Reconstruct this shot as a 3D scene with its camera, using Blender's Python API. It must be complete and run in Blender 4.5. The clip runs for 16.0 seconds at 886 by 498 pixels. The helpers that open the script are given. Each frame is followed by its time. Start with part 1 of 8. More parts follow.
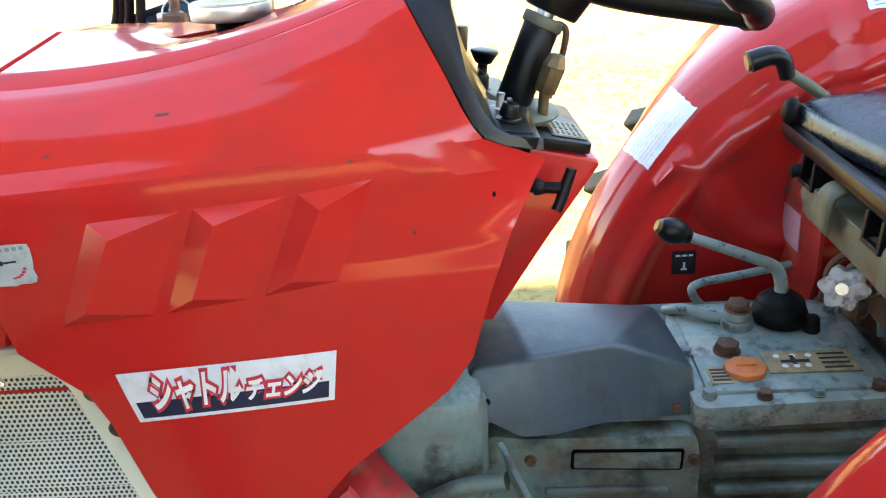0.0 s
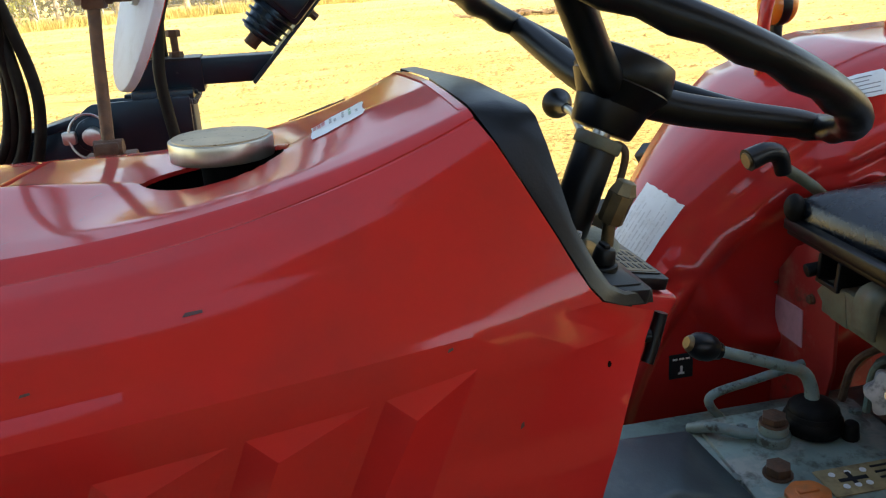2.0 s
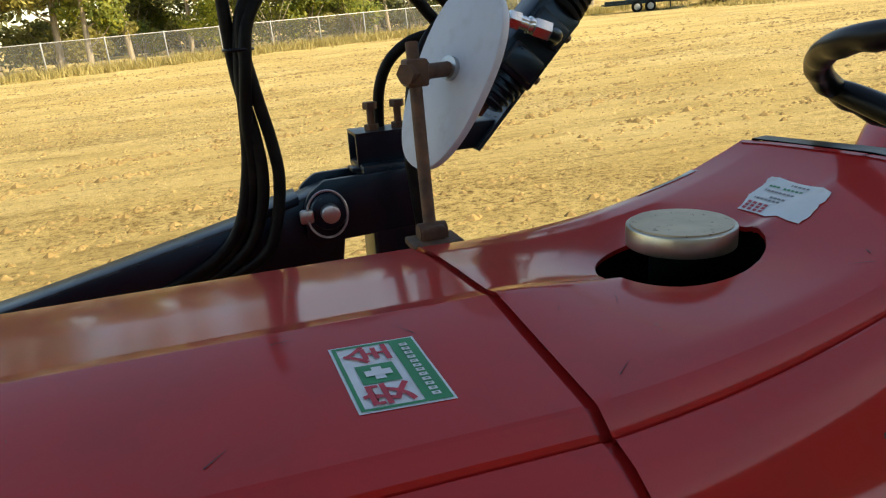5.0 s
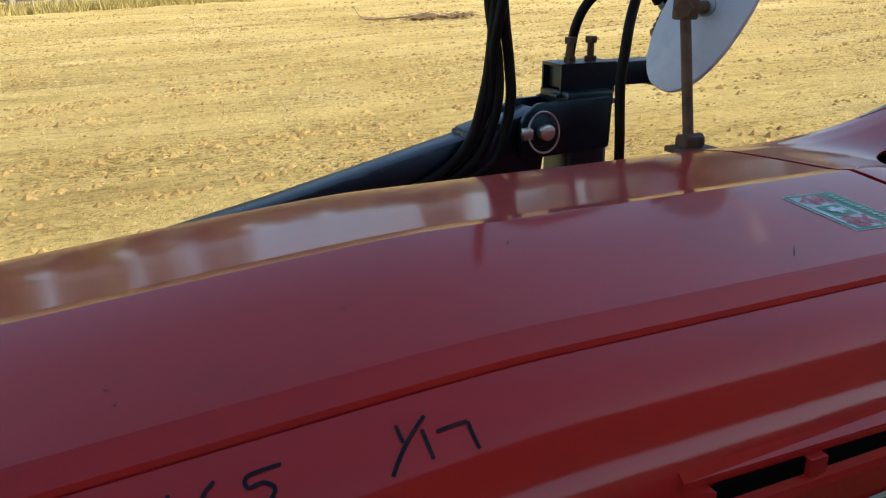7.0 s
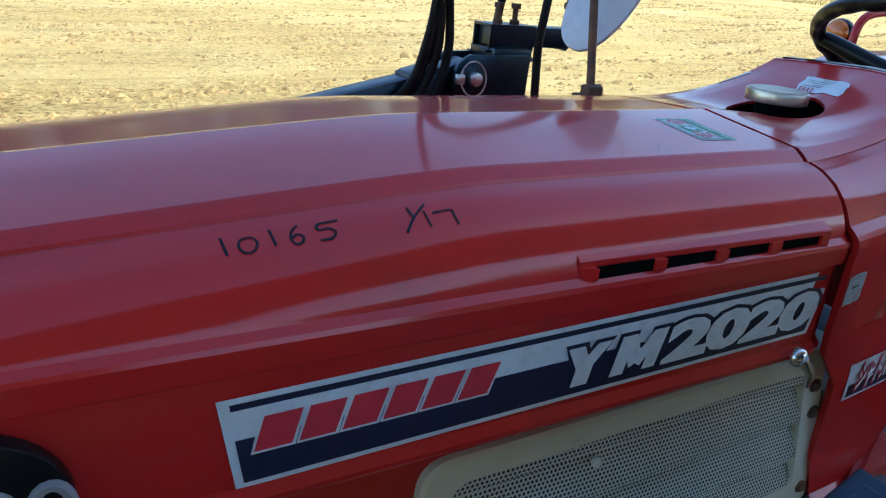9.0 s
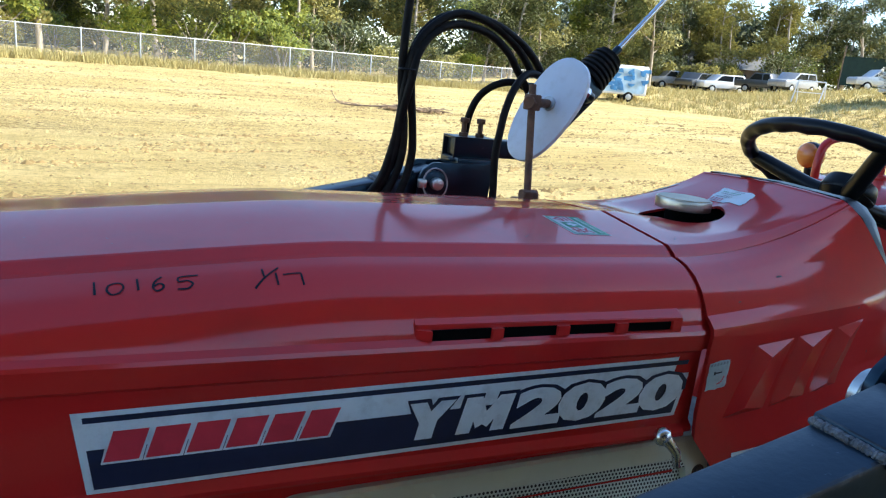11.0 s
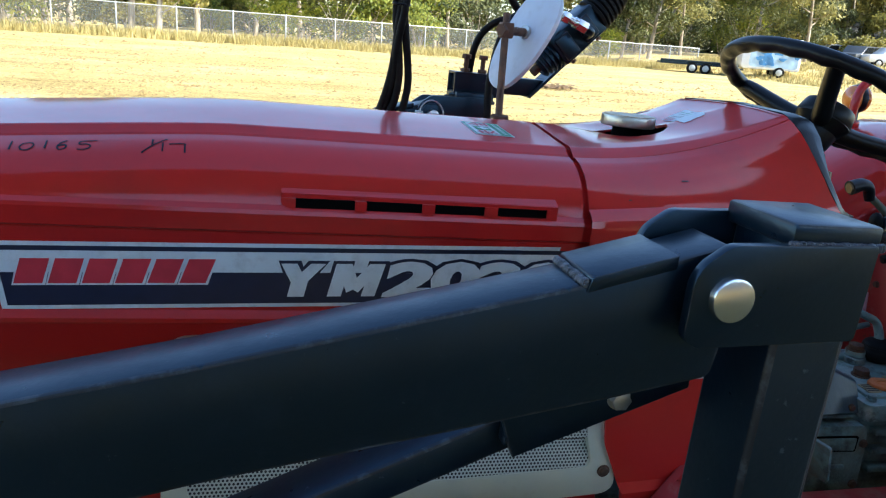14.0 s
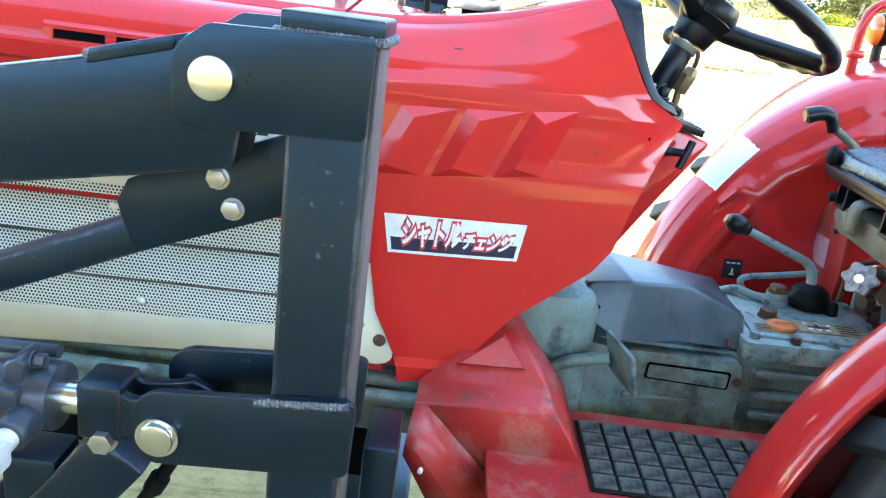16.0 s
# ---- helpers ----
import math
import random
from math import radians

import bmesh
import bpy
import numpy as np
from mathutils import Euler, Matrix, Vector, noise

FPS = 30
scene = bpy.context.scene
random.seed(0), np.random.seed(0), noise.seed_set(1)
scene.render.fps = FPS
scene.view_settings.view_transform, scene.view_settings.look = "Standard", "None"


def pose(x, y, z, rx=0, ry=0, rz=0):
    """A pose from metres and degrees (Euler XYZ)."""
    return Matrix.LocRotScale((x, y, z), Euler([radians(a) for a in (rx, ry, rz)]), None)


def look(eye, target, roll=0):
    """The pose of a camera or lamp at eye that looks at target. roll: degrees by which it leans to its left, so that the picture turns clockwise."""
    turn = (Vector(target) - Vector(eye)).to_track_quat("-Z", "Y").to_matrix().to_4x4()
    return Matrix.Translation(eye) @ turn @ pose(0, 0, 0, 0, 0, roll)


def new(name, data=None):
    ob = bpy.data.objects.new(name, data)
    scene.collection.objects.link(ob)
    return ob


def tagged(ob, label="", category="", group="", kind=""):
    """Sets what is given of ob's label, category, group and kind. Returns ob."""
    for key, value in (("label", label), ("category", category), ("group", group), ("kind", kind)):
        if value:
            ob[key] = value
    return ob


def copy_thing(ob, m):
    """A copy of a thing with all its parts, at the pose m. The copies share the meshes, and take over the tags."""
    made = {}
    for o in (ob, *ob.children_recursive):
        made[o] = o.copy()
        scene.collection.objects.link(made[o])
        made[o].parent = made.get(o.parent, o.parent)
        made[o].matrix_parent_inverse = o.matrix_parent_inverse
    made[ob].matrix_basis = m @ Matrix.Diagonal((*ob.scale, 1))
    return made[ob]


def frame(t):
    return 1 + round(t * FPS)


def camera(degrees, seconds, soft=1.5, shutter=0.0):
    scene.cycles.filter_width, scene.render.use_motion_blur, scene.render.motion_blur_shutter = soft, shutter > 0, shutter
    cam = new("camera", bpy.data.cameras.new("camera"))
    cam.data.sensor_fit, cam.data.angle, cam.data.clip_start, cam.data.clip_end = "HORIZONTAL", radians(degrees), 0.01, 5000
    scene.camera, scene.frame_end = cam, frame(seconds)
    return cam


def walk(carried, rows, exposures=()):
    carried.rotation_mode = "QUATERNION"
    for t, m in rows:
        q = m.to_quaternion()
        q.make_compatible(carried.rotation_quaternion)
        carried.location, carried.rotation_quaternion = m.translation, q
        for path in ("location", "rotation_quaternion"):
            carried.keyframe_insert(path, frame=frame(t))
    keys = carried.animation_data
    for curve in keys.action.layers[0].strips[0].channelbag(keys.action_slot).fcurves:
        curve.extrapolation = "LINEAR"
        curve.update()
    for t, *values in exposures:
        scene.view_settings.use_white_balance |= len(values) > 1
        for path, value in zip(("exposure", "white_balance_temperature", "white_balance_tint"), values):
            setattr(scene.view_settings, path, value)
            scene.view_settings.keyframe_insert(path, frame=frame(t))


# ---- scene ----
cam = camera(62.3, 16.0, 1.2)
PATH = [
    (0, (0.0604, -0.7812, 1.3377), (0.0267, 1.0229, 0.475), -3.99),
    (0.5, (-0.0305, -0.7473, 1.3494), (0.0752, 1.0909, 0.5684), -3.70),
    (1, (-0.0849, -0.7295, 1.3629), (0.2685, 1.0849, 0.5993), -3.45),
    (1.5, (-0.0948, -0.6979, 1.3663), (0.3417, 1.1119, 0.6357), -1.28),
    (2, (-0.1014, -0.6028, 1.3723), (0.2547, 1.2301, 0.6554), -4.22),
    (2.5, (-0.102, -0.5473, 1.3786), (0.1937, 1.2842, 0.6316), -2.57),
    (3, (-0.1639, -0.5262, 1.3947), (0.1279, 1.3167, 0.6747), -3.09),
    (3.2, (-0.2006, -0.5349, 1.4224), (0.0809, 1.292, 0.6585), -4.55),
    (5.3, (-0.5213, -0.4137, 1.4318), (0.0357, 1.4068, 0.819), -4.01),
    (5.5, (-0.5465, -0.3946, 1.4289), (0.0169, 1.4162, 0.7935), -2.05),
    (6, (-0.6793, -0.4083, 1.4288), (-0.1198, 1.3861, 0.7454), -0.95),
    (6.5, (-0.8341, -0.4669, 1.4355), (-0.1993, 1.2982, 0.7416), -3.35),
    (7, (-0.9267, -0.4808, 1.4324), (-0.2607, 1.2593, 0.7052), -2.12),
    (7.5, (-0.979, -0.4096, 1.4352), (-0.2614, 1.3136, 0.7171), -4.70),
    (8, (-0.992, -0.436, 1.4141), (-0.2136, 1.2485, 0.6679), -2.31),
    (8.5, (-1.0582, -0.5627, 1.4175), (-0.1815, 1.0751, 0.6765), 2.06),
    (9, (-1.0818, -0.6652, 1.4111), (-0.1644, 0.9366, 0.6413), 4.55),
    (9.5, (-1.0393, -0.727, 1.4038), (-0.1467, 0.9164, 0.695), 6.95),
    (9.7, (-1.0256, -0.757, 1.4219), (-0.1433, 0.9531, 0.8766), 8.65),
    (11.8, (-0.9467, -0.8591, 1.42), (-0.1691, 0.9181, 0.9336), 3.65),
    (12, (-0.9477, -0.8448, 1.419), (-0.1106, 0.9039, 0.9276), 3.48),
    (12.5, (-0.9268, -0.8392, 1.4118), (-0.0255, 0.8722, 0.9032), 3.68),
    (13, (-0.8673, -0.906, 1.4055), (-0.1033, 0.8651, 0.8767), 7.07),
    (13.5, (-0.8087, -1.0003, 1.3978), (-0.2411, 0.838, 0.8514), 5.48),
    (14, (-0.7136, -1.0553, 1.3605), (-0.2541, 0.806, 0.7907), 4.45),
    (14.5, (-0.5636, -1.0517, 1.3149), (-0.1437, 0.8216, 0.7541), 7.47),
    (15, (-0.3983, -1.1347, 1.2845), (-0.1226, 0.7511, 0.6782), 5.99),
    (15.5, (-0.2198, -1.2181, 1.2823), (-0.1261, 0.6755, 0.6455), 6.05),
    (16, (-0.1497, -1.1799, 1.2602), (-0.1827, 0.7076, 0.5997), 5.86),
]
# brightness and white balance of the film: seconds, stops, kelvin, tint
EXPOSURE = [(0, 3.6, 7700, 10), (0.5, 3.1, 7800, 10), (1.0, 2.5, 7800, 10), (1.5, 2.3, 7900, 10), (3.0, 1.5, 8300, 8), (5.5, 0.95, 7500, 8), (8.0, 0.95, 6100, 8), (9.0, 1.45, 5500, 8), (9.5, 1.65, 5400, 8), (12.0, 1.3, 5600, 8), (12.5, 1.35, 5600, 8), (13.5, 1.62, 5700, 8), (14.0, 1.72, 5700, 8), (14.5, 2.0, 5800, 6), (15.0, 2.75, 6000, 4), (15.5, 3.6, 6100, 4), (16.0, 3.95, 6200, 4)]
walk(cam, [(t, look(eye, target, roll)) for t, eye, target, roll in PATH], EXPOSURE)

from mathutils.bvhtree import BVHTree


# ---------------- world, sun ----------------
world = bpy.data.worlds.new("sky")
scene.world = world
world.use_nodes = True
wn = world.node_tree
sky = wn.nodes.new("ShaderNodeTexSky")
sky.sky_type = "NISHITA"
sky.sun_disc = False
SUN_EL, SUN_AZ = radians(37), radians(122)      # azimuth from +y towards +x
sky.sun_elevation = SUN_EL
sky.sun_rotation = SUN_AZ
sky.air_density, sky.dust_density, sky.ozone_density = 1.0, 0.25, 1.0
wn.nodes["Background"].inputs[1].default_value = 0.12
wn.links.new(sky.outputs[0], wn.nodes["Background"].inputs[0])
sun_data = bpy.data.lights.new("sun", "SUN")
sun_data.energy, sun_data.angle, sun_data.color = 5.0, radians(0.6), (1.0, 0.87, 0.66)
sun = new("sun", sun_data)
sun_dir = Vector((math.sin(SUN_AZ) * math.cos(SUN_EL), math.cos(SUN_AZ) * math.cos(SUN_EL), math.sin(SUN_EL)))
sun.matrix_world = look(sun_dir * 30, (0, 0, 0))

# ---------------- materials ----------------
def mat_base(name):
    m = bpy.data.materials.new(name)
    m.use_nodes = True
    return m, m.node_tree, m.node_tree.nodes["Principled BSDF"]


def surf(name, col, rough=0.5, metal=0.0, var=0.15, scale=8.0, bump=0.0, bscale=200.0, coat=0.0, dirt=None, dirt_amt=0.3, dscale=6.0,
         dlo=0.5, dhi=0.7, rvar=0.15, spec=0.5, aniso=(1, 1, 1), grime=None, gscale=30.0, glo=0.54, ghi=0.62):
    """Paint, metal, rubber: base colour with two scales of variation, dirt patches, and fine relief."""
    m, nt, b = mat_base(name)
    N, L = nt.nodes, nt.links
    tc = N.new("ShaderNodeTexCoord")
    mp = N.new("ShaderNodeMapping")
    mp.inputs["Scale"].default_value = aniso
    L.new(tc.outputs["Object"], mp.inputs[0])
    info = N.new("ShaderNodeObjectInfo")
    n1 = N.new("ShaderNodeTexNoise")
    n1.inputs["Scale"].default_value, n1.inputs["Detail"].default_value = scale, 6
    L.new(mp.outputs[0], n1.inputs["Vector"])
    r1 = N.new("ShaderNodeValToRGB")
    r1.color_ramp.elements[0].position, r1.color_ramp.elements[1].position = 0.3, 0.7
    r1.color_ramp.elements[0].color = (*[c * (1 - var) for c in col], 1)
    r1.color_ramp.elements[1].color = (*[min(1, c * (1 + var)) for c in col], 1)
    L.new(n1.outputs[0], r1.inputs[0])
    out = r1.outputs[0]
    if dirt is not None:
        n2 = N.new("ShaderNodeTexNoise")
        n2.inputs["Scale"].default_value, n2.inputs["Detail"].default_value, n2.inputs["Roughness"].default_value = dscale, 8, 0.65
        L.new(mp.outputs[0], n2.inputs["Vector"])
        r2 = N.new("ShaderNodeMapRange")
        r2.inputs[1].default_value, r2.inputs[2].default_value = dlo, dhi
        r2.inputs[4].default_value = dirt_amt
        L.new(n2.outputs[0], r2.inputs[0])
        mx = N.new("ShaderNodeMixRGB")
        mx.inputs[2].default_value = (*dirt, 1)
        L.new(r2.outputs[0], mx.inputs[0])
        L.new(out, mx.inputs[1])
        out = mx.outputs[0]
    if grime is not None:
        n4 = N.new("ShaderNodeTexNoise")
        n4.inputs["Scale"].default_value, n4.inputs["Detail"].default_value, n4.inputs["Roughness"].default_value = gscale, 9, 0.7
        L.new(mp.outputs[0], n4.inputs["Vector"])
        r4 = N.new("ShaderNodeMapRange")
        r4.inputs[1].default_value, r4.inputs[2].default_value, r4.inputs[4].default_value = glo, ghi, 0.8
        L.new(n4.outputs[0], r4.inputs[0])
        m4 = N.new("ShaderNodeMixRGB")
        m4.inputs[2].default_value = (*grime, 1)
        L.new(r4.outputs[0], m4.inputs[0])
        L.new(out, m4.inputs[1])
        out = m4.outputs[0]
    L.new(out, b.inputs["Base Color"])
    n3 = N.new("ShaderNodeTexNoise")
    n3.inputs["Scale"].default_value, n3.inputs["Detail"].default_value = scale * 5, 4
    L.new(mp.outputs[0], n3.inputs["Vector"])
    rr = N.new("ShaderNodeMapRange")
    rr.inputs[3].default_value, rr.inputs[4].default_value = max(0.02, rough - rvar * rough), min(1, rough + rvar * rough)
    L.new(n3.outputs[0], rr.inputs[0])
    L.new(rr.outputs[0], b.inputs["Roughness"])
    b.inputs["Metallic"].default_value = metal
    b.inputs["Specular IOR Level"].default_value = spec
    if coat:
        b.inputs["Coat Weight"].default_value = coat
        b.inputs["Coat Roughness"].default_value = 0.10
    if bump:
        nb = N.new("ShaderNodeTexNoise")
        nb.inputs["Scale"].default_value, nb.inputs["Detail"].default_value = bscale, 5
        L.new(mp.outputs[0], nb.inputs["Vector"])
        bp = N.new("ShaderNodeBump")
        bp.inputs["Strength"].default_value, bp.inputs["Distance"].default_value = bump, 0.01
        L.new(nb.outputs[0], bp.inputs["Height"])
        L.new(bp.outputs[0], b.inputs["Normal"])
    return m


RED = surf("red_paint", (0.45, 0.018, 0.016), 0.42, var=0.08, scale=3, coat=0.75, spec=0.06, dirt=(0.25, 0.021, 0.021), dirt_amt=0.55, dscale=6, bump=0.003, bscale=18)
RED_WORN = surf("red_paint_worn", (0.34, 0.021, 0.019), 0.45, var=0.16, scale=5, coat=0.15, spec=0.35, dirt=(0.34, 0.17, 0.12), dirt_amt=0.65, dscale=14, dlo=0.52, dhi=0.68, bump=0.04, bscale=60, grime=(0.10, 0.045, 0.028), gscale=22, glo=0.57, ghi=0.66)
BLACK_STEEL = surf("black_painted_steel", (0.0035, 0.0075, 0.0130), 0.32, var=0.3, scale=7, spec=0.55, rvar=0.35, dirt=(0.016, 0.026, 0.040), dirt_amt=0.3, dscale=30, dlo=0.58, dhi=0.74, bump=0.03, bscale=140, grime=(0.07, 0.085, 0.10), gscale=55, glo=0.655, ghi=0.70)
BLACK_STEEL.node_tree.nodes["Principled BSDF"].inputs["Specular Tint"].default_value = (0.50, 0.76, 1.0, 1)
STEEL_EDGE = surf("rubbed_steel_edge", (0.008, 0.012, 0.018), 0.38, var=0.3, scale=20, spec=0.4, dirt=(0.11, 0.13, 0.15), dirt_amt=0.3, dscale=42, dlo=0.50, dhi=0.62)
DUSTY_STEEL = surf("dusty_black_steel", (0.045, 0.042, 0.042), 0.55, var=0.3, scale=9, dirt=(0.20, 0.165, 0.13), dirt_amt=0.6, dscale=14, dlo=0.45, dhi=0.7, aniso=(1, 1, 0.3))
WELD = surf("weld_steel", (0.11, 0.115, 0.125), 0.42, metal=0.3, var=0.5, scale=120, bump=0.6, bscale=160)
PLASTIC = surf("black_plastic", (0.0042, 0.0050, 0.0062), 0.34, spec=0.24, var=0.2, scale=20, bump=0.03, bscale=500)
RUBBER = surf("black_rubber", (0.005, 0.005, 0.005), 0.55, spec=0.14, var=0.25, scale=30, dirt=(0.05, 0.042, 0.032), dirt_amt=0.2, dscale=25, bump=0.05, bscale=300)
VINYL = surf("black_vinyl", (0.011, 0.013, 0.017), 0.27, spec=0.6, var=0.25, scale=12, bump=0.05, bscale=500, rvar=0.3, dirt=(0.030, 0.031, 0.034), dirt_amt=0.25, dscale=9)
CHROME = surf("bright_steel", (0.70, 0.70, 0.68), 0.24, metal=1.0, var=0.1, scale=40, bump=0.02, bscale=400)
ZINC = surf("zinc_plated_steel", (0.50, 0.50, 0.48), 0.32, metal=0.9, var=0.15, scale=60, dirt=(0.25, 0.2, 0.12), dirt_amt=0.3, dscale=40)
WORN_SILVER = surf("worn_silver_paint", (0.40, 0.42, 0.44), 0.45, metal=0.2, var=0.3, scale=60, dirt=(0.10, 0.10, 0.11), dirt_amt=0.85, dscale=70, dlo=0.48, dhi=0.62)
SHIFT_PLATE = surf("worn_yellow_plate", (0.31, 0.25, 0.13), 0.42, var=0.25, scale=40, dirt=(0.12, 0.085, 0.05), dirt_amt=0.8, dscale=55)
RAM_STEEL = surf("blue_black_ram_paint", (0.030, 0.038, 0.050), 0.30, var=0.3, scale=20, dirt=(0.012, 0.013, 0.015), dirt_amt=0.7, dscale=30)
BRIGHT_ZINC = surf("bright_zinc", (0.72, 0.73, 0.72), 0.38, metal=0.45, var=0.1, scale=60, dirt=(0.4, 0.4, 0.38), dirt_amt=0.4, dscale=50)
CAP_TOP = surf("rust_speckled_cap", (0.46, 0.37, 0.25), 0.42, metal=0.45, var=0.22, scale=24, dirt=(0.07, 0.04, 0.022), dirt_amt=0.9, dscale=170, dlo=0.61, dhi=0.66)
RUSTY = surf("rusty_steel", (0.10, 0.055, 0.035), 0.65, metal=0.3, var=0.35, scale=50, dirt=(0.2, 0.09, 0.04), dirt_amt=0.5, dscale=60, bump=0.2, bscale=200)
GREEN_CAST = surf("grey_green_cast_iron", (0.115, 0.185, 0.170), 0.48, var=0.4, scale=11, dirt=(0.10, 0.066, 0.036), dirt_amt=0.8, dscale=12, dlo=0.47, dhi=0.66, bump=0.16, bscale=90, grime=(0.012, 0.014, 0.012), gscale=14, glo=0.49, ghi=0.63)
GREEN_TOP = surf("grey_green_worn_plate", (0.19, 0.275, 0.255), 0.40, var=0.3, scale=14, dirt=(0.36, 0.37, 0.33), dirt_amt=0.75, dscale=24, dlo=0.48, dhi=0.62, bump=0.12, bscale=110, grime=(0.035, 0.035, 0.026), gscale=26, glo=0.52, ghi=0.64)
SLATE = surf("slate_plastic", (0.026, 0.050, 0.060), 0.36, var=0.25, scale=9, dirt=(0.10, 0.125, 0.125), dirt_amt=0.6, dscale=13, dlo=0.50, dhi=0.72, bump=0.05, bscale=250, aniso=(1, 1, 0.6), grime=(0.010, 0.012, 0.014), gscale=9, glo=0.52, ghi=0.66)
LEVER_GREY = surf("grey_green_lever", (0.15, 0.22, 0.215), 0.42, var=0.2, scale=25, dirt=(0.17, 0.10, 0.06), dirt_amt=0.6, dscale=50, grime=(0.03, 0.025, 0.02), gscale=60)
ORANGE_CAP = surf("orange_plastic", (0.58, 0.16, 0.035), 0.5, var=0.2, scale=40, dirt=(0.3, 0.15, 0.07), dirt_amt=0.5, dscale=60)
OLIVE_STEEL = surf("olive_steel", (0.105, 0.115, 0.08), 0.55, var=0.3, scale=20, dirt=(0.12, 0.07, 0.04), dirt_amt=0.7, dscale=25, dlo=0.46, dhi=0.66, bump=0.08, bscale=150)
CREAM = surf("cream_paint", (0.60, 0.61, 0.49), 0.4, var=0.05, scale=10, dirt=(0.35, 0.31, 0.22), dirt_amt=0.4, dscale=25, dlo=0.55, dhi=0.8, bump=0.02, bscale=100)
WHITE_STICKER = surf("white_vinyl_sticker", (0.68, 0.71, 0.72), 0.45, var=0.06, scale=40, dirt=(0.45, 0.42, 0.36), dirt_amt=0.5, dscale=45, dlo=0.55, dhi=0.75)
SILVER_DECAL = surf("silver_decal", (0.65, 0.71, 0.75), 0.35, metal=0.12, var=0.06, scale=25, dirt=(0.36, 0.38, 0.4), dirt_amt=0.4, dscale=60)
NAVY_DECAL = surf("navy_decal", (0.012, 0.016, 0.045), 0.35, var=0.12, scale=40)
RED_DECAL = surf("red_decal", (0.50, 0.03, 0.05), 0.4, var=0.1, scale=50)
GREEN_DECAL = surf("green_decal", (0.015, 0.24, 0.09), 0.4, var=0.1, scale=50)
MARKER = surf("black_marker", (0.006, 0.006, 0.010), 0.45, var=0.2, scale=60, coat=0.10, spec=0.15, dirt=(0.10, 0.012, 0.014), dirt_amt=0.6, dscale=90)
MAT_RUBBER = surf("dusty_mat_rubber", (0.030, 0.032, 0.028), 0.7, spec=0.2, var=0.4, scale=30, dirt=(0.17, 0.165, 0.12), dirt_amt=0.8, dscale=14, dlo=0.40, dhi=0.60)
CAP_SIDE = surf("dull_cap_steel", (0.44, 0.42, 0.36), 0.30, metal=0.9, var=0.12, scale=30, dirt=(0.20, 0.15, 0.10), dirt_amt=0.5, dscale=25, dlo=0.50, dhi=0.75, aniso=(1, 1, 0.3))
TYRE = surf("dusty_tyre_rubber", (0.028, 0.032, 0.037), 0.6, spec=0.3, var=0.25, scale=12, dirt=(0.11, 0.105, 0.09), dirt_amt=0.6, dscale=14)
RED_UNDER = surf("darker_patched_red", (0.17, 0.020, 0.018), 0.6, var=0.25, scale=6, dirt=(0.10, 0.06, 0.045), dirt_amt=0.6, dscale=8, dlo=0.45, dhi=0.65)
INK = surf("black_ink", (0.008, 0.008, 0.012), 0.5, var=0.1, scale=100)
GREY_INK = surf("grey_print", (0.22, 0.22, 0.23), 0.5, var=0.1, scale=80)
PALE_INK = surf("pale_print", (0.56, 0.58, 0.59), 0.5, var=0.1, scale=80)
TAG_GREY = surf("dull_tag", (0.36, 0.42, 0.43), 0.5, var=0.08, scale=60, dirt=(0.22, 0.22, 0.2), dirt_amt=0.6, dscale=70)
PINK_STICKER = surf("faded_pink_sticker", (0.45, 0.25, 0.30), 0.5, var=0.1, scale=80)
MIRROR_BACK = surf("white_mirror_back", (0.56, 0.62, 0.72), 0.45, var=0.05, scale=14, dirt=(0.4, 0.43, 0.48), dirt_amt=0.4, dscale=40)
GRIME_SHADE = surf("brown_grime_shade", (0.075, 0.058, 0.04), 0.8, var=0.4, scale=40, dirt=(0.02, 0.018, 0.014), dirt_amt=0.8, dscale=30)
SCRATCH = surf("scratch", (0.06, 0.025, 0.022), 0.6, var=0.4, scale=90)
# flat black: painted shade in openings, also one paint chip and a plate border
VOID = surf("shade_and_mark_black", (0.003, 0.003, 0.003), 0.9, var=0.1, spec=0.03)
AMBER = surf("amber_lens", (0.75, 0.20, 0.015), 0.25, var=0.08, scale=30, coat=0.5)
AMBER.node_tree.nodes["Principled BSDF"].inputs["Transmission Weight"].default_value = 0.25
BRASS = surf("dull_brass", (0.17, 0.125, 0.065), 0.42, metal=0.6, var=0.25, scale=50, dirt=(0.07, 0.05, 0.03), dirt_amt=0.6, dscale=60)
GLASS_MIRROR = surf("mirror_glass", (0.85, 0.86, 0.86), 0.03, metal=1.0, var=0.01)
GALV = surf("galvanised_pipe", (0.42, 0.43, 0.42), 0.5, metal=0.4, var=0.12, scale=4)
WOOD = surf("weathered_wood", (0.22, 0.16, 0.11), 0.8, var=0.35, scale=8, bump=0.2, bscale=50)


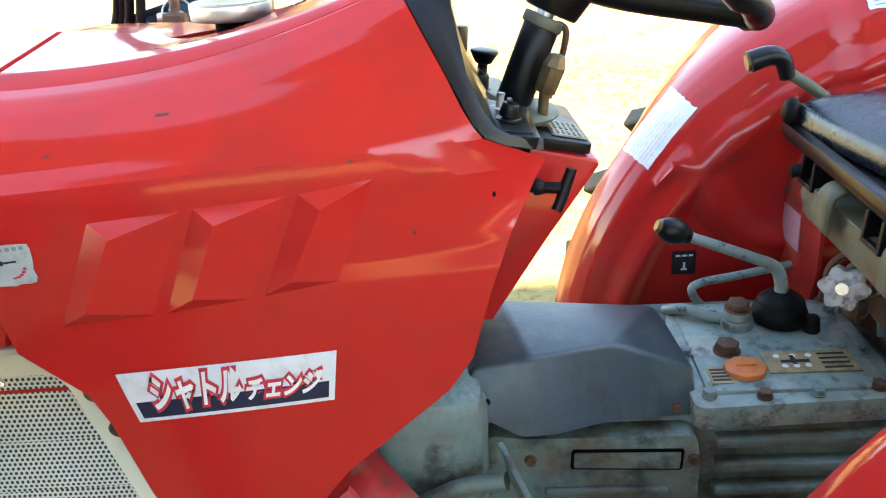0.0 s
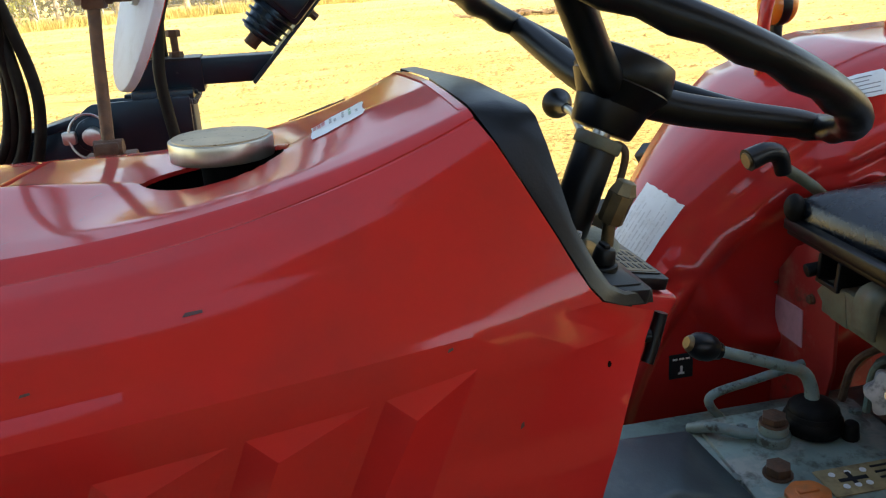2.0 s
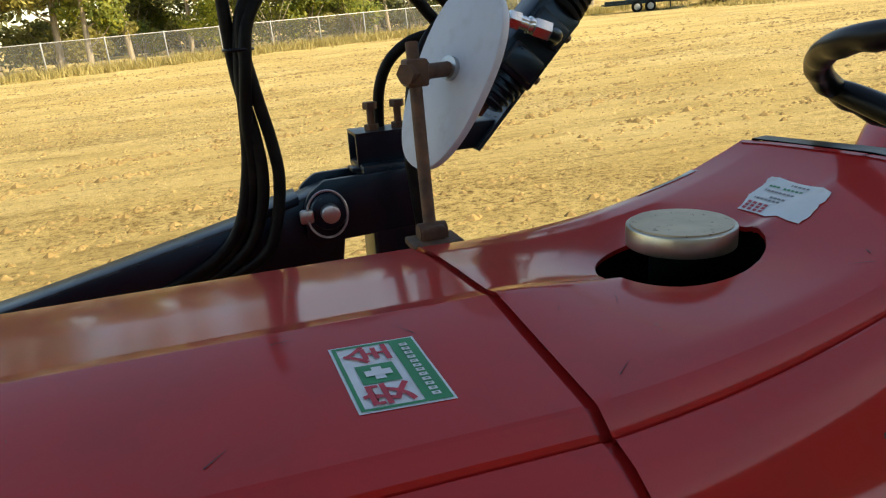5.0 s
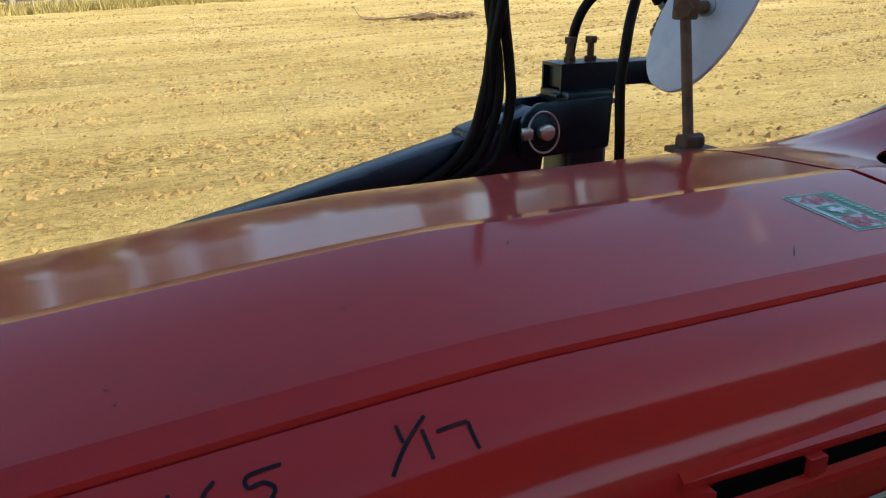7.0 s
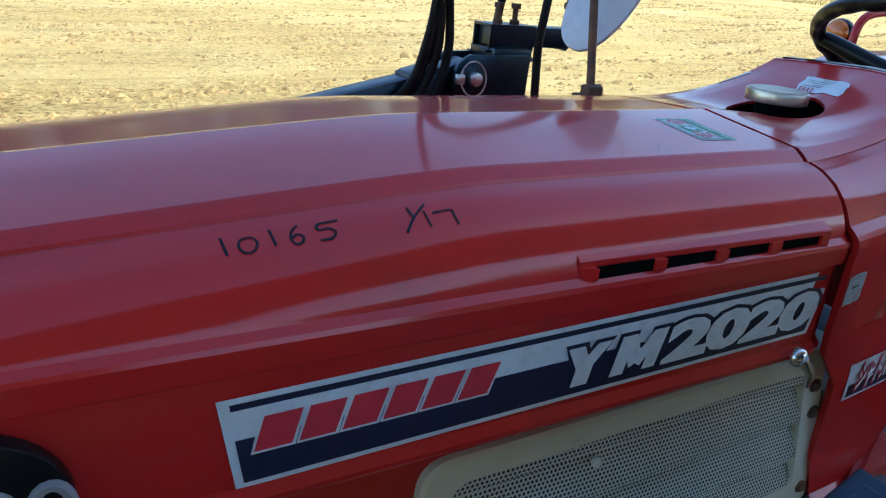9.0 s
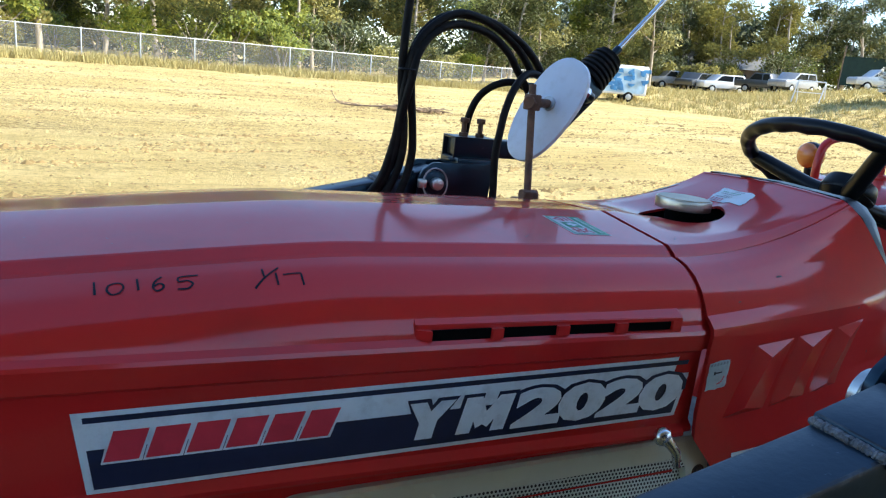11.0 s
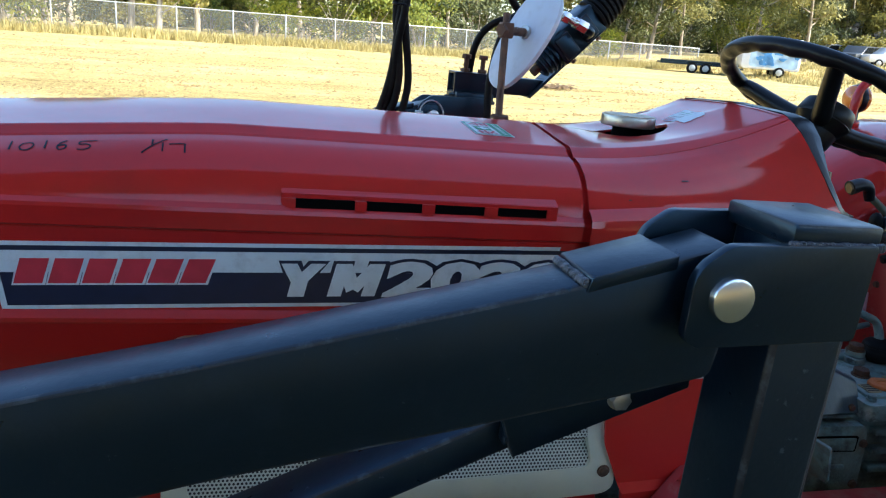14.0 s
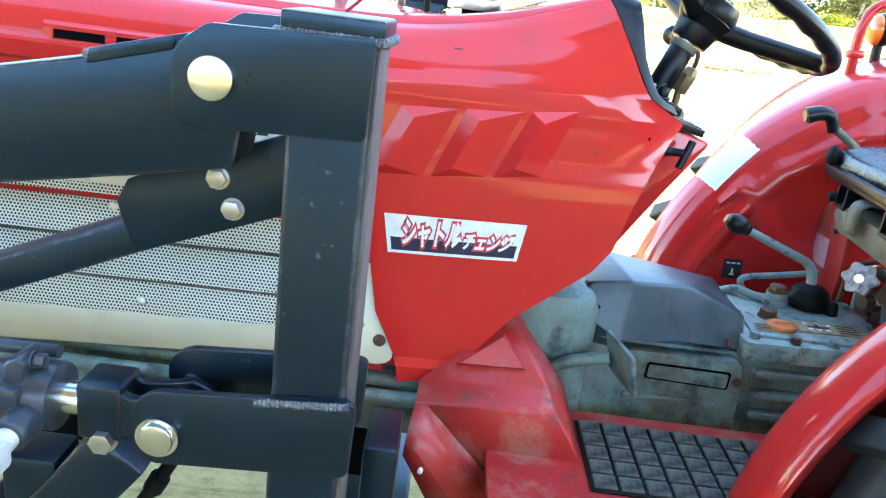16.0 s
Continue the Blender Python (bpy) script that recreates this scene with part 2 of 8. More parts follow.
def mesh_perforated():
    """Cream perforated sheet: a staggered grid of dark round holes, 5 mm apart."""
    m, nt, b = mat_base("perforated_cream_sheet")
    N, L = nt.nodes, nt.links
    tc = N.new("ShaderNodeTexCoord")
    sep = N.new("ShaderNodeSeparateXYZ")
    L.new(tc.outputs["Object"], sep.inputs[0])

    def math_node(op, a, bb=None):
        n = N.new("ShaderNodeMath")
        n.operation = op
        for i, v in enumerate((a, bb)):
            if v is None:
                continue
            if isinstance(v, (int, float)):
                n.inputs[i].default_value = v
            else:
                L.new(v, n.inputs[i])
        return n.outputs[0]
    P = 0.0052
    zz = math_node("DIVIDE", sep.outputs[2], P * 0.866)
    row = math_node("FLOOR", zz)
    off = math_node("MULTIPLY", math_node("MODULO", math_node("ABSOLUTE", row), 2.0), 0.5)
    xx = math_node("ADD", math_node("DIVIDE", sep.outputs[0], P), off)
    fx = math_node("SUBTRACT", math_node("FRACT", math_node("ADD", xx, 1000.0)), 0.5)
    fz = math_node("MULTIPLY", math_node("SUBTRACT", math_node("FRACT", math_node("ADD", zz, 1000.0)), 0.5), 0.866)
    d = math_node("SQRT", math_node("ADD", math_node("MULTIPLY", fx, fx), math_node("MULTIPLY", fz, fz)))
    hole = math_node("LESS_THAN", d, 0.31)
    mx = N.new("ShaderNodeMixRGB")
    nz = N.new("ShaderNodeTexNoise")
    nz.inputs["Scale"].default_value = 14
    L.new(tc.outputs["Object"], nz.inputs["Vector"])
    rp = N.new("ShaderNodeValToRGB")
    rp.color_ramp.elements[0].color, rp.color_ramp.elements[1].color = (0.46, 0.48, 0.41, 1), (0.60, 0.62, 0.54, 1)
    L.new(nz.outputs[0], rp.inputs[0])
    L.new(rp.outputs[0], mx.inputs[1])
    mx.inputs[2].default_value = (0.012, 0.012, 0.012, 1)
    L.new(hole, mx.inputs[0])
    L.new(mx.outputs[0], b.inputs["Base Color"])
    b.inputs["Roughness"].default_value = 0.45
    return m


PERF = mesh_perforated()


def ground_material():
    m, nt, b = mat_base("dry_sandy_ground")
    N, L = nt.nodes, nt.links
    tc = N.new("ShaderNodeTexCoord")

    def noise_tex(scale, detail, rough=0.6, stretch=(1, 1, 1)):
        mp = N.new("ShaderNodeMapping")
        mp.inputs["Scale"].default_value = stretch
        L.new(tc.outputs["Object"], mp.inputs[0])
        n = N.new("ShaderNodeTexNoise")
        n.inputs["Scale"].default_value, n.inputs["Detail"].default_value, n.inputs["Roughness"].default_value = scale, detail, rough
        L.new(mp.outputs[0], n.inputs["Vector"])
        return n.outputs[0]

    def ramp(src, stops):
        r = N.new("ShaderNodeValToRGB")
        els = r.color_ramp.elements
        els[0].position, els[0].color = stops[0][0], (*stops[0][1], 1)
        els[1].position, els[1].color = stops[-1][0], (*stops[-1][1], 1)
        for p, c in stops[1:-1]:
            e = els.new(p)
            e.color = (*c, 1)
        L.new(src, r.inputs[0])
        return r.outputs[0]

    big = ramp(noise_tex(0.35, 8), [(0.3, (0.64, 0.490, 0.190)), (0.52, (0.76, 0.61, 0.265)), (0.75, (0.81, 0.68, 0.345))])
    tracks = ramp(noise_tex(0.9, 9, 0.72, (0.30, 1.9, 1)), [(0.36, (0.58, 0.55, 0.50)), (0.50, (1, 1, 1))])
    # dark specks here are the shade of clods put into the colour
    clod = ramp(noise_tex(6.5, 11, 0.86), [(0.37, (0.22, 0.17, 0.13)), (0.45, (0.74, 0.70, 0.64)), (0.52, (1.0, 1.0, 1.0)), (0.8, (1.0, 1.0, 1.0))])
    m1 = N.new("ShaderNodeMixRGB")
    m1.blend_type = "MULTIPLY"
    m1.inputs[0].default_value = 0.55
    L.new(big, m1.inputs[1])
    L.new(tracks, m1.inputs[2])
    m2 = N.new("ShaderNodeMixRGB")
    m2.blend_type = "MULTIPLY"
    m2.inputs[0].default_value = 0.95
    L.new(m1.outputs[0], m2.inputs[1])
    L.new(clod, m2.inputs[2])
    churn = N.new("ShaderNodeMapRange")            # churned stretches between smooth, driven ones
    churn.inputs[1].default_value, churn.inputs[2].default_value = 0.43, 0.57
    churn.inputs[3].default_value, churn.inputs[4].default_value = 0.25, 1.0
    L.new(noise_tex(0.20, 5, 0.6, (0.55, 1.5, 1)), churn.inputs[0])
    L.new(churn.outputs[0], m2.inputs[0])
    # finer specks and long streaks paint the shade of small clods and ruts
    speck_shade = ramp(noise_tex(17, 8, 0.82), [(0.40, (0.20, 0.15, 0.11)), (0.47, (0.85, 0.82, 0.77)), (0.53, (1, 1, 1))])
    ruts = ramp(noise_tex(2.6, 9, 0.75, (0.22, 2.4, 1)), [(0.37, (0.42, 0.36, 0.28)), (0.46, (1, 1, 1))])
    out = m2.outputs[0]
    for src, amt in ((speck_shade, 0.85), (ruts, 0.5)):
        mm = N.new("ShaderNodeMixRGB")
        mm.blend_type = "MULTIPLY"
        mm.inputs[0].default_value = amt
        if src is speck_shade:
            L.new(churn.outputs[0], mm.inputs[0])
        L.new(out, mm.inputs[1])
        L.new(src, mm.inputs[2])
        out = mm.outputs[0]
    L.new(out, b.inputs["Base Color"])
    b.inputs["Roughness"].default_value = 0.95
    b.inputs["Specular IOR Level"].default_value = 0.15
    add = N.new("ShaderNodeMath")
    add.operation = "ADD"
    L.new(noise_tex(11, 10, 0.84), add.inputs[0])
    L.new(noise_tex(1.6, 6, 0.6, (0.5, 1.8, 1)), add.inputs[1])
    bp = N.new("ShaderNodeBump")
    bp.inputs["Strength"].default_value, bp.inputs["Distance"].default_value = 1.0, 0.11
    L.new(add.outputs[0], bp.inputs["Height"])
    L.new(bp.outputs[0], b.inputs["Normal"])
    return m


SAND = ground_material()
WALL_BROWN = surf("brown_wall", (0.30, 0.26, 0.22), 0.85, var=0.15, scale=1.2)
CLOD = surf("dry_clod", (0.27, 0.195, 0.085), 0.95, var=0.35, scale=3, spec=0.1)
SHADE_ROOF = surf("shade_roof_sheet", (0.22, 0.19, 0.16), 0.85, var=0.15, scale=1.5)


def leaf_material(name, c0, c1, trans=0.25):
    m, nt, b = mat_base(name)
    N, L = nt.nodes, nt.links
    g = N.new("ShaderNodeNewGeometry")
    r = N.new("ShaderNodeValToRGB")
    r.color_ramp.elements[0].color, r.color_ramp.elements[1].color = (*c0, 1), (*c1, 1)
    L.new(g.outputs["Random Per Island"], r.inputs[0])
    L.new(r.outputs[0], b.inputs["Base Color"])
    b.inputs["Roughness"].default_value = 0.65
    t = N.new("ShaderNodeBsdfTranslucent")
    L.new(r.outputs[0], t.inputs[0])
    mix = N.new("ShaderNodeMixShader")
    mix.inputs[0].default_value = trans
    L.new(b.outputs[0], mix.inputs[1])
    L.new(t.outputs[0], mix.inputs[2])
    L.new(mix.outputs[0], N["Material Output"].inputs[0])
    return m


LEAF_GUM = leaf_material("eucalypt_leaves", (0.13, 0.13, 0.034), (0.37, 0.33, 0.085), 0.35)
LEAF_GREEN = leaf_material("green_leaves", (0.09, 0.13, 0.020), (0.32, 0.33, 0.045), 0.35)
LEAF_DARK = leaf_material("dark_leaves", (0.035, 0.048, 0.014), (0.13, 0.14, 0.04))
DRY_GRASS = leaf_material("dry_grass", (0.30, 0.25, 0.085), (0.52, 0.44, 0.18), 0.3)
LEAF_DEAD = leaf_material("dead_leaves", (0.09, 0.055, 0.025), (0.24, 0.15, 0.06), 0.1)
BLOSSOM = leaf_material("white_blossom", (0.65, 0.62, 0.55), (0.8, 0.78, 0.72), 0.1)
BARK = surf("pale_bark", (0.34, 0.29, 0.22), 0.85, var=0.35, scale=3, dirt=(0.14, 0.11, 0.08), dirt_amt=0.7, dscale=4, aniso=(3, 3, 0.5))
CAR_WHITE = surf("white_car_paint", (0.72, 0.72, 0.72), 0.3, var=0.04, coat=0.5)
CAR_DARK = surf("dark_car_paint", (0.05, 0.055, 0.06), 0.3, var=0.1, coat=0.5)
CAR_GREY = surf("grey_car_paint", (0.28, 0.29, 0.30), 0.3, var=0.1, coat=0.5)
CAR_SILVER = surf("silver_car_paint", (0.5, 0.52, 0.54), 0.3, metal=0.3, var=0.08, coat=0.5)
CAR_GLASS = surf("dark_car_glass", (0.012, 0.015, 0.018), 0.08, var=0.05)
BLUE_PRINT = surf("blue_print", (0.06, 0.20, 0.42), 0.45, var=0.35, scale=3)
ROOF_GREY = surf("grey_roof_sheet", (0.2, 0.2, 0.2), 0.6, var=0.15, scale=2)
HOUSE_WALL = surf("dull_house_wall", (0.24, 0.17, 0.13), 0.8, var=0.15, scale=2)
PALE_PRINT = surf("pale_blue_print", (0.34, 0.46, 0.56), 0.4, var=0.35, scale=1.6)
SHADE_CLOTH = surf("green_shade_cloth", (0.010, 0.030, 0.024), 0.8, var=0.2, scale=3)


def wire_mesh_material():
    m, nt, b = mat_base("chain_link_mesh")
    N, L = nt.nodes, nt.links
    b.inputs["Base Color"].default_value = (0.35, 0.36, 0.35, 1)
    b.inputs["Roughness"].default_value = 0.6
    tr = N.new("ShaderNodeBsdfTransparent")
    mix = N.new("ShaderNodeMixShader")
    mix.inputs[0].default_value = 0.14
    L.new(tr.outputs[0], mix.inputs[1])
    L.new(b.outputs[0], mix.inputs[2])
    L.new(mix.outputs[0], N["Material Output"].inputs[0])
    return m


WIRE = wire_mesh_material()

# ---------------- building helpers ----------------
def thing(name, label, category, group="", kind=""):
    ob = new(name)
    ob.empty_display_size = 0.05
    return tagged(ob, label, category, group, kind)


def finish(bm, name, material, smooth=40):
    me = bpy.data.meshes.new(name)
    bmesh.ops.remove_doubles(bm, verts=bm.verts, dist=1e-6)
    bmesh.ops.recalc_face_normals(bm, faces=bm.faces)
    bm.to_mesh(me)
    bm.free()
    if smooth:
        me.shade_smooth()
        me.set_sharp_from_angle(angle=radians(smooth))
    for m in (material if isinstance(material, (list, tuple)) else [material]):
        me.materials.append(m)
    return me


def part(name, bm, material, parent=None, label="", smooth=40):
    if material is BLACK_STEEL:           # paint is rubbed through along the narrow rounded edges
        material = [BLACK_STEEL, STEEL_EDGE]
        for f in bm.faces:
            long = max(e.calc_length() for e in f.edges)
            if long > 0.015 and f.calc_area() < 0.0034 * long:
                f.material_index = 1
    ob = new(name, finish(bm, name, material, smooth))
    if parent is not None:
        ob.parent = parent
    if label:
        ob["label"] = label
    return ob


def whole(name, bm, material, label, category, group="", kind="", smooth=40):
    return tagged(part(name, bm, material, None, "", smooth), label, category, group, kind)


def axes_to(d):
    return Vector(d).normalized().to_track_quat("Z", "Y").to_matrix()


def box(bm, lo, hi, bevel=0.0, seg=2, m=None):
    """An axis-aligned box with rounded edges, moved by m."""
    t = bmesh.new()
    bmesh.ops.create_cube(t, size=1)
    for v in t.verts:
        v.co = Vector([lo[i] + (hi[i] - lo[i]) * (v.co[i] + 0.5) for i in range(3)])
    if bevel:
        bmesh.ops.bevel(t, geom=t.edges[:], offset=bevel, segments=seg, profile=0.5, affect="EDGES")
    merge(bm, t, m)


def merge(bm, t, m=None):
    """Adds the small bmesh t to bm."""
    if m is not None:
        bmesh.ops.transform(t, matrix=m, verts=t.verts)
    made = {v: bm.verts.new(v.co) for v in t.verts}
    for f in t.faces:
        try:
            nf = bm.faces.new([made[v] for v in f.verts])
            nf.material_index = f.material_index
        except ValueError:
            pass
    t.free()


def cyl(bm, a, b, r, r2=None, seg=20, bevel=0.0, caps=True):
    """A cylinder or cone from a to b."""
    a, b = Vector(a), Vector(b)
    r2 = r if r2 is None else r2
    q = axes_to(b - a)
    rings = [(0, r), (1, r2)]
    ln = (b - a).length
    if bevel:
        k = bevel / ln
        rings = [(0, r - bevel), (k * 0.3, r - bevel * 0.3), (k, r), (1 - k, r2), (1 - k * 0.3, r2 - bevel * 0.3), (1, r2 - bevel)]
    loops = []
    for t, rr in rings:
        c = a.lerp(b, t)
        loops.append([bm.verts.new(c + q @ Vector((math.cos(2 * math.pi * i / seg) * rr, math.sin(2 * math.pi * i / seg) * rr, 0))) for i in range(seg)])
    skin(bm, loops, True)
    if caps:
        bm.faces.new(loops[0][::-1])
        bm.faces.new(loops[-1])


def skin(bm, loops, closed):
    for p, q in zip(loops, loops[1:]):
        n = len(p)
        for i in range(n if closed else n - 1):
            j = (i + 1) % n
            bm.faces.new((p[i], p[j], q[j], q[i]))


def spline(pts, n=8):
    """A smooth line through pts."""
    P = [Vector(p) for p in pts]
    P = [P[0] * 2 - P[1]] + P + [P[-1] * 2 - P[-2]]
    out = []
    for i in range(1, len(P) - 2):
        a, b, c, d = P[i - 1:i + 3]
        for k in range(n):
            t = k / n
            out.append(0.5 * ((2 * b) + (c - a) * t + (2 * a - 5 * b + 4 * c - d) * t * t + (3 * b - a - 3 * c + d) * t ** 3))
    out.append(P[-2])
    return out


def tube(bm, pts, r, seg=10, closed=False, taper=None, flat=None):
    """A round bar along a line of points."""
    pts = [Vector(p) for p in pts]
    n = len(pts)
    loops = []
    up = None
    for i, p in enumerate(pts):
        if closed:
            d = pts[(i + 1) % n] - pts[i - 1]
        else:
            d = pts[min(i + 1, n - 1)] - pts[max(i - 1, 0)]
        d.normalize()
        if up is None:
            up = d.orthogonal().normalized()
        up = (up - d * up.dot(d)).normalized()
        side = d.cross(up)
        rr = r if taper is None else r * taper(i / (n - 1))
        loops.append([bm.verts.new(p + (up * math.cos(2 * math.pi * k / seg) + side * math.sin(2 * math.pi * k / seg)) * rr) for k in range(seg)])
    if closed:
        loops.append(loops[0])
        skin(bm, loops, True)
    else:
        skin(bm, loops, True)
        bm.faces.new(loops[0][::-1])
        bm.faces.new(loops[-1])


def plate(bm, outline, axis, lo, hi, bevel=0.0, round_r=0.0, m=None):
    """A plate: an outline in a plane, made thick along an axis (0 x, 1 y, 2 z)."""
    t = bmesh.new()
    pts = round_poly(outline, round_r) if round_r else outline

    def at(p, h):
        c = list(p)
        c.insert(axis, h)
        return Vector(c)
    f = t.faces.new([t.verts.new(at(p, lo)) for p in pts])
    g = bmesh.ops.extrude_face_region(t, geom=[f])
    for v in g["geom"]:
        if isinstance(v, bmesh.types.BMVert):
            v.co[axis] = hi
    bmesh.ops.recalc_face_normals(t, faces=t.faces)
    if bevel:
        bmesh.ops.bevel(t, geom=t.edges[:], offset=bevel, segments=2, profile=0.5, affect="EDGES", clamp_overlap=True)
    merge(bm, t, m)


def round_poly(pts, r, n=5):
    """Rounds the corners of a polygon."""
    out = []
    k = len(pts)
    for i in range(k):
        p, a, b = Vector(pts[i]), Vector(pts[i - 1]), Vector(pts[(i + 1) % k])
        da, db = (a - p), (b - p)
        rr = min(r, da.length * 0.45, db.length * 0.45)
        p0, p1 = p + da.normalized() * rr, p + db.normalized() * rr
        for j in range(n + 1):
            t = j / n
            out.append(tuple(p0 * (1 - t) ** 2 + p * 2 * t * (1 - t) + p1 * t * t))
    return out


def ellipsoid(bm, c, rad, rot=None, u=16, v=10):
    t = bmesh.new()
    bmesh.ops.create_uvsphere(t, u_segments=u, v_segments=v, radius=1)
    m = Matrix.Translation(c) @ (rot.to_4x4() if rot is not None else Matrix()) @ Matrix.Diagonal((*rad, 1))
    merge(bm, t, m)


def hexhead(bm, c, d, r, h):
    """A hexagon bolt head on a round washer face."""
    c, d = Vector(c), Vector(d).normalized()
    cyl(bm, c, c + d * h * 0.2, r * 1.15, seg=16)
    cyl(bm, c + d * h * 0.2, c + d * h, r, seg=6, bevel=h * 0.12)


def bolt(parent, c, d, r=0.007, h=0.006, material=None, label="", name="bolt"):
    bm = bmesh.new()
    hexhead(bm, c, d, r, h)
    return part(name, bm, material or ZINC, parent, label, 30)


def bilinear(c, u, v):
    return (c[0] * (1 - u) + c[1] * u) * (1 - v) + (c[3] * (1 - u) + c[2] * u) * v


def cast(tree, p, d, lift):
    """The point where the ray from p along d meets a surface, lifted off it."""
    hit, nor, _, _ = tree.ray_cast(p, d)
    if hit is None:
        hit, nor, _, _ = tree.find_nearest(p)
    if nor.dot(d) > 0:
        nor = -nor
    return hit + nor * lift


def stuck(bm, tree, corners, d, lift=0.0012, nu=8, nv=6, mi=0, wobble=0.0):
    """A sticker laid on a curved surface: a fine sheet that follows it."""
    c = [Vector(p) for p in corners]
    d = Vector(d).normalized()
    g = []
    for j in range(nv + 1):
        row = []
        for i in range(nu + 1):
            p = bilinear(c, i / nu, j / nv)
            if wobble and (i in (0, nu) or j in (0, nv)):
                p = p + (bilinear(c, 0.5, 0.5) - p) * random.random() * wobble
            row.append(bm.verts.new(cast(tree, p - d * 0.15, d, lift)))
        g.append(row)
    for a, b in zip(g, g[1:]):
        for i in range(nu):
            f = bm.faces.new((a[i], a[i + 1], b[i + 1], b[i]))
            f.material_index = mi


def frac(corners, u0, v0, u1, v1):
    """A part of a four-cornered sheet."""
    c = [Vector(p) for p in corners]
    return [bilinear(c, u0, v0), bilinear(c, u1, v0), bilinear(c, u1, v1), bilinear(c, u0, v1)]


def lettering(body, size, shear=0.0, bold=0.0):
    """Flat letters as a bmesh, middle at the origin, in the xy plane."""
    cu = bpy.data.curves.new("letters", "FONT")
    cu.body, cu.size, cu.shear, cu.align_x, cu.align_y, cu.offset = body, size, shear, "CENTER", "CENTER", bold
    cu.resolution_u = 3
    ob = bpy.data.objects.new("letters", cu)
    scene.collection.objects.link(ob)
    dg = bpy.context.evaluated_depsgraph_get()
    me = bpy.data.meshes.new_from_object(ob.evaluated_get(dg))
    bm = bmesh.new()
    bm.from_mesh(me)
    bpy.data.objects.remove(ob)
    bpy.data.meshes.remove(me)
    bpy.data.curves.remove(cu)
    return bm


def printed(name, body, size, tree, corners, d, material, parent, lift=0.002, shear=0.0, bold=0.0, fit=(1.0, 1.0)):
    """Letters laid on a surface: they fill fit of the sheet with the given corners (lower left first, counter-clockwise)."""
    bm = lettering(body, size, shear, bold)
    plain = lettering(body, size, shear)
    xs = [v.co.x for v in plain.verts] or [0, 1]
    ys = [v.co.y for v in plain.verts] or [0, 1]
    plain.free()
    c = [Vector(p) for p in corners]
    d = Vector(d).normalized()
    w, h = max(xs) - min(xs), max(ys) - min(ys)
    bmesh.ops.triangulate(bm, faces=bm.faces[:])
    for v in bm.verts:
        u = 0.5 + ((v.co.x - min(xs)) / w - 0.5) * fit[0]
        k = 0.5 + ((v.co.y - min(ys)) / h - 0.5) * fit[1]
        v.co = cast(tree, bilinear(c, u, k) - d * 0.15, d, lift)
    return part(name, bm, material, parent, smooth=0)


def tree_of(ob):
    bm = bmesh.new()
    bm.from_mesh(ob.data)
    t = BVHTree.FromBMesh(bm)
    bm.free()
    return t

# ---------------- tractor: bonnet and cowl ----------------
CY = 0.03                                   # tractor's middle line
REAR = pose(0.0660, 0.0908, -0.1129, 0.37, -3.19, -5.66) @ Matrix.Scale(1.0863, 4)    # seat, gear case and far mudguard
tractor = thing("tractor", "old red compact farm tractor parked on bare sand", "tractor")


def lift_front(x):
    """The bonnet's top falls gently towards the nose."""
    e = max(0.0, -0.74 - x)
    return -0.085 * (math.sqrt(e * e + 0.0036) - 0.06)


# cross-section of the bonnet, near side first: y, z, share of the fall
SECTION = [(-0.182, 0.66, 0), (-0.195, 0.945, 0), (-0.197, 0.9505, 0), (-0.2195, 0.953, 0), (-0.221, 0.956, 0), (-0.221, 0.960, 0), (-0.2135, 0.968, 0), (-0.2130, 1.060, 0), (-0.2145, 1.0625, 0), (-0.2215, 1.066, 0),
           (-0.2235, 1.086, 0), (-0.222, 1.0905, .05), (-0.2150, 1.0955, .1), (-0.2125, 1.104, .2), (-0.207, 1.118, .4), (-0.198, 1.132, .6), (-0.184, 1.1455, .8), (-0.166, 1.1555, 1),
           (-0.1475, 1.1605, 1), (-0.1462, 1.1600, 1), (-0.1450, 1.1565, 1), (-0.1438, 1.1600, 1), (-0.1415, 1.1625, 1), (-0.1300, 1.1702, 1), (-0.1270, 1.1714, 1), (-0.05, 1.1795, 1),
           (0.0110, 1.1862, 1), (0.0130, 1.1862, 1), (0.0330, 1.1822, 1), (0.0345, 1.1820, 1), (0.10, 1.1777, 1), (0.165, 1.1722, 1), (0.214, 1.1640, 1), (0.226, 1.157, 1),
           (0.246, 1.143, .9), (0.266, 1.118, .6), (0.280, 1.09, .3), (0.276, 0.95, 0), (0.268, 0.66, 0)]


LOW, HIGH = SECTION.index((-0.2150, 1.0955, .1)), SECTION.index((-0.1475, 1.1605, 1))
SECTION = SECTION[:LOW] + [tuple(p) for p in spline(SECTION[LOW:HIGH + 1], 5)] + SECTION[HIGH + 1:]
LOW = SECTION.index((0.226, 1.157, 1))
SECTION = SECTION[:LOW] + [tuple(p) for p in spline(SECTION[LOW:LOW + 4], 4)] + SECTION[LOW + 4:]


def section_at(x, k):
    y, z, w = SECTION[k]
    nose = max(0.0, (-1.20 - x) / 0.30)
    y = CY + (y - CY) * (1 - 0.10 * nose ** 2 - 0.09 * w * max(0.0, -0.80 - x))
    return Vector((x, y, z + lift_front(x) * w - 0.05 * nose ** 2 * w))


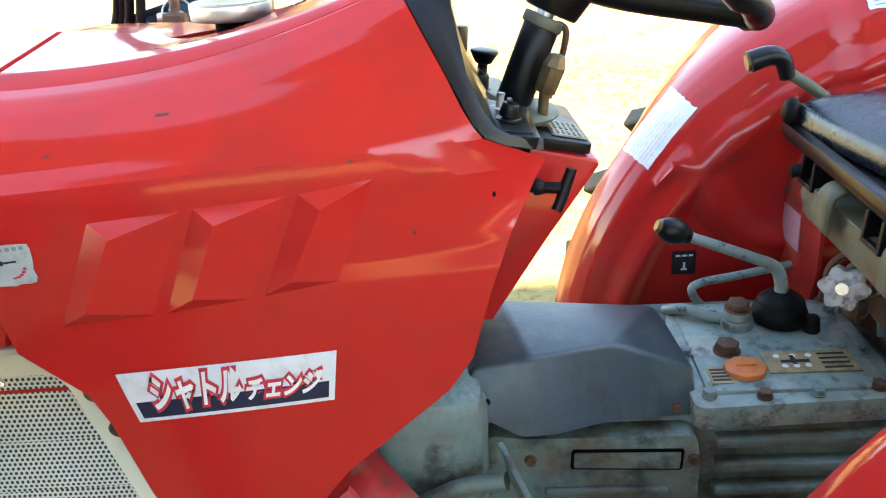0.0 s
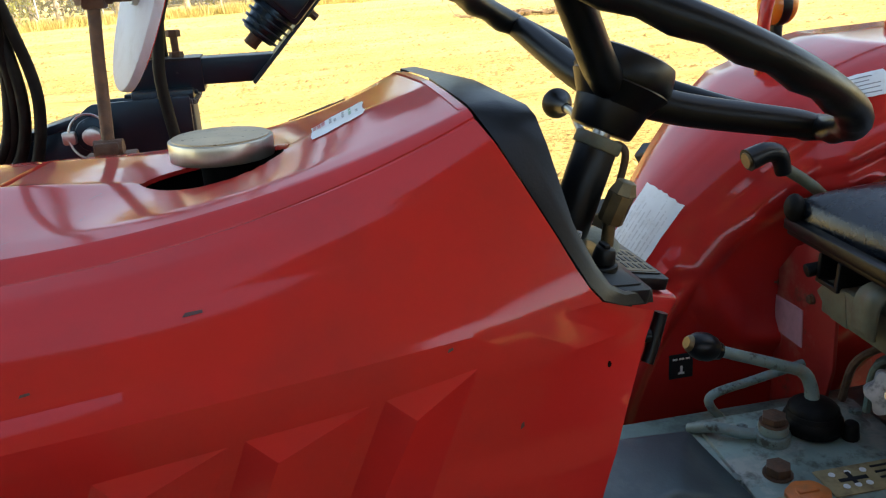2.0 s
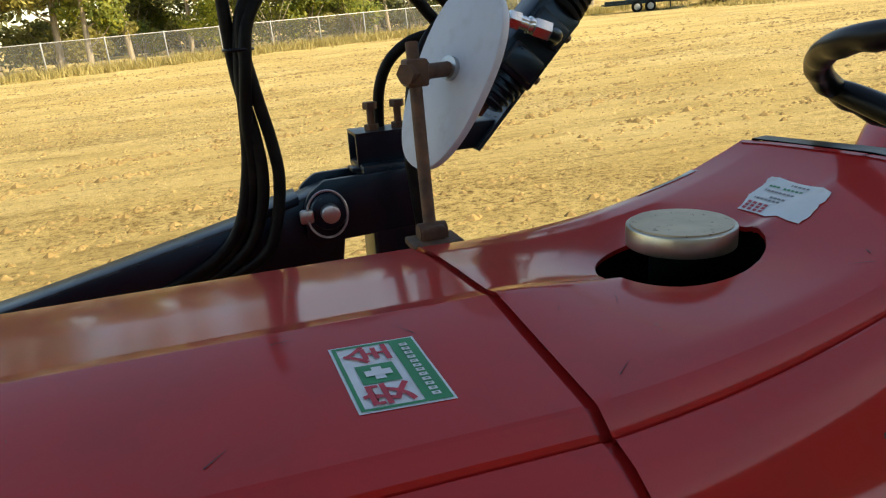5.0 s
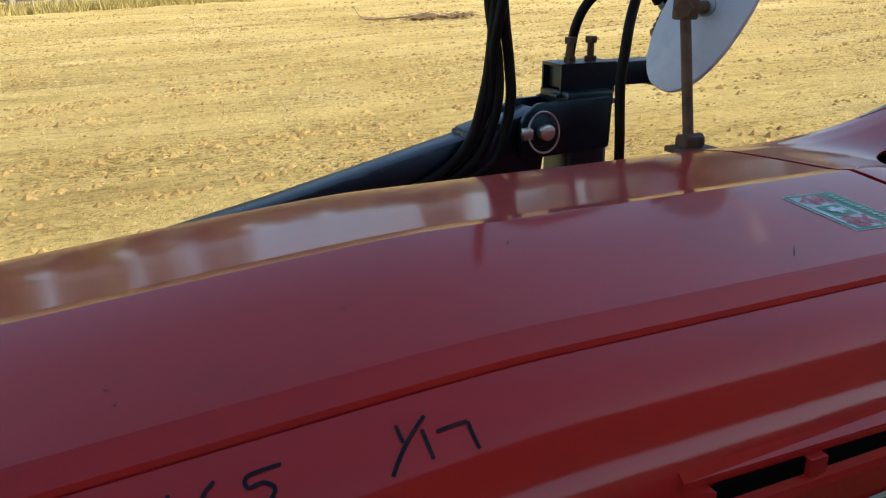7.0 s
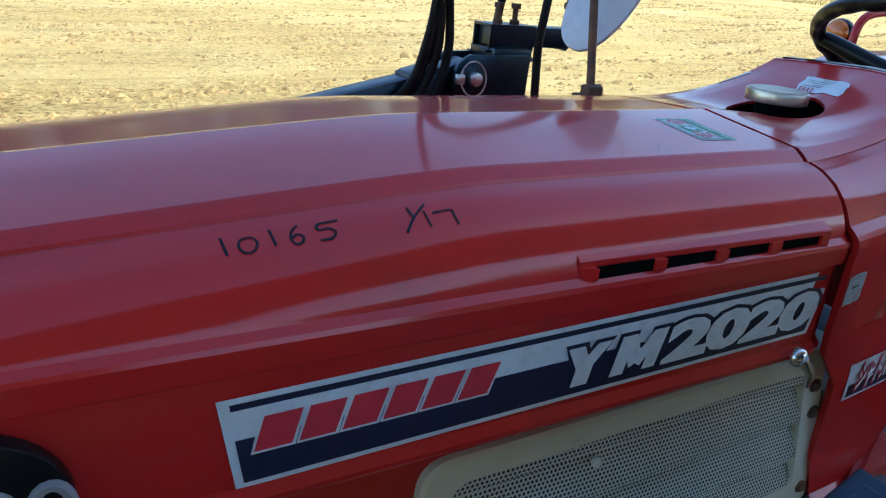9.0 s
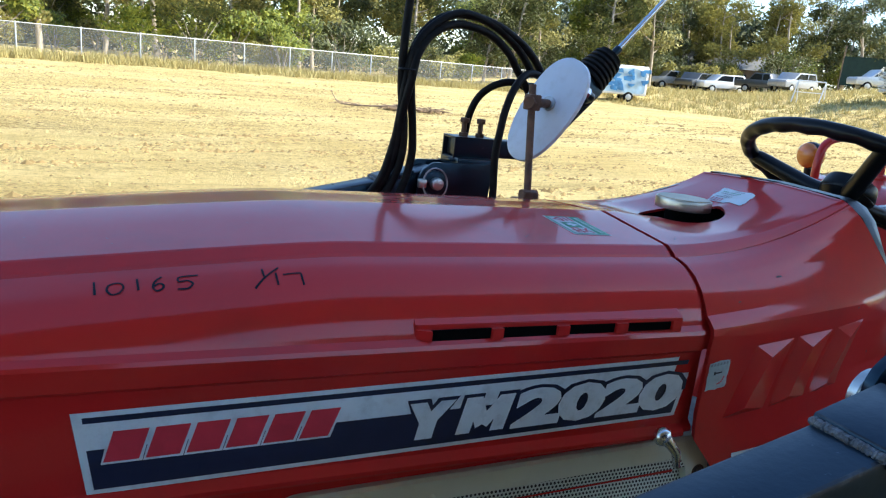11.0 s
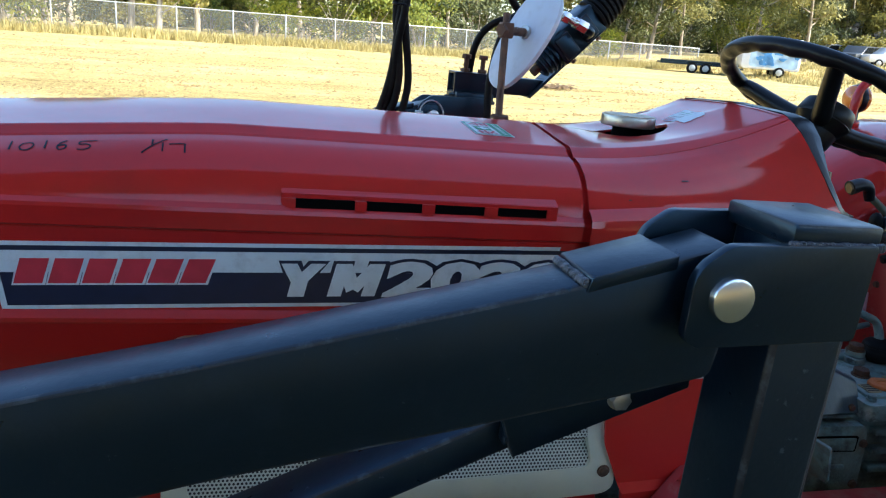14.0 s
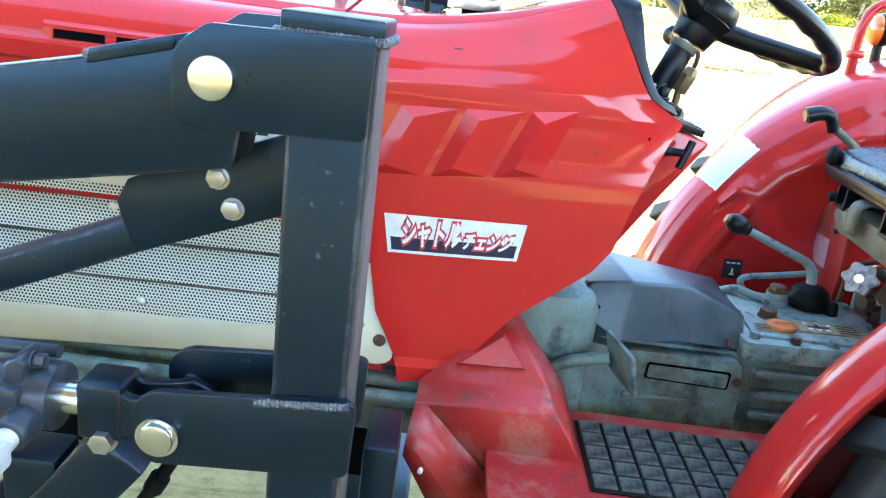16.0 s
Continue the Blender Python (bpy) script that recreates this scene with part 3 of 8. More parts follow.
def bonnet():
    bm = bmesh.new()
    xs = [-1.50 + i * (1.50 - 0.3305) / 60 for i in range(61)]
    rows = []
    for i, x in enumerate(xs):
        row = []
        for k in range(len(SECTION)):
            p = section_at(x, k)
            p.x += max(0.0, 0.955 - SECTION[k][1]) * 0.36 * (i / 60) ** 4      # the rear edge slants like the cowl's
            row.append(bm.verts.new(p))
        rows.append(row)
    skin(bm, rows, False)
    bm.faces.new(rows[0])
    # the rolled rear lip at the seam
    lip = [bm.verts.new(v.co + Vector((0.0015, 0, 0)) + (Vector((v.co.x, CY, 1.0)) - v.co) * 0.028) for v in rows[-1]]
    skin(bm, [rows[-1], lip], False)
    lip2 = [bm.verts.new(v.co + Vector((0.016, 0, 0))) for v in lip]
    skin(bm, [lip, lip2], False)
    return part("bonnet", bm, RED, tractor, "glossy red bonnet with scratches and stickers", 9)


hood = bonnet()

# cowl: each level runs from the seam (x, y, z) to the rear edge (x, y, z)
LEVELS = [((-0.2, -0.216, 0.663), (-0.138, -0.212, 0.675)), ((-0.204, -0.218, 0.69), (-0.116, -0.213, 0.693)), ((-0.209, -0.208, 0.702), (-0.108, -0.204, 0.704)), ((-0.242, -0.212, 0.77), (-0.048, -0.203, 0.78)),
          ((-0.258, -0.22, 0.86), (0.056, -0.188, 0.862)), ((-0.27, -0.224, 0.9), (0.08, -0.184, 0.896)), ((-0.318, -0.228, 0.95), (0.098, -0.18, 0.965)), ((-0.323, -0.229, 0.98), (0.106, -0.177, 0.988)),
          ((-0.323, -0.229, 1.02), (0.118, -0.168, 1.02)), ((-0.323, -0.229, 1.07), (0.142, -0.146, 1.062)), ((-0.323, -0.23, 1.086), (0.152, -0.138, 1.078)), ((-0.323, -0.228, 1.094), (0.0928, -0.172, 1.1088)),
          ((-0.323, -0.22, 1.102), (0.0845, -0.171, 1.1187)), ((-0.323, -0.2135, 1.106), (0.0757, -0.165, 1.133)), ((-0.323, -0.206, 1.12), (0.0648, -0.156, 1.155)), ((-0.323, -0.198, 1.132), (0.0542, -0.147, 1.1748)),
          ((-0.323, -0.184, 1.1455), (0.041, -0.136, 1.199)), ((-0.323, -0.166, 1.1555), (0.032, -0.125, 1.216)), ((-0.323, -0.1475, 1.1605), (0.023, -0.112, 1.2295)), ((-0.323, -0.1462, 1.16), (0.022, -0.11, 1.2305)),
          ((-0.323, -0.145, 1.1565), (0.022, -0.109, 1.23)), ((-0.323, -0.1438, 1.16), (0.022, -0.108, 1.2315)), ((-0.323, -0.1415, 1.1625), (0.022, -0.106, 1.2328)), ((-0.323, -0.13, 1.1702), (0.021, -0.099, 1.2355)),
          ((-0.323, -0.127, 1.1714), (0.021, -0.097, 1.236)), ((-0.323, -0.05, 1.1795), (0.021, -0.04, 1.239)), ((-0.323, 0.011, 1.1862), (0.021, 0.011, 1.2405)), ((-0.323, 0.013, 1.1862), (0.021, 0.02, 1.2406)),
          ((-0.323, 0.033, 1.1822), (0.021, 0.032, 1.2406)), ((-0.323, 0.0345, 1.182), (0.021, 0.036, 1.2405)), ((-0.323, 0.1, 1.1777), (0.021, 0.1, 1.238)), ((-0.323, 0.165, 1.1722), (0.021, 0.148, 1.2354)),
          ((-0.323, 0.214, 1.164), (0.021, 0.186, 1.232)), ((-0.323, 0.226, 1.157), (0.023, 0.194, 1.226)), ((-0.323, 0.262, 1.118), (0.0622, 0.215, 1.1594)), ((-0.323, 0.285, 1.09), (0.0957, 0.232, 1.1022)),
          ((-0.25, 0.284, 0.865), (0.056, 0.248, 0.862)), ((-0.201, 0.265, 0.663), (-0.138, 0.26, 0.675))]


def cowl_point(u, k, f):
    a0, b0 = [Vector(p) for p in LEVELS[k]]
    a1, b1 = [Vector(p) for p in LEVELS[min(k + 1, len(LEVELS) - 1)]]
    a, b = a0.lerp(a1, f), b0.lerp(b1, f)
    p = a.lerp(b, u)
    if a.z < 1.089 and a.y < 0:           # the side runs straight and turns in at the rear corner
        extra = b.y - (a.y + 0.134 * (b.x - a.x))
        if extra > 0:
            p.y = a.y + 0.134 * (p.x - a.x) + extra * max(0.0, (u - 0.80) / 0.20) ** 2
    top = min(1.0, max(0.0, (a.z - 1.09) / 0.05))
    mid = max(0.0, 1 - abs(a.y - 0.045) / 0.15)
    g = u ** (2.1 + 0.5 * min(1.0, max(0.0, (a.y + 0.1) / 0.2))) - 0.30 * mid * math.sin(math.pi * min(1.0, u * 1.15)) ** 2
    p.z = a.z + (b.z - a.z) * (u * (1 - top) + g * top)
    bulge = 0.004 * math.sin(math.pi * u) * (1 - top) * (1 if a.y < 0 else -1) * min(1, max(0, (a.z - 0.66) / 0.2))
    p.y -= bulge
    return p


CAP = Vector((-0.156, 0.037, 1.202))


def cowl():
    bm = bmesh.new()
    nu = 110
    rows = []
    for k in range(len(LEVELS) - 1):
        h = (Vector(LEVELS[k][0]) - Vector(LEVELS[k + 1][0])).length
        n = max(1, min(16, round(h / 0.006)))
        for j in range(n):
            rows.append([bm.verts.new(cowl_point(i / nu, k, j / n)) for i in range(nu + 1)])
    rows.append([bm.verts.new(cowl_point(i / nu, len(LEVELS) - 1, 0)) for i in range(nu + 1)])
    skin(bm, rows, False)
    # filler opening
    R = 0.0635
    C2 = Vector((-0.162, 0.032))
    dead = [f for f in bm.faces if (f.calc_center_median().xy - C2).length < R and f.calc_center_median().z > 1.1]
    bmesh.ops.delete(bm, geom=dead, context="FACES")
    rim = [v for v in bm.verts if v.link_faces and any(len(e.link_faces) == 1 for e in v.link_edges) and (v.co.xy - C2).length < R + 0.012 and v.co.z > 1.1]
    for v in rim:
        w = (v.co.xy - C2).normalized() * R
        v.co.x, v.co.y = C2.x + w.x, C2.y + w.y
    edges = [e for e in bm.edges if len(e.link_faces) == 1 and e.verts[0] in set(rim) and e.verts[1] in set(rim)]
    g = bmesh.ops.extrude_edge_only(bm, edges=edges)
    for v in g["geom"]:
        if isinstance(v, bmesh.types.BMVert):
            v.co.z -= 0.004
    # turned edge along the rear
    left = [r[-1] for r in rows]
    lip = [bm.verts.new(v.co + Vector((-0.006, 0.007 if v.co.y < CY else -0.007, -0.001))) for v in left]
    skin(bm, [left, lip], False)
    front = [r[0] for r in rows]
    lip = [bm.verts.new(v.co + (Vector((-0.2, CY, 1.0)) - v.co) * 0.04) for v in front]
    skin(bm, [front, lip], False)
    return part("cowl", bm, RED, tractor, "red rear cowl with pressed fins and a round filler opening", 16)


cowl_ob = cowl()
hood_tree, cowl_tree = tree_of(hood), tree_of(cowl_ob)

# three crisp slanted fins pressed into the cowl's side
FIN_TOP = [(-0.236, 1.067), (-0.152, 1.072), (-0.066, 1.077), (0.006, 1.086)]
FIN_LOW = [(-0.278, 0.972), (-0.190, 0.976), (-0.107, 0.983), (-0.032, 0.991)]


def on_side(x, z, out=0.0):
    return cast(cowl_tree, Vector((x, -0.4, z)), Vector((0, 1, 0)), 0.0) - Vector((0, out, 0))


def side_patch(bm, corners, nu, nv):
    """A sheet that follows the cowl's side; corners: x, z and height, counter-clockwise."""
    grid = []
    for a in range(nu + 1):
        row = []
        for b in range(nv + 1):
            x, z, h = bilinear([Vector(c) for c in corners], a / nu, b / nv)
            row.append(bm.verts.new(on_side(x, z, h)))
        grid.append(row)
    skin(bm, grid, False)


for i in range(3):
    bm = bmesh.new()
    (ax, az), (cx, cz), (dx, dz), (fx, fz) = FIN_TOP[i], FIN_TOP[i + 1], FIN_LOW[i], FIN_LOW[i + 1]
    pa, pb, pc = (ax, az, -0.001), (ax + 0.019, az - 0.013, 0.0125), (cx - 0.004, cz - 0.001, -0.001)
    pd, pe, pf = (dx, dz, -0.001), (dx + 0.029, dz + 0.017, 0.0105), (fx - 0.004, fz, -0.001)
    side_patch(bm, [pd, pe, pb, pa], 4, 12)
    side_patch(bm, [pe, pf, pc, pb], 10, 12)
    side_patch(bm, [pb, pc, pc, pa], 10, 4)
    side_patch(bm, [pd, pf, pf, pe], 10, 3)
    bmesh.ops.remove_doubles(bm, verts=bm.verts, dist=1e-5)
    part("pressed_fin", bm, RED, cowl_ob, smooth=25)

C2X = -0.162
# added cup: floor, wall and neck in black paint the shade inside the opening
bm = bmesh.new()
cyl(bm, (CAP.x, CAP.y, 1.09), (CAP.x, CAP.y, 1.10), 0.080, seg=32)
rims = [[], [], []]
for i in range(48):                    # black wall, the opening's inner shade as colour, closed up to the underside of the cowl
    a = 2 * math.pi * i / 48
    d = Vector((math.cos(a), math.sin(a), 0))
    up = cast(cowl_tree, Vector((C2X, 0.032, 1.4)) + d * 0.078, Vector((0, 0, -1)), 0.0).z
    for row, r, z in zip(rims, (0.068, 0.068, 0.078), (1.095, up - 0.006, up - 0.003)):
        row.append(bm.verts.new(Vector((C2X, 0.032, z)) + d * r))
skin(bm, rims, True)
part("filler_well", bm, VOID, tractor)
bm = bmesh.new()
cyl(bm, CAP - Vector((0, 0, 0.0125)), CAP + Vector((0, 0, 0.004)), 0.0425, seg=64, bevel=0.0012)
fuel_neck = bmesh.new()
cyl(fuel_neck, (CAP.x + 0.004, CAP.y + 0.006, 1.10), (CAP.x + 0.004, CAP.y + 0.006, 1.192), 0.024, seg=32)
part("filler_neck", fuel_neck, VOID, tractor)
fuel_cap = part("fuel_cap", bm, CAP_SIDE, tractor, "bright metal filler cap with rust specks")
bm = bmesh.new()
cyl(bm, CAP + Vector((0, 0, 0.004)), CAP + Vector((0, 0, 0.0052)), 0.0395, seg=48)
part("cap_top", bm, CAP_TOP, fuel_cap, "rust-speckled top")

# louvred vent strip on the bonnet's side
bm = bmesh.new()
SLOTS = [(-0.684, -0.617), (-0.604, -0.538), (-0.523, -0.461), (-0.445, -0.381)]
yo, yi = -0.2215, -0.200
for x0, x1, z0, z1 in [(-0.700, -0.368, 1.0885, 1.0935), (-0.700, -0.368, 1.1045, 1.1085)] + [(a, b, 1.0935, 1.1045) for a, b in ((-0.700, -0.684), (-0.617, -0.604), (-0.538, -0.523), (-0.461, -0.445), (-0.381, -0.368))]:
    box(bm, (x0, yo, z0), (x1, yi, z1))
plate(bm, [(yo, 1.1080), (yo + 0.0015, 1.1095), (-0.206, 1.1165), (-0.198, 1.1080)], 0, -0.700, -0.368)
for v in bm.verts:                     # the front end runs out into the side
    if v.co.x < -0.69 and v.co.y < -0.214:
        v.co.y = -0.2140
louvre = part("vent_strip", bm, RED, hood, "raised red vent strip with four slots", 20)
# black backing in each slot: its inner shade put into colour
for x0, x1 in SLOTS:
    bm = bmesh.new()
    box(bm, (x0, -0.2180, 1.0935), (x1, -0.2160, 1.1045))
    part("vent_slot", bm, VOID, hood)

# side decal
YD = -0.2130
ymc = [(-0.987, YD, 0.9675), (-0.346, YD, 0.980), (-0.329, YD, 1.0565), (-1.000, YD, 1.0440)]
D_IN = (0, 1, 0)
bm = bmesh.new()
stuck(bm, hood_tree, ymc, D_IN, 0.0010, 24, 3)
part("side_decal", bm, SILVER_DECAL, hood, "silver and navy side decal")
bm = bmesh.new()
stuck(bm, hood_tree, frac(ymc, 0.010, 0.06, 0.990, 0.55), D_IN, 0.0016, 24, 2)
stuck(bm, hood_tree, frac(ymc, 0.012, 0.87, 0.988, 0.94), D_IN, 0.0016, 24, 1)
part("navy_band", bm, NAVY_DECAL, hood)
# wordmark as slanted plain blocks, each on a silver edge
for i in range(6):
    bm = bmesh.new()
    for edge, mi, lift in ((0.006, 1, 0.0020), (0.0, 0, 0.0026)):
        u0 = 0.036 + i * 0.0512
        a = frac(ymc, u0 - edge * 0.6, 0.39 - edge * 5, u0 + 0.043 + edge * 0.6, 0.76 + edge * 5)
        sh = Vector((0.006, 0, 0))
        stuck(bm, hood_tree, [a[0] - sh, a[1] - sh, a[2] + sh, a[3] + sh], D_IN, lift, 3, 3, mi)
    part("wordmark_block", bm, [RED_DECAL, SILVER_DECAL], hood)
# two-letter model prefix in straight strokes, each on a navy edge
STROKES = {"Y": ((0.00, 1.0, 0.36, 1.0, 0.68, 0.44, 0.32, 0.44), (0.66, 1.0, 1.0, 1.0, 0.68, 0.44, 0.36, 0.52), (0.32, 0.0, 0.70, 0.0, 0.70, 0.50, 0.32, 0.50)),
           "M": ((0.00, 0.0, 0.29, 0.0, 0.29, 1.0, 0.00, 1.0), (0.00, 1.0, 0.32, 1.0, 0.62, 0.30, 0.38, 0.12), (0.68, 1.0, 1.0, 1.0, 0.62, 0.12, 0.38, 0.30), (0.71, 0.0, 1.0, 0.0, 1.0, 1.0, 0.71, 1.0))}
for ch, u0, u1 in (("Y", 0.444, 0.522), ("M", 0.540, 0.628)):
    for mt, lift, grow in ((NAVY_DECAL, 0.0022, 0.07), (SILVER_DECAL, 0.0030, 0.0)):
        for k, q in enumerate(STROKES[ch]):
            bm = bmesh.new()
            mx, my = sum(q[0::2]) / 4, sum(q[1::2]) / 4
            cs = []
            for i in range(4):
                a, b = q[2 * i], q[2 * i + 1]
                a, b = a + math.copysign(grow, a - mx), b + math.copysign(grow * 1.2, b - my)
                cs.append(bilinear([Vector(c) for c in ymc], u0 + (u1 - u0) * a + 0.012 * b - 0.004, 0.17 + 0.53 * b))
            stuck(bm, hood_tree, cs, D_IN, lift + k * 0.00004, 3, 3, 0)
            part("prefix_stroke", bm, mt, hood)
for body, u0, u1 in (("2020", 0.648, 0.982),):
    for lift, mt, bold, fx in ((0.0022, NAVY_DECAL, 0.0072, 1.0), (0.0030, SILVER_DECAL, 0.0036, 1.0)):
        printed("model_number", body, 0.06, hood_tree, frac(ymc, u0, 0.19, u1, 0.70), D_IN, mt, hood, lift, 0.04, bold, (fx, 1 + (fx - 1) * 3))
# round badge near the nose
bm = bmesh.new()
cyl(bm, (-1.145, -0.212, 0.998), (-1.145, -0.2265, 0.998), 0.058, seg=40, bevel=0.003)
badge = part("round_badge", bm, PLASTIC, hood, "dark round badge")
bm = bmesh.new()
for k in range(2):
    pts = [Vector((-1.131 + k * 0.030 + 0.011 * math.cos(a), -0.2272, 1.000 + 0.018 * math.sin(a))) for a in [i * math.pi / 10 for i in range(20)]]
    tube(bm, pts, 0.0042, 6, True)
part("badge_print", bm, GREY_INK, hood)

# grille
bm = bmesh.new()
GO = [(-0.832, 0.645), (-0.205, 0.683), (-0.268, 0.941), (-0.825, 0.928)]
outer = round_poly(GO, 0.03, 6)
GI = [(-0.800, 0.707), (-0.252, 0.729), (-0.302, 0.913), (-0.793, 0.901)]
inner = round_poly(GI, 0.02, 6)
loops = []
for pts, y in ((outer, -0.186), (outer, -0.2015), (round_poly([(a + (b[0] - a) * 0.12, z + (b[1] - z) * 0.12) for (a, z), b in zip(GO, GI)], 0.028, 6), -0.2050), (inner, -0.2050), (inner, -0.186)):
    loops.append([bm.verts.new((x, y, z)) for x, z in pts])
skin(bm, loops, True)
grille = part("grille", bm, CREAM, tractor, "cream side grille frame with perforated louvres", 35)
bm = bmesh.new()
prof = []
for i in range(3):
    z0, z1 = 0.709 + i * 0.0605, 0.7695 + i * 0.0605
    prof += [(-0.2046, z0 + 0.002), (-0.2043, z0 + 0.009), (-0.1900, z1 - 0.003), (-0.1880, z1)]
prof = [(-0.190, 0.695)] + prof + [(-0.2046, 0.8925), (-0.2043, 0.8995), (-0.1960, 0.930)]
rows = []
for i in range(31):
    u = i / 30
    rows.append([bm.verts.new((-0.806 + u * (0.806 - 0.246 - 0.24 * max(0, z - 0.712)), y, z + (-0.006 + 0.012 * u))) for y, z in prof])
skin(bm, rows, False)
part("perforated_sheet", bm, PERF, grille, "perforated cream sheet with pressed steps", 20)
# dark strips paint the shade under each louvre's overhang, with some brown grime
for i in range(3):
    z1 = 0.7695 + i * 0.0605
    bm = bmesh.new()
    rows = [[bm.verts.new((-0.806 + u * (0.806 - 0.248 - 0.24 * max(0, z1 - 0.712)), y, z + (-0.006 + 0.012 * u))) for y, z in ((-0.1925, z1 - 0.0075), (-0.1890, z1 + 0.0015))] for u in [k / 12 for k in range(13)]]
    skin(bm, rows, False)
    part("louvre_gap", bm, GRIME_SHADE, grille, "strip of painted shade and grime under a louvre")
for x, z in ((-0.2325, 0.722), (-0.812, 0.696), (-0.262, 0.848), (-0.276, 0.890)):
    bm = bmesh.new()
    cyl(bm, (x, -0.200, z), (x, -0.2105, z), 0.0065, seg=18, bevel=0.0015)
    cyl(bm, (x, -0.203, z), (x, -0.2065, z), 0.0095, seg=20)
    part("grille_screw", bm, RUSTY, grille)
for x, z in ((-0.582, 0.736), (-0.620, 0.874), (-0.655, 0.908)):
    bm = bmesh.new()
    ellipsoid(bm, (x, -0.2020, z), (0.006, 0.005, 0.006))
    part("rivet", bm, CREAM, grille)
# chrome latch
bm = bmesh.new()
ellipsoid(bm, (-0.368, -0.226, 0.960), (0.012, 0.010, 0.012))
tube(bm, [(-0.368, -0.232, 0.960), (-0.354, -0.238, 0.944), (-0.340, -0.230, 0.920)], 0.0065, 10, taper=lambda t: 1.1 - 0.4 * t)
part("latch", bm, CHROME, grille, "chrome turn latch")
# plain black block: painted shade behind and below the panels
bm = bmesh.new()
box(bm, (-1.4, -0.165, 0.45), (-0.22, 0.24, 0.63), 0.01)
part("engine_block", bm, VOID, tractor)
bm = bmesh.new()
box(bm, (-0.9, -0.172, 0.54), (-0.13, 0.23, 0.66), 0.02)
for i in range(5):
    cyl(bm, (-0.8 + i * 0.14, -0.2, 0.60), (-0.8 + i * 0.14, -0.17, 0.60), 0.03, seg=14)
tube(bm, [(-0.85, -0.21, 0.625), (-0.4, -0.215, 0.63), (-0.12, -0.21, 0.635)], 0.012, 10)
part("engine_side", bm, GREEN_CAST, tractor, "grimy grey-green engine side")

# handwriting in black marker on the shoulder: strokes on a 1 x 1 field for each sign
SIGNS = {"1": [[(0.4, 1.0), (0.42, 0.5), (0.45, 0.0)]],
         "0": [[(0.55, 0.95), (0.2, 0.8), (0.08, 0.4), (0.3, 0.05), (0.7, 0.12), (0.92, 0.5), (0.8, 0.85), (0.52, 0.95)]],
         "6": [[(0.75, 1.0), (0.35, 0.75), (0.12, 0.35), (0.3, 0.03), (0.7, 0.1), (0.82, 0.35), (0.55, 0.5), (0.2, 0.35)]],
         "5": [[(1.25, 1.0), (0.35, 0.95), (0.3, 0.6), (0.7, 0.62), (0.95, 0.35), (0.7, 0.05), (0.2, 0.05)]],
         "/": [[(0.9, 1.25), (0.45, 0.4), (0.1, -0.45)]],
         "7": [[(0.0, 0.85), (0.5, 0.9), (0.85, 0.88)], [(0.85, 0.88), (0.85, 0.4), (0.88, -0.1)]]}


def handwriting(name, signs, label):
    bm = bmesh.new()
    for ch, x, w, z0, h in signs:
        for stroke in SIGNS[ch]:
            pts = [Vector((x + p.x * w, -0.183 + z0 + p.y * h, 0)) for p in spline([(px, py, 0) for px, py in stroke], 6)]
            rows = []
            for i, p in enumerate(pts):
                d = (pts[min(i + 1, len(pts) - 1)] - pts[max(i - 1, 0)]).normalized()
                side = Vector((-d.y, d.x, 0)) * 0.0010
                rows.append([bm.verts.new(cast(hood_tree, p + side * k + Vector((0, 0, 1.5)), Vector((0, 0, -1)), 0.0006)) for k in (-1, 0, 1)])
            skin(bm, rows, False)
    return part(name, bm, MARKER, hood, label)


handwriting("handwritten_number", [("1", -0.990, 0.018, 0.0045, 0.018), ("0", -0.974, 0.0155, 0.003, 0.016), ("1", -0.955, 0.016, 0.006, 0.016),
                                   ("6", -0.9375, 0.0125, 0.0035, 0.018), ("5", -0.9195, 0.0175, 0.003, 0.0165)], "10165 in black marker")
handwriting("handwritten_date", [("1", -0.8445, 0.010, 0.0105, 0.010), ("/", -0.8530, 0.031, 0.004, 0.0135), ("1", -0.8330, 0.010, -0.0005, 0.0145), ("7", -0.8225, 0.020, -0.0008, 0.0135)],
            "1/17 in black marker")

# safety sticker on the bonnet's top
gs = [(-0.444, -0.093, 1.3), (-0.390, -0.097, 1.3), (-0.395, -0.024, 1.3), (-0.448, -0.021, 1.3)]
DN = (0, 0, -1)
bm = bmesh.new()
stuck(bm, hood_tree, gs, DN, 0.0004, 12, 16, 0)
for f in ((0.03, 0.02, 0.075, 0.98), (0.69, 0.02, 0.97, 0.98), (0.075, 0.02, 0.69, 0.05), (0.075, 0.95, 0.69, 0.98)):
    stuck(bm, hood_tree, frac(gs, *f), DN, 0.0008, 6, 12, 1)
stuck(bm, hood_tree, frac(gs, 0.18, 0.37, 0.60, 0.65), DN, 0.0008, 4, 4, 1)
stuck(bm, hood_tree, frac(gs, 0.34, 0.42, 0.45, 0.60), DN, 0.0012, 2, 2, 0)
stuck(bm, hood_tree, frac(gs, 0.25, 0.47, 0.54, 0.55), DN, 0.0014, 2, 2, 0)
for i in range(12):
    stuck(bm, hood_tree, frac(gs, 0.785, 0.085 + i * 0.07, 0.875, 0.128 + i * 0.07), DN, 0.0012, 1, 1, 0)
    stuck(bm, hood_tree, frac(gs, 0.81, 0.098 + i * 0.07, 0.85, 0.110 + i * 0.07), DN, 0.0015, 1, 1, 1)
part("safety_sticker", bm, [WHITE_STICKER, GREEN_DECAL], hood, "white and green safety sticker with a cross")
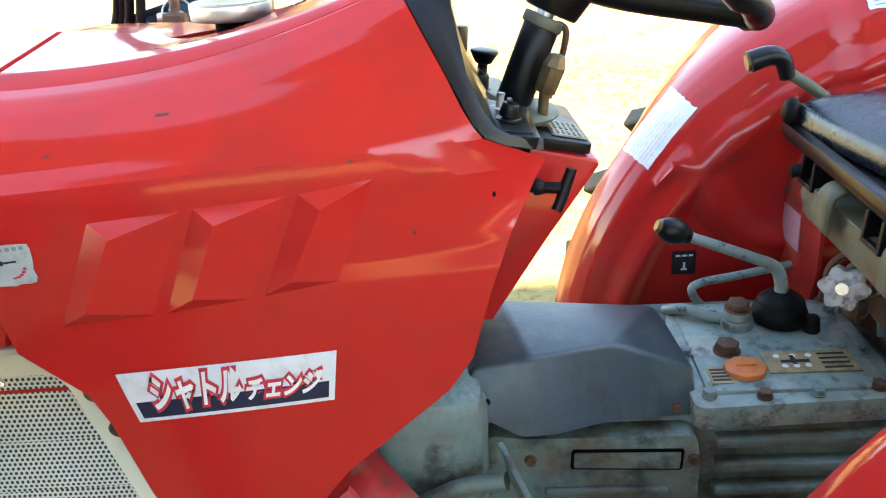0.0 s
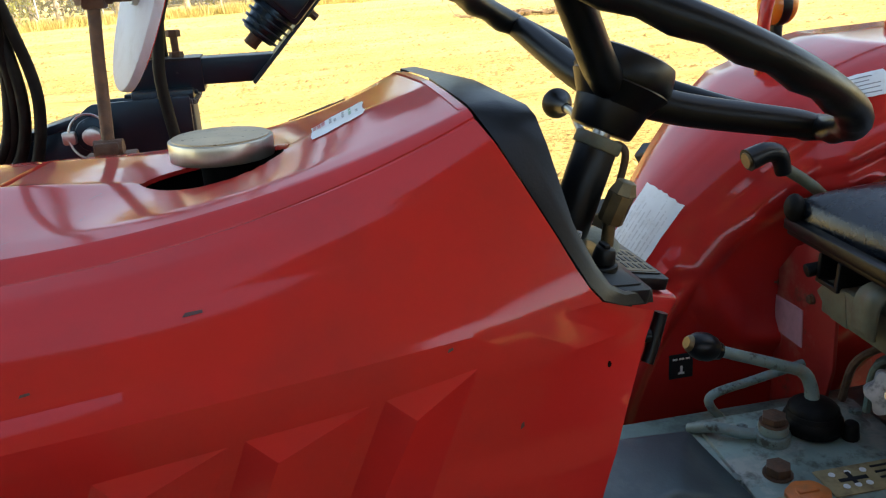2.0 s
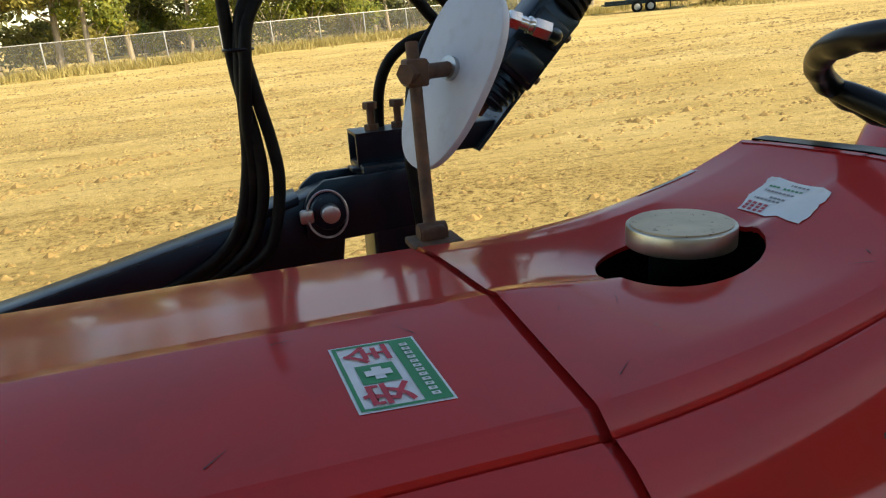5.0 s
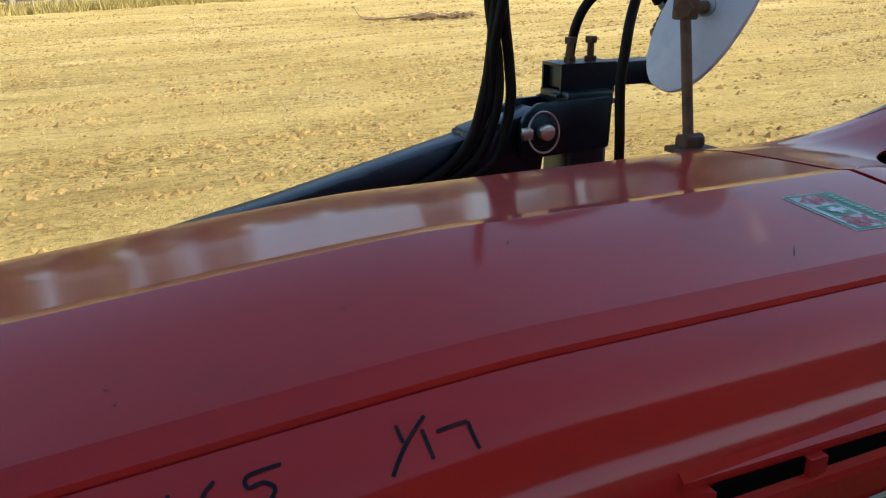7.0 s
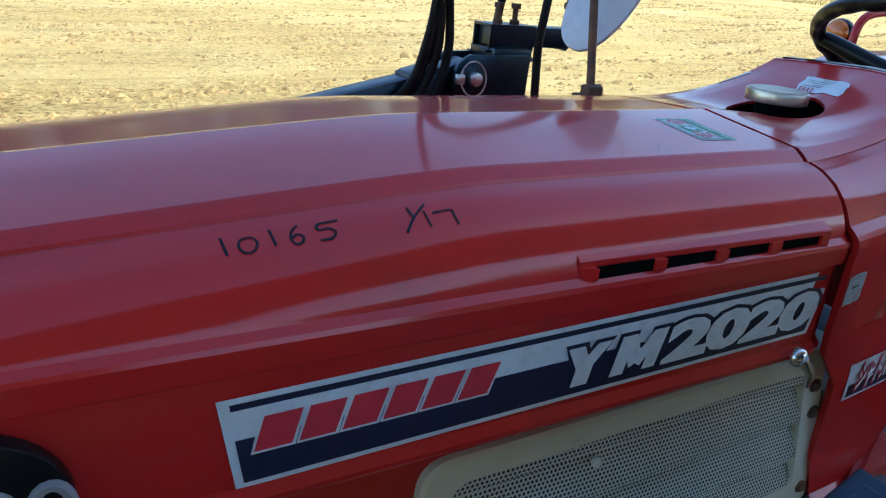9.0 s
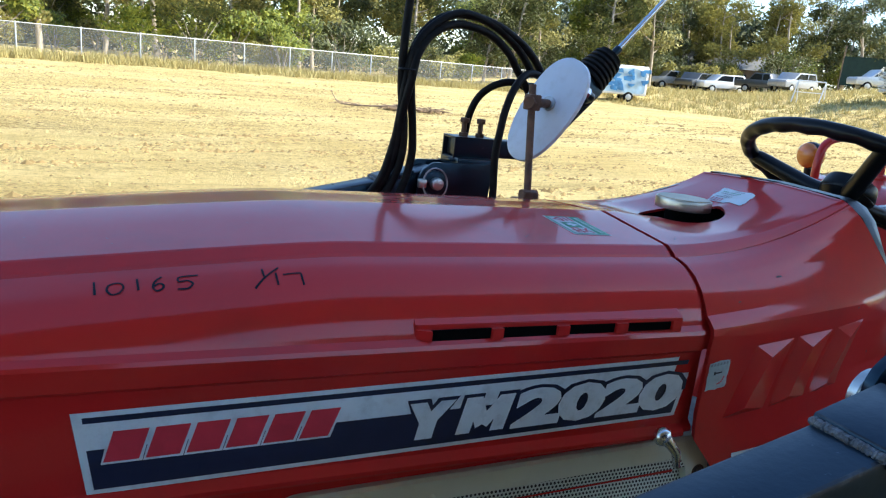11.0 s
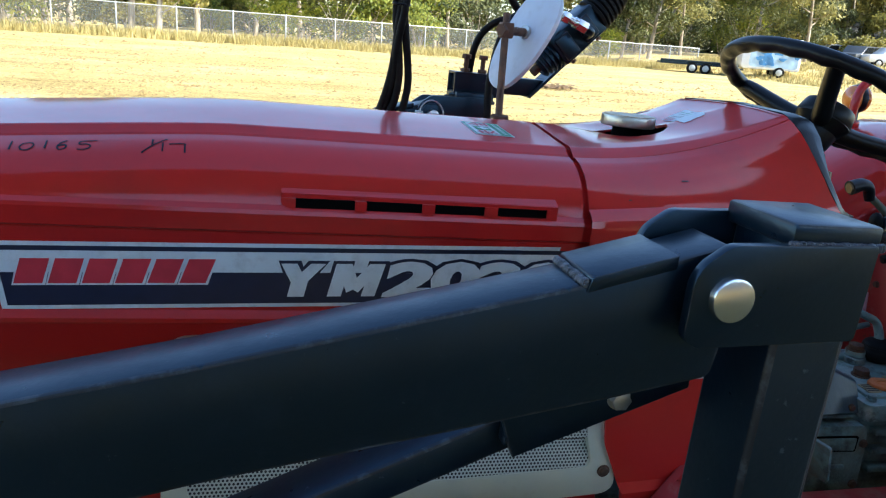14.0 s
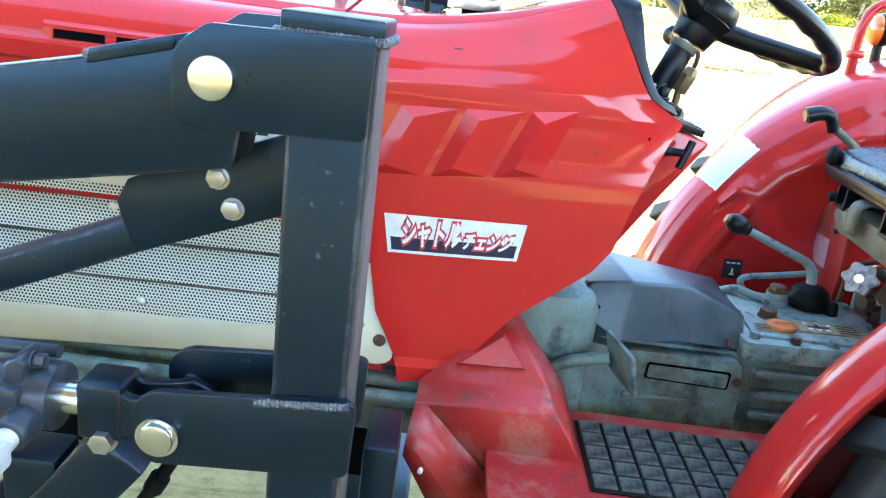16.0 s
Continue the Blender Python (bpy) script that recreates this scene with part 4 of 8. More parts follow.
for body, v0, v1 in (("\u5168", 0.68, 0.94), ("\u5b89", 0.07, 0.34)):
    s = frac(gs, 0.12, v0, 0.62, v1)
    printed("sticker_lettering", body, 0.03, hood_tree, [s[1], s[2], s[3], s[0]], DN, RED_DECAL, hood, 0.0013, 0, 0.0006)

# white label and far label on the cowl, torn
ws = [(-0.086, -0.012, 1.3), (-0.037, 0.004, 1.3), (-0.028, 0.087, 1.3), (-0.082, 0.068, 1.3)]
bm = bmesh.new()
stuck(bm, cowl_tree, ws, DN, 0.0008, 10, 6, 0, 0.12)
warning = part("warning_label", bm, WHITE_STICKER, cowl_ob, "torn white warning label")
for i in range(4):                  # red signs, then rows of small grey and green print across the label
    for k in range(3):
        bm = bmesh.new()
        u0 = 0.08 + k * 0.075
        stuck(bm, cowl_tree, frac(ws, u0, 0.60 + 0.085 * i, u0 + 0.055, 0.655 + 0.085 * i), DN, 0.0014, 1, 2)
        part("print_bar", bm, RED_DECAL, cowl_ob)
for u0, v0, v1, mt in ((0.36, 0.50, 0.88, GREY_INK), (0.44, 0.46, 0.70, GREY_INK), (0.58, 0.40, 0.84, GREY_INK), (0.70, 0.34, 0.62, GREEN_DECAL), (0.70, 0.68, 0.84, GREEN_DECAL), (0.82, 0.30, 0.56, GREY_INK)):
    v = v0
    while v < v1:
        bm = bmesh.new()
        stuck(bm, cowl_tree, frac(ws, u0, v, u0 + 0.045, min(v1, v + 0.045)), DN, 0.0014, 1, 1)
        part("print_bar", bm, mt, cowl_ob)
        v += 0.06
fs = [(-0.096, 0.192, 1.3), (-0.036, 0.180, 1.3), (-0.036, 0.197, 1.3), (-0.096, 0.210, 1.3)]
bm = bmesh.new()
stuck(bm, cowl_tree, fs, DN, 0.0008, 8, 3, 0)
stuck(bm, cowl_tree, frac(fs, 0.3, 0.3, 0.8, 0.7), DN, 0.0014, 4, 1, 1)
part("narrow_label", bm, [WHITE_STICKER, GREEN_DECAL], cowl_ob, "narrow white and green label")

# cowl side decal with katakana lettering
dc = [(-0.233, -0.3, 0.865), (-0.054, -0.3, 0.869), (-0.047, -0.3, 0.923), (-0.243, -0.3, 0.921)]
bm = bmesh.new()
stuck(bm, cowl_tree, dc, D_IN, 0.0010, 16, 4, 0)
part("cowl_decal", bm, SILVER_DECAL, cowl_ob, "silver and navy decal with red-edged lettering")
bm = bmesh.new()
stuck(bm, cowl_tree, frac(dc, 0.03, 0.08, 0.97, 0.42), D_IN, 0.0016, 16, 2, 0)
part("navy_band", bm, NAVY_DECAL, cowl_ob)
KANA = "\u30b7\u30e3\u30c8\u30eb\u30c1\u30a7\u30f3\u30b8"
for lift, mt, bold in ((0.0022, RED_DECAL, 0.0062), (0.0030, WHITE_STICKER, 0.0016)):
    printed("kana_lettering", KANA[:4], 0.05, cowl_tree, frac(dc, 0.12, 0.23, 0.54, 0.88), D_IN, mt, cowl_ob, lift, 0.3, bold)
    printed("kana_lettering", KANA[4:], 0.04, cowl_tree, frac(dc, 0.57, 0.26, 0.93, 0.66), D_IN, mt, cowl_ob, lift, 0.3, bold)
# small torn tag by the seam, and a screw hole
bm = bmesh.new()
tg = [(-0.320, -0.3, 1.015), (-0.283, -0.3, 1.017), (-0.282, -0.3, 1.055), (-0.321, -0.3, 1.053)]
stuck(bm, cowl_tree, tg, D_IN, 0.0010, 6, 6, 0, 0.10)
stuck(bm, cowl_tree, frac(tg, 0.30, 0.56, 0.66, 0.61), D_IN, 0.0016, 3, 1, 1)
stuck(bm, cowl_tree, frac(tg, 0.28, 0.53, 0.38, 0.64), D_IN, 0.0016, 2, 1, 1)
for k in range(6):
    stuck(bm, cowl_tree, frac(tg, 0.08 + k * 0.14, 0.84, 0.17 + k * 0.14, 0.93), D_IN, 0.0016, 2, 1, 2)
for k in range(5):
    stuck(bm, cowl_tree, frac(tg, 0.50 + 0.26 * math.sin(k * 0.32), 0.18 + 0.26 * (1 - math.cos(k * 0.32)), 0.58 + 0.26 * math.sin(k * 0.32), 0.22 + 0.26 * (1 - math.cos(k * 0.32 + 0.1))), D_IN, 0.0016, 2, 1, 3)
part("torn_tag", bm, [TAG_GREY, INK, GREY_INK, RED_DECAL], cowl_ob, "small torn grey tag")
for p in ((0.102, -0.3, 1.056),):
    bm = bmesh.new()
    c = cast(cowl_tree, Vector(p), Vector((0, 1, 0)), 0.0)
    ellipsoid(bm, c, (0.0022, 0.0006, 0.0028), None, 10, 6)
    part("paint_chip", bm, VOID, cowl_ob)

# fine scratches and small chips in the paint
random.seed(31)
for k in range(40):
    top_side = k % 3 != 0
    tree, holder = (hood_tree, hood) if k % 2 else (cowl_tree, cowl_ob)
    x = random.uniform(-1.05, -0.36) if k % 2 else random.uniform(-0.30, -0.04)
    y = random.uniform(-0.11, 0.0) if top_side else random.uniform(0.05, 0.15)
    if not k % 2 and (x + 0.162) ** 2 + (y - 0.032) ** 2 < 0.0072:
        continue
    a = random.uniform(0, 3.14)
    ln, wd = random.choice((0.0012, 0.0018, 0.003, 0.008)), random.uniform(0.0002, 0.0005)
    d, n = Vector((math.cos(a), math.sin(a), 0)) * ln, Vector((-math.sin(a), math.cos(a), 0)) * wd
    c = Vector((x, y, 1.4))
    bm = bmesh.new()
    stuck(bm, tree, [c - d - n, c + d - n * 0.3, c + d + n * 0.3, c - d + n], DN, 0.0006, 4, 1)
    part("scratch", bm, SCRATCH, holder)
for x, z, w, h in ((-0.172, 1.142, 0.006, 0.0012), (-0.262, 1.118, 0.003, 0.001), (-0.02, 1.10, 0.002, 0.0015), (0.03, 1.03, 0.0015, 0.003)):
    bm = bmesh.new()
    stuck(bm, cowl_tree, [(x - w, -0.4, z - h), (x + w, -0.4, z - h * 0.2), (x + w * 0.9, -0.4, z + h), (x - w * 0.7, -0.4, z + h * 0.6)], D_IN, 0.0006, 3, 2)
    part("paint_chip", bm, SCRATCH, cowl_ob)

# ---------------- dash, column and wheel ----------------
TRIM_O = [(0.023, 0.176, 1.231), (0.022, 0.172, 1.2355), (0.022, 0.03, 1.242), (0.022, -0.09, 1.238), (0.024, -0.104, 1.2335), (0.034, -0.126, 1.215), (0.0631, -0.153, 1.1605), (0.0843, -0.17, 1.1209), (0.0948, -0.17, 1.1088), (0.114, -0.163, 1.099), (0.15, -0.139, 1.086)]
TRIM_M = [(0.053, 0.18, 1.224), (0.053, 0.172, 1.2315), (0.061, 0.03, 1.238), (0.067, -0.09, 1.2335), (0.069, -0.104, 1.2275), (0.071, -0.123, 1.209), (0.0813, -0.146, 1.1583), (0.0941, -0.158, 1.1297), (0.104, -0.16, 1.1154), (0.1171, -0.156, 1.1066), (0.15, -0.134, 1.096)]
TRIM_I = [(0.053, 0.15, 1.209), (0.053, 0.15, 1.214), (0.061, 0.03, 1.217), (0.063, -0.07, 1.213), (0.067, -0.082, 1.208), (0.0757, -0.1, 1.1935), (0.0895, -0.122, 1.1495), (0.1034, -0.134, 1.1198), (0.1087, -0.15, 1.1099), (0.1206, -0.148, 1.1033), (0.15, -0.128, 1.094)]
TRIM_B = [(p[0] - 0.02, p[1], p[2] - 0.012) for p in TRIM_I]
bm = bmesh.new()
loops = []
for line in (TRIM_O, [(a[0] * .5 + b[0] * .5, a[1] * .5 + b[1] * .5 - 0.0005, a[2] * .5 + b[2] * .5 + 0.003) for a, b in zip(TRIM_O, TRIM_M)], TRIM_M, TRIM_I, TRIM_B):
    loops.append([bm.verts.new(p) for p in line])
skin(bm, loops, False)
part("dash_trim", bm, PLASTIC, tractor, "black plastic dash surround", 30)
# instrument face and platforms
def tilted(z, deg, x0=0.13):
    return Matrix.Translation((x0, 0, z)) @ Matrix.Rotation(radians(deg), 4, "Y") @ Matrix.Translation((-x0, 0, 0))


bm = bmesh.new()
plate(bm, [(0.045, 1.20), (0.055, 1.205), (0.115, 1.095), (0.14, 1.088), (0.14, 1.075), (0.10, 1.082)], 1, -0.125, 0.15)
plate(bm, [(0.092, -0.163), (0.147, -0.1445), (0.149, -0.030), (0.092, -0.030)], 2, -0.012, 0.0, 0.003, 0.006, tilted(1.1030, 13))
plate(bm, [(0.097, -0.153), (0.142, -0.137), (0.144, -0.040), (0.097, -0.040)], 2, 0.0, 0.0015, 0.0005, 0.005, tilted(1.1030, 13))
part("dash_shelf", bm, PLASTIC, tractor, "black plastic dash shelf")
bm = bmesh.new()
plate(bm, [(0.125, -0.062), (0.2165, -0.0545), (0.2165, 0.105), (0.125, 0.115)], 2, -0.011, 0.0, 0.003, 0.006, tilted(1.0800, 12))
rear_shelf = part("dash_rear_shelf", bm, PLASTIC, tractor)
T = tilted(1.0802, 12)
bm = bmesh.new()
plate(bm, [(0.174, -0.047), (0.213, -0.044), (0.213, 0.022), (0.174, 0.022)], 2, 0, 0.0012, 0, 0.004, T)
part("label_edge", bm, PLASTIC, rear_shelf)
bm = bmesh.new()
plate(bm, [(0.1765, -0.0435), (0.2105, -0.041), (0.2105, 0.018), (0.1765, 0.018)], 2, 0.0012, 0.0016, 0, 0.004, T)
part("dash_label", bm, BRASS, rear_shelf, "small worn metal label")
bm = bmesh.new()
for i in range(5):
    for j in range(3):
        x0, y0 = 0.181 + i * 0.006, -0.036 + j * 0.018
        plate(bm, [(x0, y0), (x0 + 0.0026, y0), (x0 + 0.0026, y0 + 0.008 + 0.004 * ((i + j) % 2)), (x0, y0 + 0.012)], 2, 0.0017, 0.0022, 0, 0, T)
part("label_print", bm, INK, rear_shelf)
# red panel under the rear shelf
bm = bmesh.new()
plate(bm, [(0.06, 1.078), (0.130, 1.068), (0.220, 1.0465), (0.2225, 1.0405), (0.193, 0.995), (0.171, 0.961), (0.11, 0.86), (0.04, 0.86)], 1, -0.057, 0.105, 0.004)
part("cowl_rear_panel", bm, RED, tractor, "red panel under the dash")
bm = bmesh.new()
cyl(bm, (0.12, -0.075, 1.030), (0.176, -0.093, 1.031), 0.006, seg=14)
cyl(bm, (0.150, -0.085, 1.0305), (0.160, -0.088, 1.0307), 0.009, 0.007, seg=14, bevel=0.002)
tube(bm, spline([(0.186, -0.090, 1.050), (0.184, -0.091, 1.043), (0.180, -0.093, 1.032), (0.175, -0.096, 1.018), (0.171, -0.098, 1.009)], 4), 0.0056, 10, taper=lambda t: 1.1 - 0.4 * abs(t - 0.5) + 0.5 * abs(t - 0.5) ** 2)
part("pull_knob", bm, PLASTIC, tractor, "black T-shaped pull knob")
bm = bmesh.new()
plate(bm, [(0.02, 1.07), (0.14, 1.07), (0.12, 1.0), (0.02, 0.9)], 1, -0.13, -0.062, 0.004)
part("cowl_inner", bm, RED_WORN, tractor)
# switches on the shelf
for name, p, r, h in (("key_switch", (0.121, -0.110, 1.1055), 0.0095, 0.012), ("light_switch", (0.107, 0.070, 1.090), 0.011, 0.016)):
    bm = bmesh.new()
    cyl(bm, p, Vector(p) + Vector((0, 0, h * 0.4)), r * 1.3, seg=20, bevel=0.001)
    cyl(bm, Vector(p) + Vector((0, 0, h * 0.4)), Vector(p) + Vector((0.003, 0, h * 1.5)), r, r * 0.85, seg=18, bevel=0.002)
    box(bm, Vector(p) + Vector((-0.001, -0.006, h * 1.5)), Vector(p) + Vector((0.004, 0.006, h * 1.8)), 0.001)
    part(name, bm, PLASTIC, tractor)
bm = bmesh.new()
cyl(bm, (0.116, -0.068, 1.106), (0.119, -0.068, 1.123), 0.0035, seg=10)
ellipsoid(bm, (0.112, -0.066, 1.107), (0.012, 0.010, 0.003))
part("toggle_switch", bm, GALV, tractor)
bm = bmesh.new()
cyl(bm, (0.110, 0.085, 1.090), (0.113, 0.085, 1.128), 0.006, seg=12)
cyl(bm, (0.113, 0.085, 1.122), (0.115, 0.085, 1.138), 0.011, 0.017, seg=20, bevel=0.003)
part("push_knob", bm, PLASTIC, tractor)
bm = bmesh.new()
cyl(bm, (0.088, 0.12, 1.09), (0.089, 0.12, 1.130), 0.0035, seg=10)
cyl(bm, (0.089, 0.12, 1.128), (0.091, 0.12, 1.160), 0.008, seg=14, bevel=0.002)
part("hand_throttle_tip", bm, BRASS, tractor)
bm = bmesh.new()
ellipsoid(bm, (0.148, 0.01, 1.083), (0.042, 0.050, 0.011))
cyl(bm, (0.13, 0.018, 1.078), (0.137, 0.019, 1.094), 0.036, 0.027, seg=24)
part("column_base", bm, OLIVE_STEEL, tractor)
AX = Vector((0.43, 0.05, 0.90)).normalized()
COLB, COLT = Vector((0.133, 0.004, 1.080)), Vector((0.1735, 0.010, 1.184))
bm = bmesh.new()
cyl(bm, COLB, COLT - AX * 0.01, 0.0195, seg=28, bevel=0.002)
part("steering_column", bm, PLASTIC, tractor, "black steering column tube")
bm = bmesh.new()
cyl(bm, COLT - AX * 0.014, COLT - AX * 0.002, 0.0220, seg=28, bevel=0.002)
part("column_collar", bm, OLIVE_STEEL, tractor, "dull metal collar")
bm = bmesh.new()
cyl(bm, COLT - AX * 0.004, COLT + AX * 0.055, 0.0085, seg=18)
part("column_shaft", bm, ZINC, tractor)
# lever at the near side of the column with a brass body
bm = bmesh.new()
tube(bm, spline([COLT + Vector((0.004, -0.012, -0.008)), (0.188, 0.002, 1.1735), (0.1925, -0.001, 1.166), (0.189, 0.0, 1.143), (0.179, 0.0, 1.117), (0.1745, 0.0, 1.109), (0.177, -0.004, 1.099)], 6), 0.0036, 8)
part("throttle_rod", bm, RUSTY, tractor)
bm = bmesh.new()
cyl(bm, (0.166, -0.022, 1.076), (0.168, -0.025, 1.116), 0.0058, seg=12)
cyl(bm, (0.1675, -0.025, 1.112), (0.1765, -0.029, 1.139), 0.0115, 0.0120, seg=8, bevel=0.0015)
cyl(bm, (0.1765, -0.029, 1.138), (0.180, -0.0305, 1.1495), 0.0126, 0.0090, seg=7, bevel=0.0015)
part("throttle_knob", bm, BRASS, tractor, "worn brass-coloured hexagonal knob")
bm = bmesh.new()
tube(bm, [COLT - AX * 0.022, (0.178, 0.085, 1.1905), (0.184, 0.118, 1.1900)], 0.0042, 10)
stalk = part("horn_stalk", bm, ZINC, tractor)
bm = bmesh.new()
flare = spline([(0.0, 0.0052, 0), (0.010, 0.0058, 0), (0.022, 0.0085, 0), (0.034, 0.0145, 0), (0.041, 0.0165, 0), (0.044, 0.0150, 0), (0.0455, 0.0105, 0), (0.0462, 0.0004, 0)], 4)
fa, fb = Vector((0.183, 0.114, 1.1902)), Vector((0.191, 0.172, 1.1885))
fm = axes_to((fb - fa).normalized())
skin(bm, [[bm.verts.new(fa + fm @ Vector((max(p.y, 0.0003) * math.cos(k * math.pi / 12), max(p.y, 0.0003) * math.sin(k * math.pi / 12), p.x))) for k in range(24)] for p in flare], True)
part("stalk_knob", bm, PLASTIC, stalk, "black flared stalk knob", 60)
# wheel
WC, WR = Vector((0.213, 0.030, 1.253)), 0.190
ex = Vector((0, 1, 0)).cross(AX).normalized()
ey = AX.cross(ex)
bm = bmesh.new()
seg = 96
pts = [WC + (ex * math.cos(2 * math.pi * i / seg) + ey * math.sin(2 * math.pi * i / seg)) * WR for i in range(seg)]
tube(bm, pts, 0.0135, 14, True)
for i, v in enumerate(bm.verts):       # finger grips on the underside of the rim
    ring = i // 14
    down = (v.co - pts[ring]).dot(AX)
    if down < 0:
        v.co += AX * 0.0035 * (0.5 + 0.5 * math.cos(ring * math.pi * 2 / 4)) * (-down / 0.0135)
wheel = part("steering_wheel", bm, PLASTIC, tractor, "black plastic steering wheel with finger grips")
for a in (-137, -14, 106):
    u = ex * math.cos(radians(a)) + ey * math.sin(radians(a))
    bm = bmesh.new()
    pts = spline([WC - AX * 0.038 + u * 0.02, WC - AX * 0.030 + u * 0.07, WC - AX * 0.006 + u * 0.16, WC + u * 0.186], 6)
    tube(bm, pts, 0.0135, 12, taper=lambda t: 1.25 - 0.35 * t)
    part("spoke", bm, PLASTIC, wheel)
bm = bmesh.new()
cyl(bm, WC - AX * 0.062, WC - AX * 0.030, 0.030, 0.046, seg=32, bevel=0.003)
cyl(bm, WC - AX * 0.034, WC - AX * 0.004, 0.047, 0.043, seg=32, bevel=0.006)
cyl(bm, WC - AX * 0.078, WC - AX * 0.03, 0.030, 0.038, seg=28, bevel=0.004)
part("hub", bm, PLASTIC, wheel)

# ---------------- tractor: transmission, floor, fenders, seat ----------------
bm = bmesh.new()
box(bm, (0.0, -0.105, 0.50), (0.95, 0.16, 0.745), 0.02)
gearbox = part("transmission_case", bm, GREEN_CAST, tractor, "grimy grey-green cast transmission case")
bm = bmesh.new()
box(bm, (-0.16, -0.13, 0.48), (0.10, 0.18, 0.80), 0.03)
part("clutch_housing", bm, GREEN_CAST, tractor, "grimy grey-green clutch housing")
for z in (0.715, 0.68, 0.645):
    bm = bmesh.new()
    box(bm, (0.345, -0.122, z - 0.006), (0.56, -0.10, z + 0.006), 0.003)
    part("cast_rib", bm, GREEN_CAST, gearbox)
# raised side plate with a slot-shaped nameplate and a pressed rib
bm = bmesh.new()
plate(bm, [(0.02, 0.612), (0.09, 0.742), (0.13, 0.735), (0.32, 0.735), (0.325, 0.70), (0.325, 0.612)], 1, -0.128, -0.10, 0.006, 0.012)
box(bm, (0.15, -0.134, 0.655), (0.29, -0.126, 0.664), 0.003)
part("side_plate", bm, GREEN_CAST, gearbox)
bm = bmesh.new()
plate(bm, [(0.180, 0.692), (0.305, 0.688), (0.307, 0.717), (0.182, 0.719)], 1, -0.1305, -0.1275, 0, 0.004)
part("nameplate_frame", bm, VOID, gearbox)
bm = bmesh.new()
plate(bm, [(0.184, 0.695), (0.302, 0.691), (0.303, 0.714), (0.185, 0.716)], 1, -0.1318, -0.130, 0, 0.003)
part("nameplate", bm, GREEN_CAST, gearbox)
for x, z in ((0.135, 0.705), (0.318, 0.702), (0.315, 0.625), (0.035, 0.625)):
    bolt(gearbox, (x, -0.127, z), (0, -1, 0), 0.0065, 0.006, RUSTY)
# slate plastic cover: a flat top with creased edges and a slanted front
bm = bmesh.new()
CV = {'BL': (0.1292, 0.0643, 0.8202), 'BR': (0.343, 0.093, 0.784), 'RB': (0.359, 0.078, 0.76), 'FR': (0.36, -0.03, 0.765), 'PK': (0.2566, -0.0266, 0.8035), 'FL': (0.1525, -0.0672, 0.8128), 'L': (0.086, -0.068, 0.806), 'L0': (0.06, -0.08, 0.763), 'L1': (0.1402, -0.0961, 0.7236), 'M1': (0.1819, -0.0922, 0.7225), 'M2': (0.2394, -0.0806, 0.727), 'L2': (0.362, -0.055, 0.714), 'R0': (0.365, 0.138, 0.709), 'B0': (0.1023, 0.0979, 0.7432), 'LB': (0.068, 0.05, 0.766)}
cv = {k: bm.verts.new(p) for k, p in CV.items()}
for f in ("BL FL PK BR", "PK FR RB BR", "BL LB L FL", "L L0 L1 FL", "FL L1 M1 M2 PK", "PK M2 L2 FR", "FR L2 R0 RB", "BR RB R0", "BL BR R0 B0", "BL B0 LB", "LB L0 L"):
    bm.faces.new([cv[k] for k in f.split()])
bmesh.ops.recalc_face_normals(bm, faces=bm.faces)
bmesh.ops.bevel(bm, geom=[e for e in bm.edges if len(e.link_faces) == 2], offset=0.006, segments=3, profile=0.5, affect="EDGES")
cover = part("transmission_cover", bm, SLATE, tractor, "dusty slate-coloured plastic cover", 50)
bolt(cover, (0.333, -0.056, 0.726), (0, -1, 0), 0.006, 0.006, RUSTY)
# uncut hole: a black stub paints the shade in it
for p in ((0.100, -0.089, 0.772),):
    bm = bmesh.new()
    cyl(bm, p, (p[0], p[1] - 0.003, p[2]), 0.0035, seg=10)
    part("screw_hole", bm, VOID, cover)
# top plate with its fittings
bm = bmesh.new()
plate(bm, [(0.318, -0.124), (0.535, -0.114), (0.548, -0.09), (0.545, 0.10), (0.33, 0.10), (0.316, 0.02)], 2, 0.738, 0.768, 0.007, 0.015)
box(bm, (0.335, -0.10, 0.764), (0.53, 0.08, 0.773), 0.004)
top_plate = part("gear_top_plate", bm, GREEN_TOP, tractor, "worn grey-green gear cover plate")
for x, y in ((0.337, -0.103), (0.395, -0.108), (0.451, -0.106), (0.518, -0.098), (0.381, 0.062), (0.328, -0.02), (0.530, -0.02), (0.525, 0.06)):
    bolt(top_plate, (x, y, 0.770), (0, 0, 1), 0.0075, 0.008, RUSTY if x in (0.395, 0.518) else LEVER_GREY)
bm = bmesh.new()
cyl(bm, (0.404, 0.035, 0.770), (0.404, 0.035, 0.785), 0.020, seg=24, bevel=0.002)
cyl(bm, (0.404, 0.035, 0.785), (0.404, 0.035, 0.797), 0.017, seg=24, bevel=0.002)
part("breather", bm, LEVER_GREY, top_plate)
bolt(top_plate, (0.404, 0.035, 0.796), (0, 0, 1), 0.014, 0.012, RUSTY, "rusty hexagon plug", "plug")
bolt(top_plate, (0.377, -0.022, 0.772), (0, 0, 1), 0.014, 0.014, RUSTY, "rusty hexagon plug", "plug")
bm = bmesh.new()
tube(bm, spline([(0.325, 0.085, 0.77), (0.345, 0.06, 0.785), (0.37, 0.045, 0.782), (0.395, 0.04, 0.780)], 6), 0.007, 10)
part("breather_pipe", bm, LEVER_GREY, top_plate)
bm = bmesh.new()
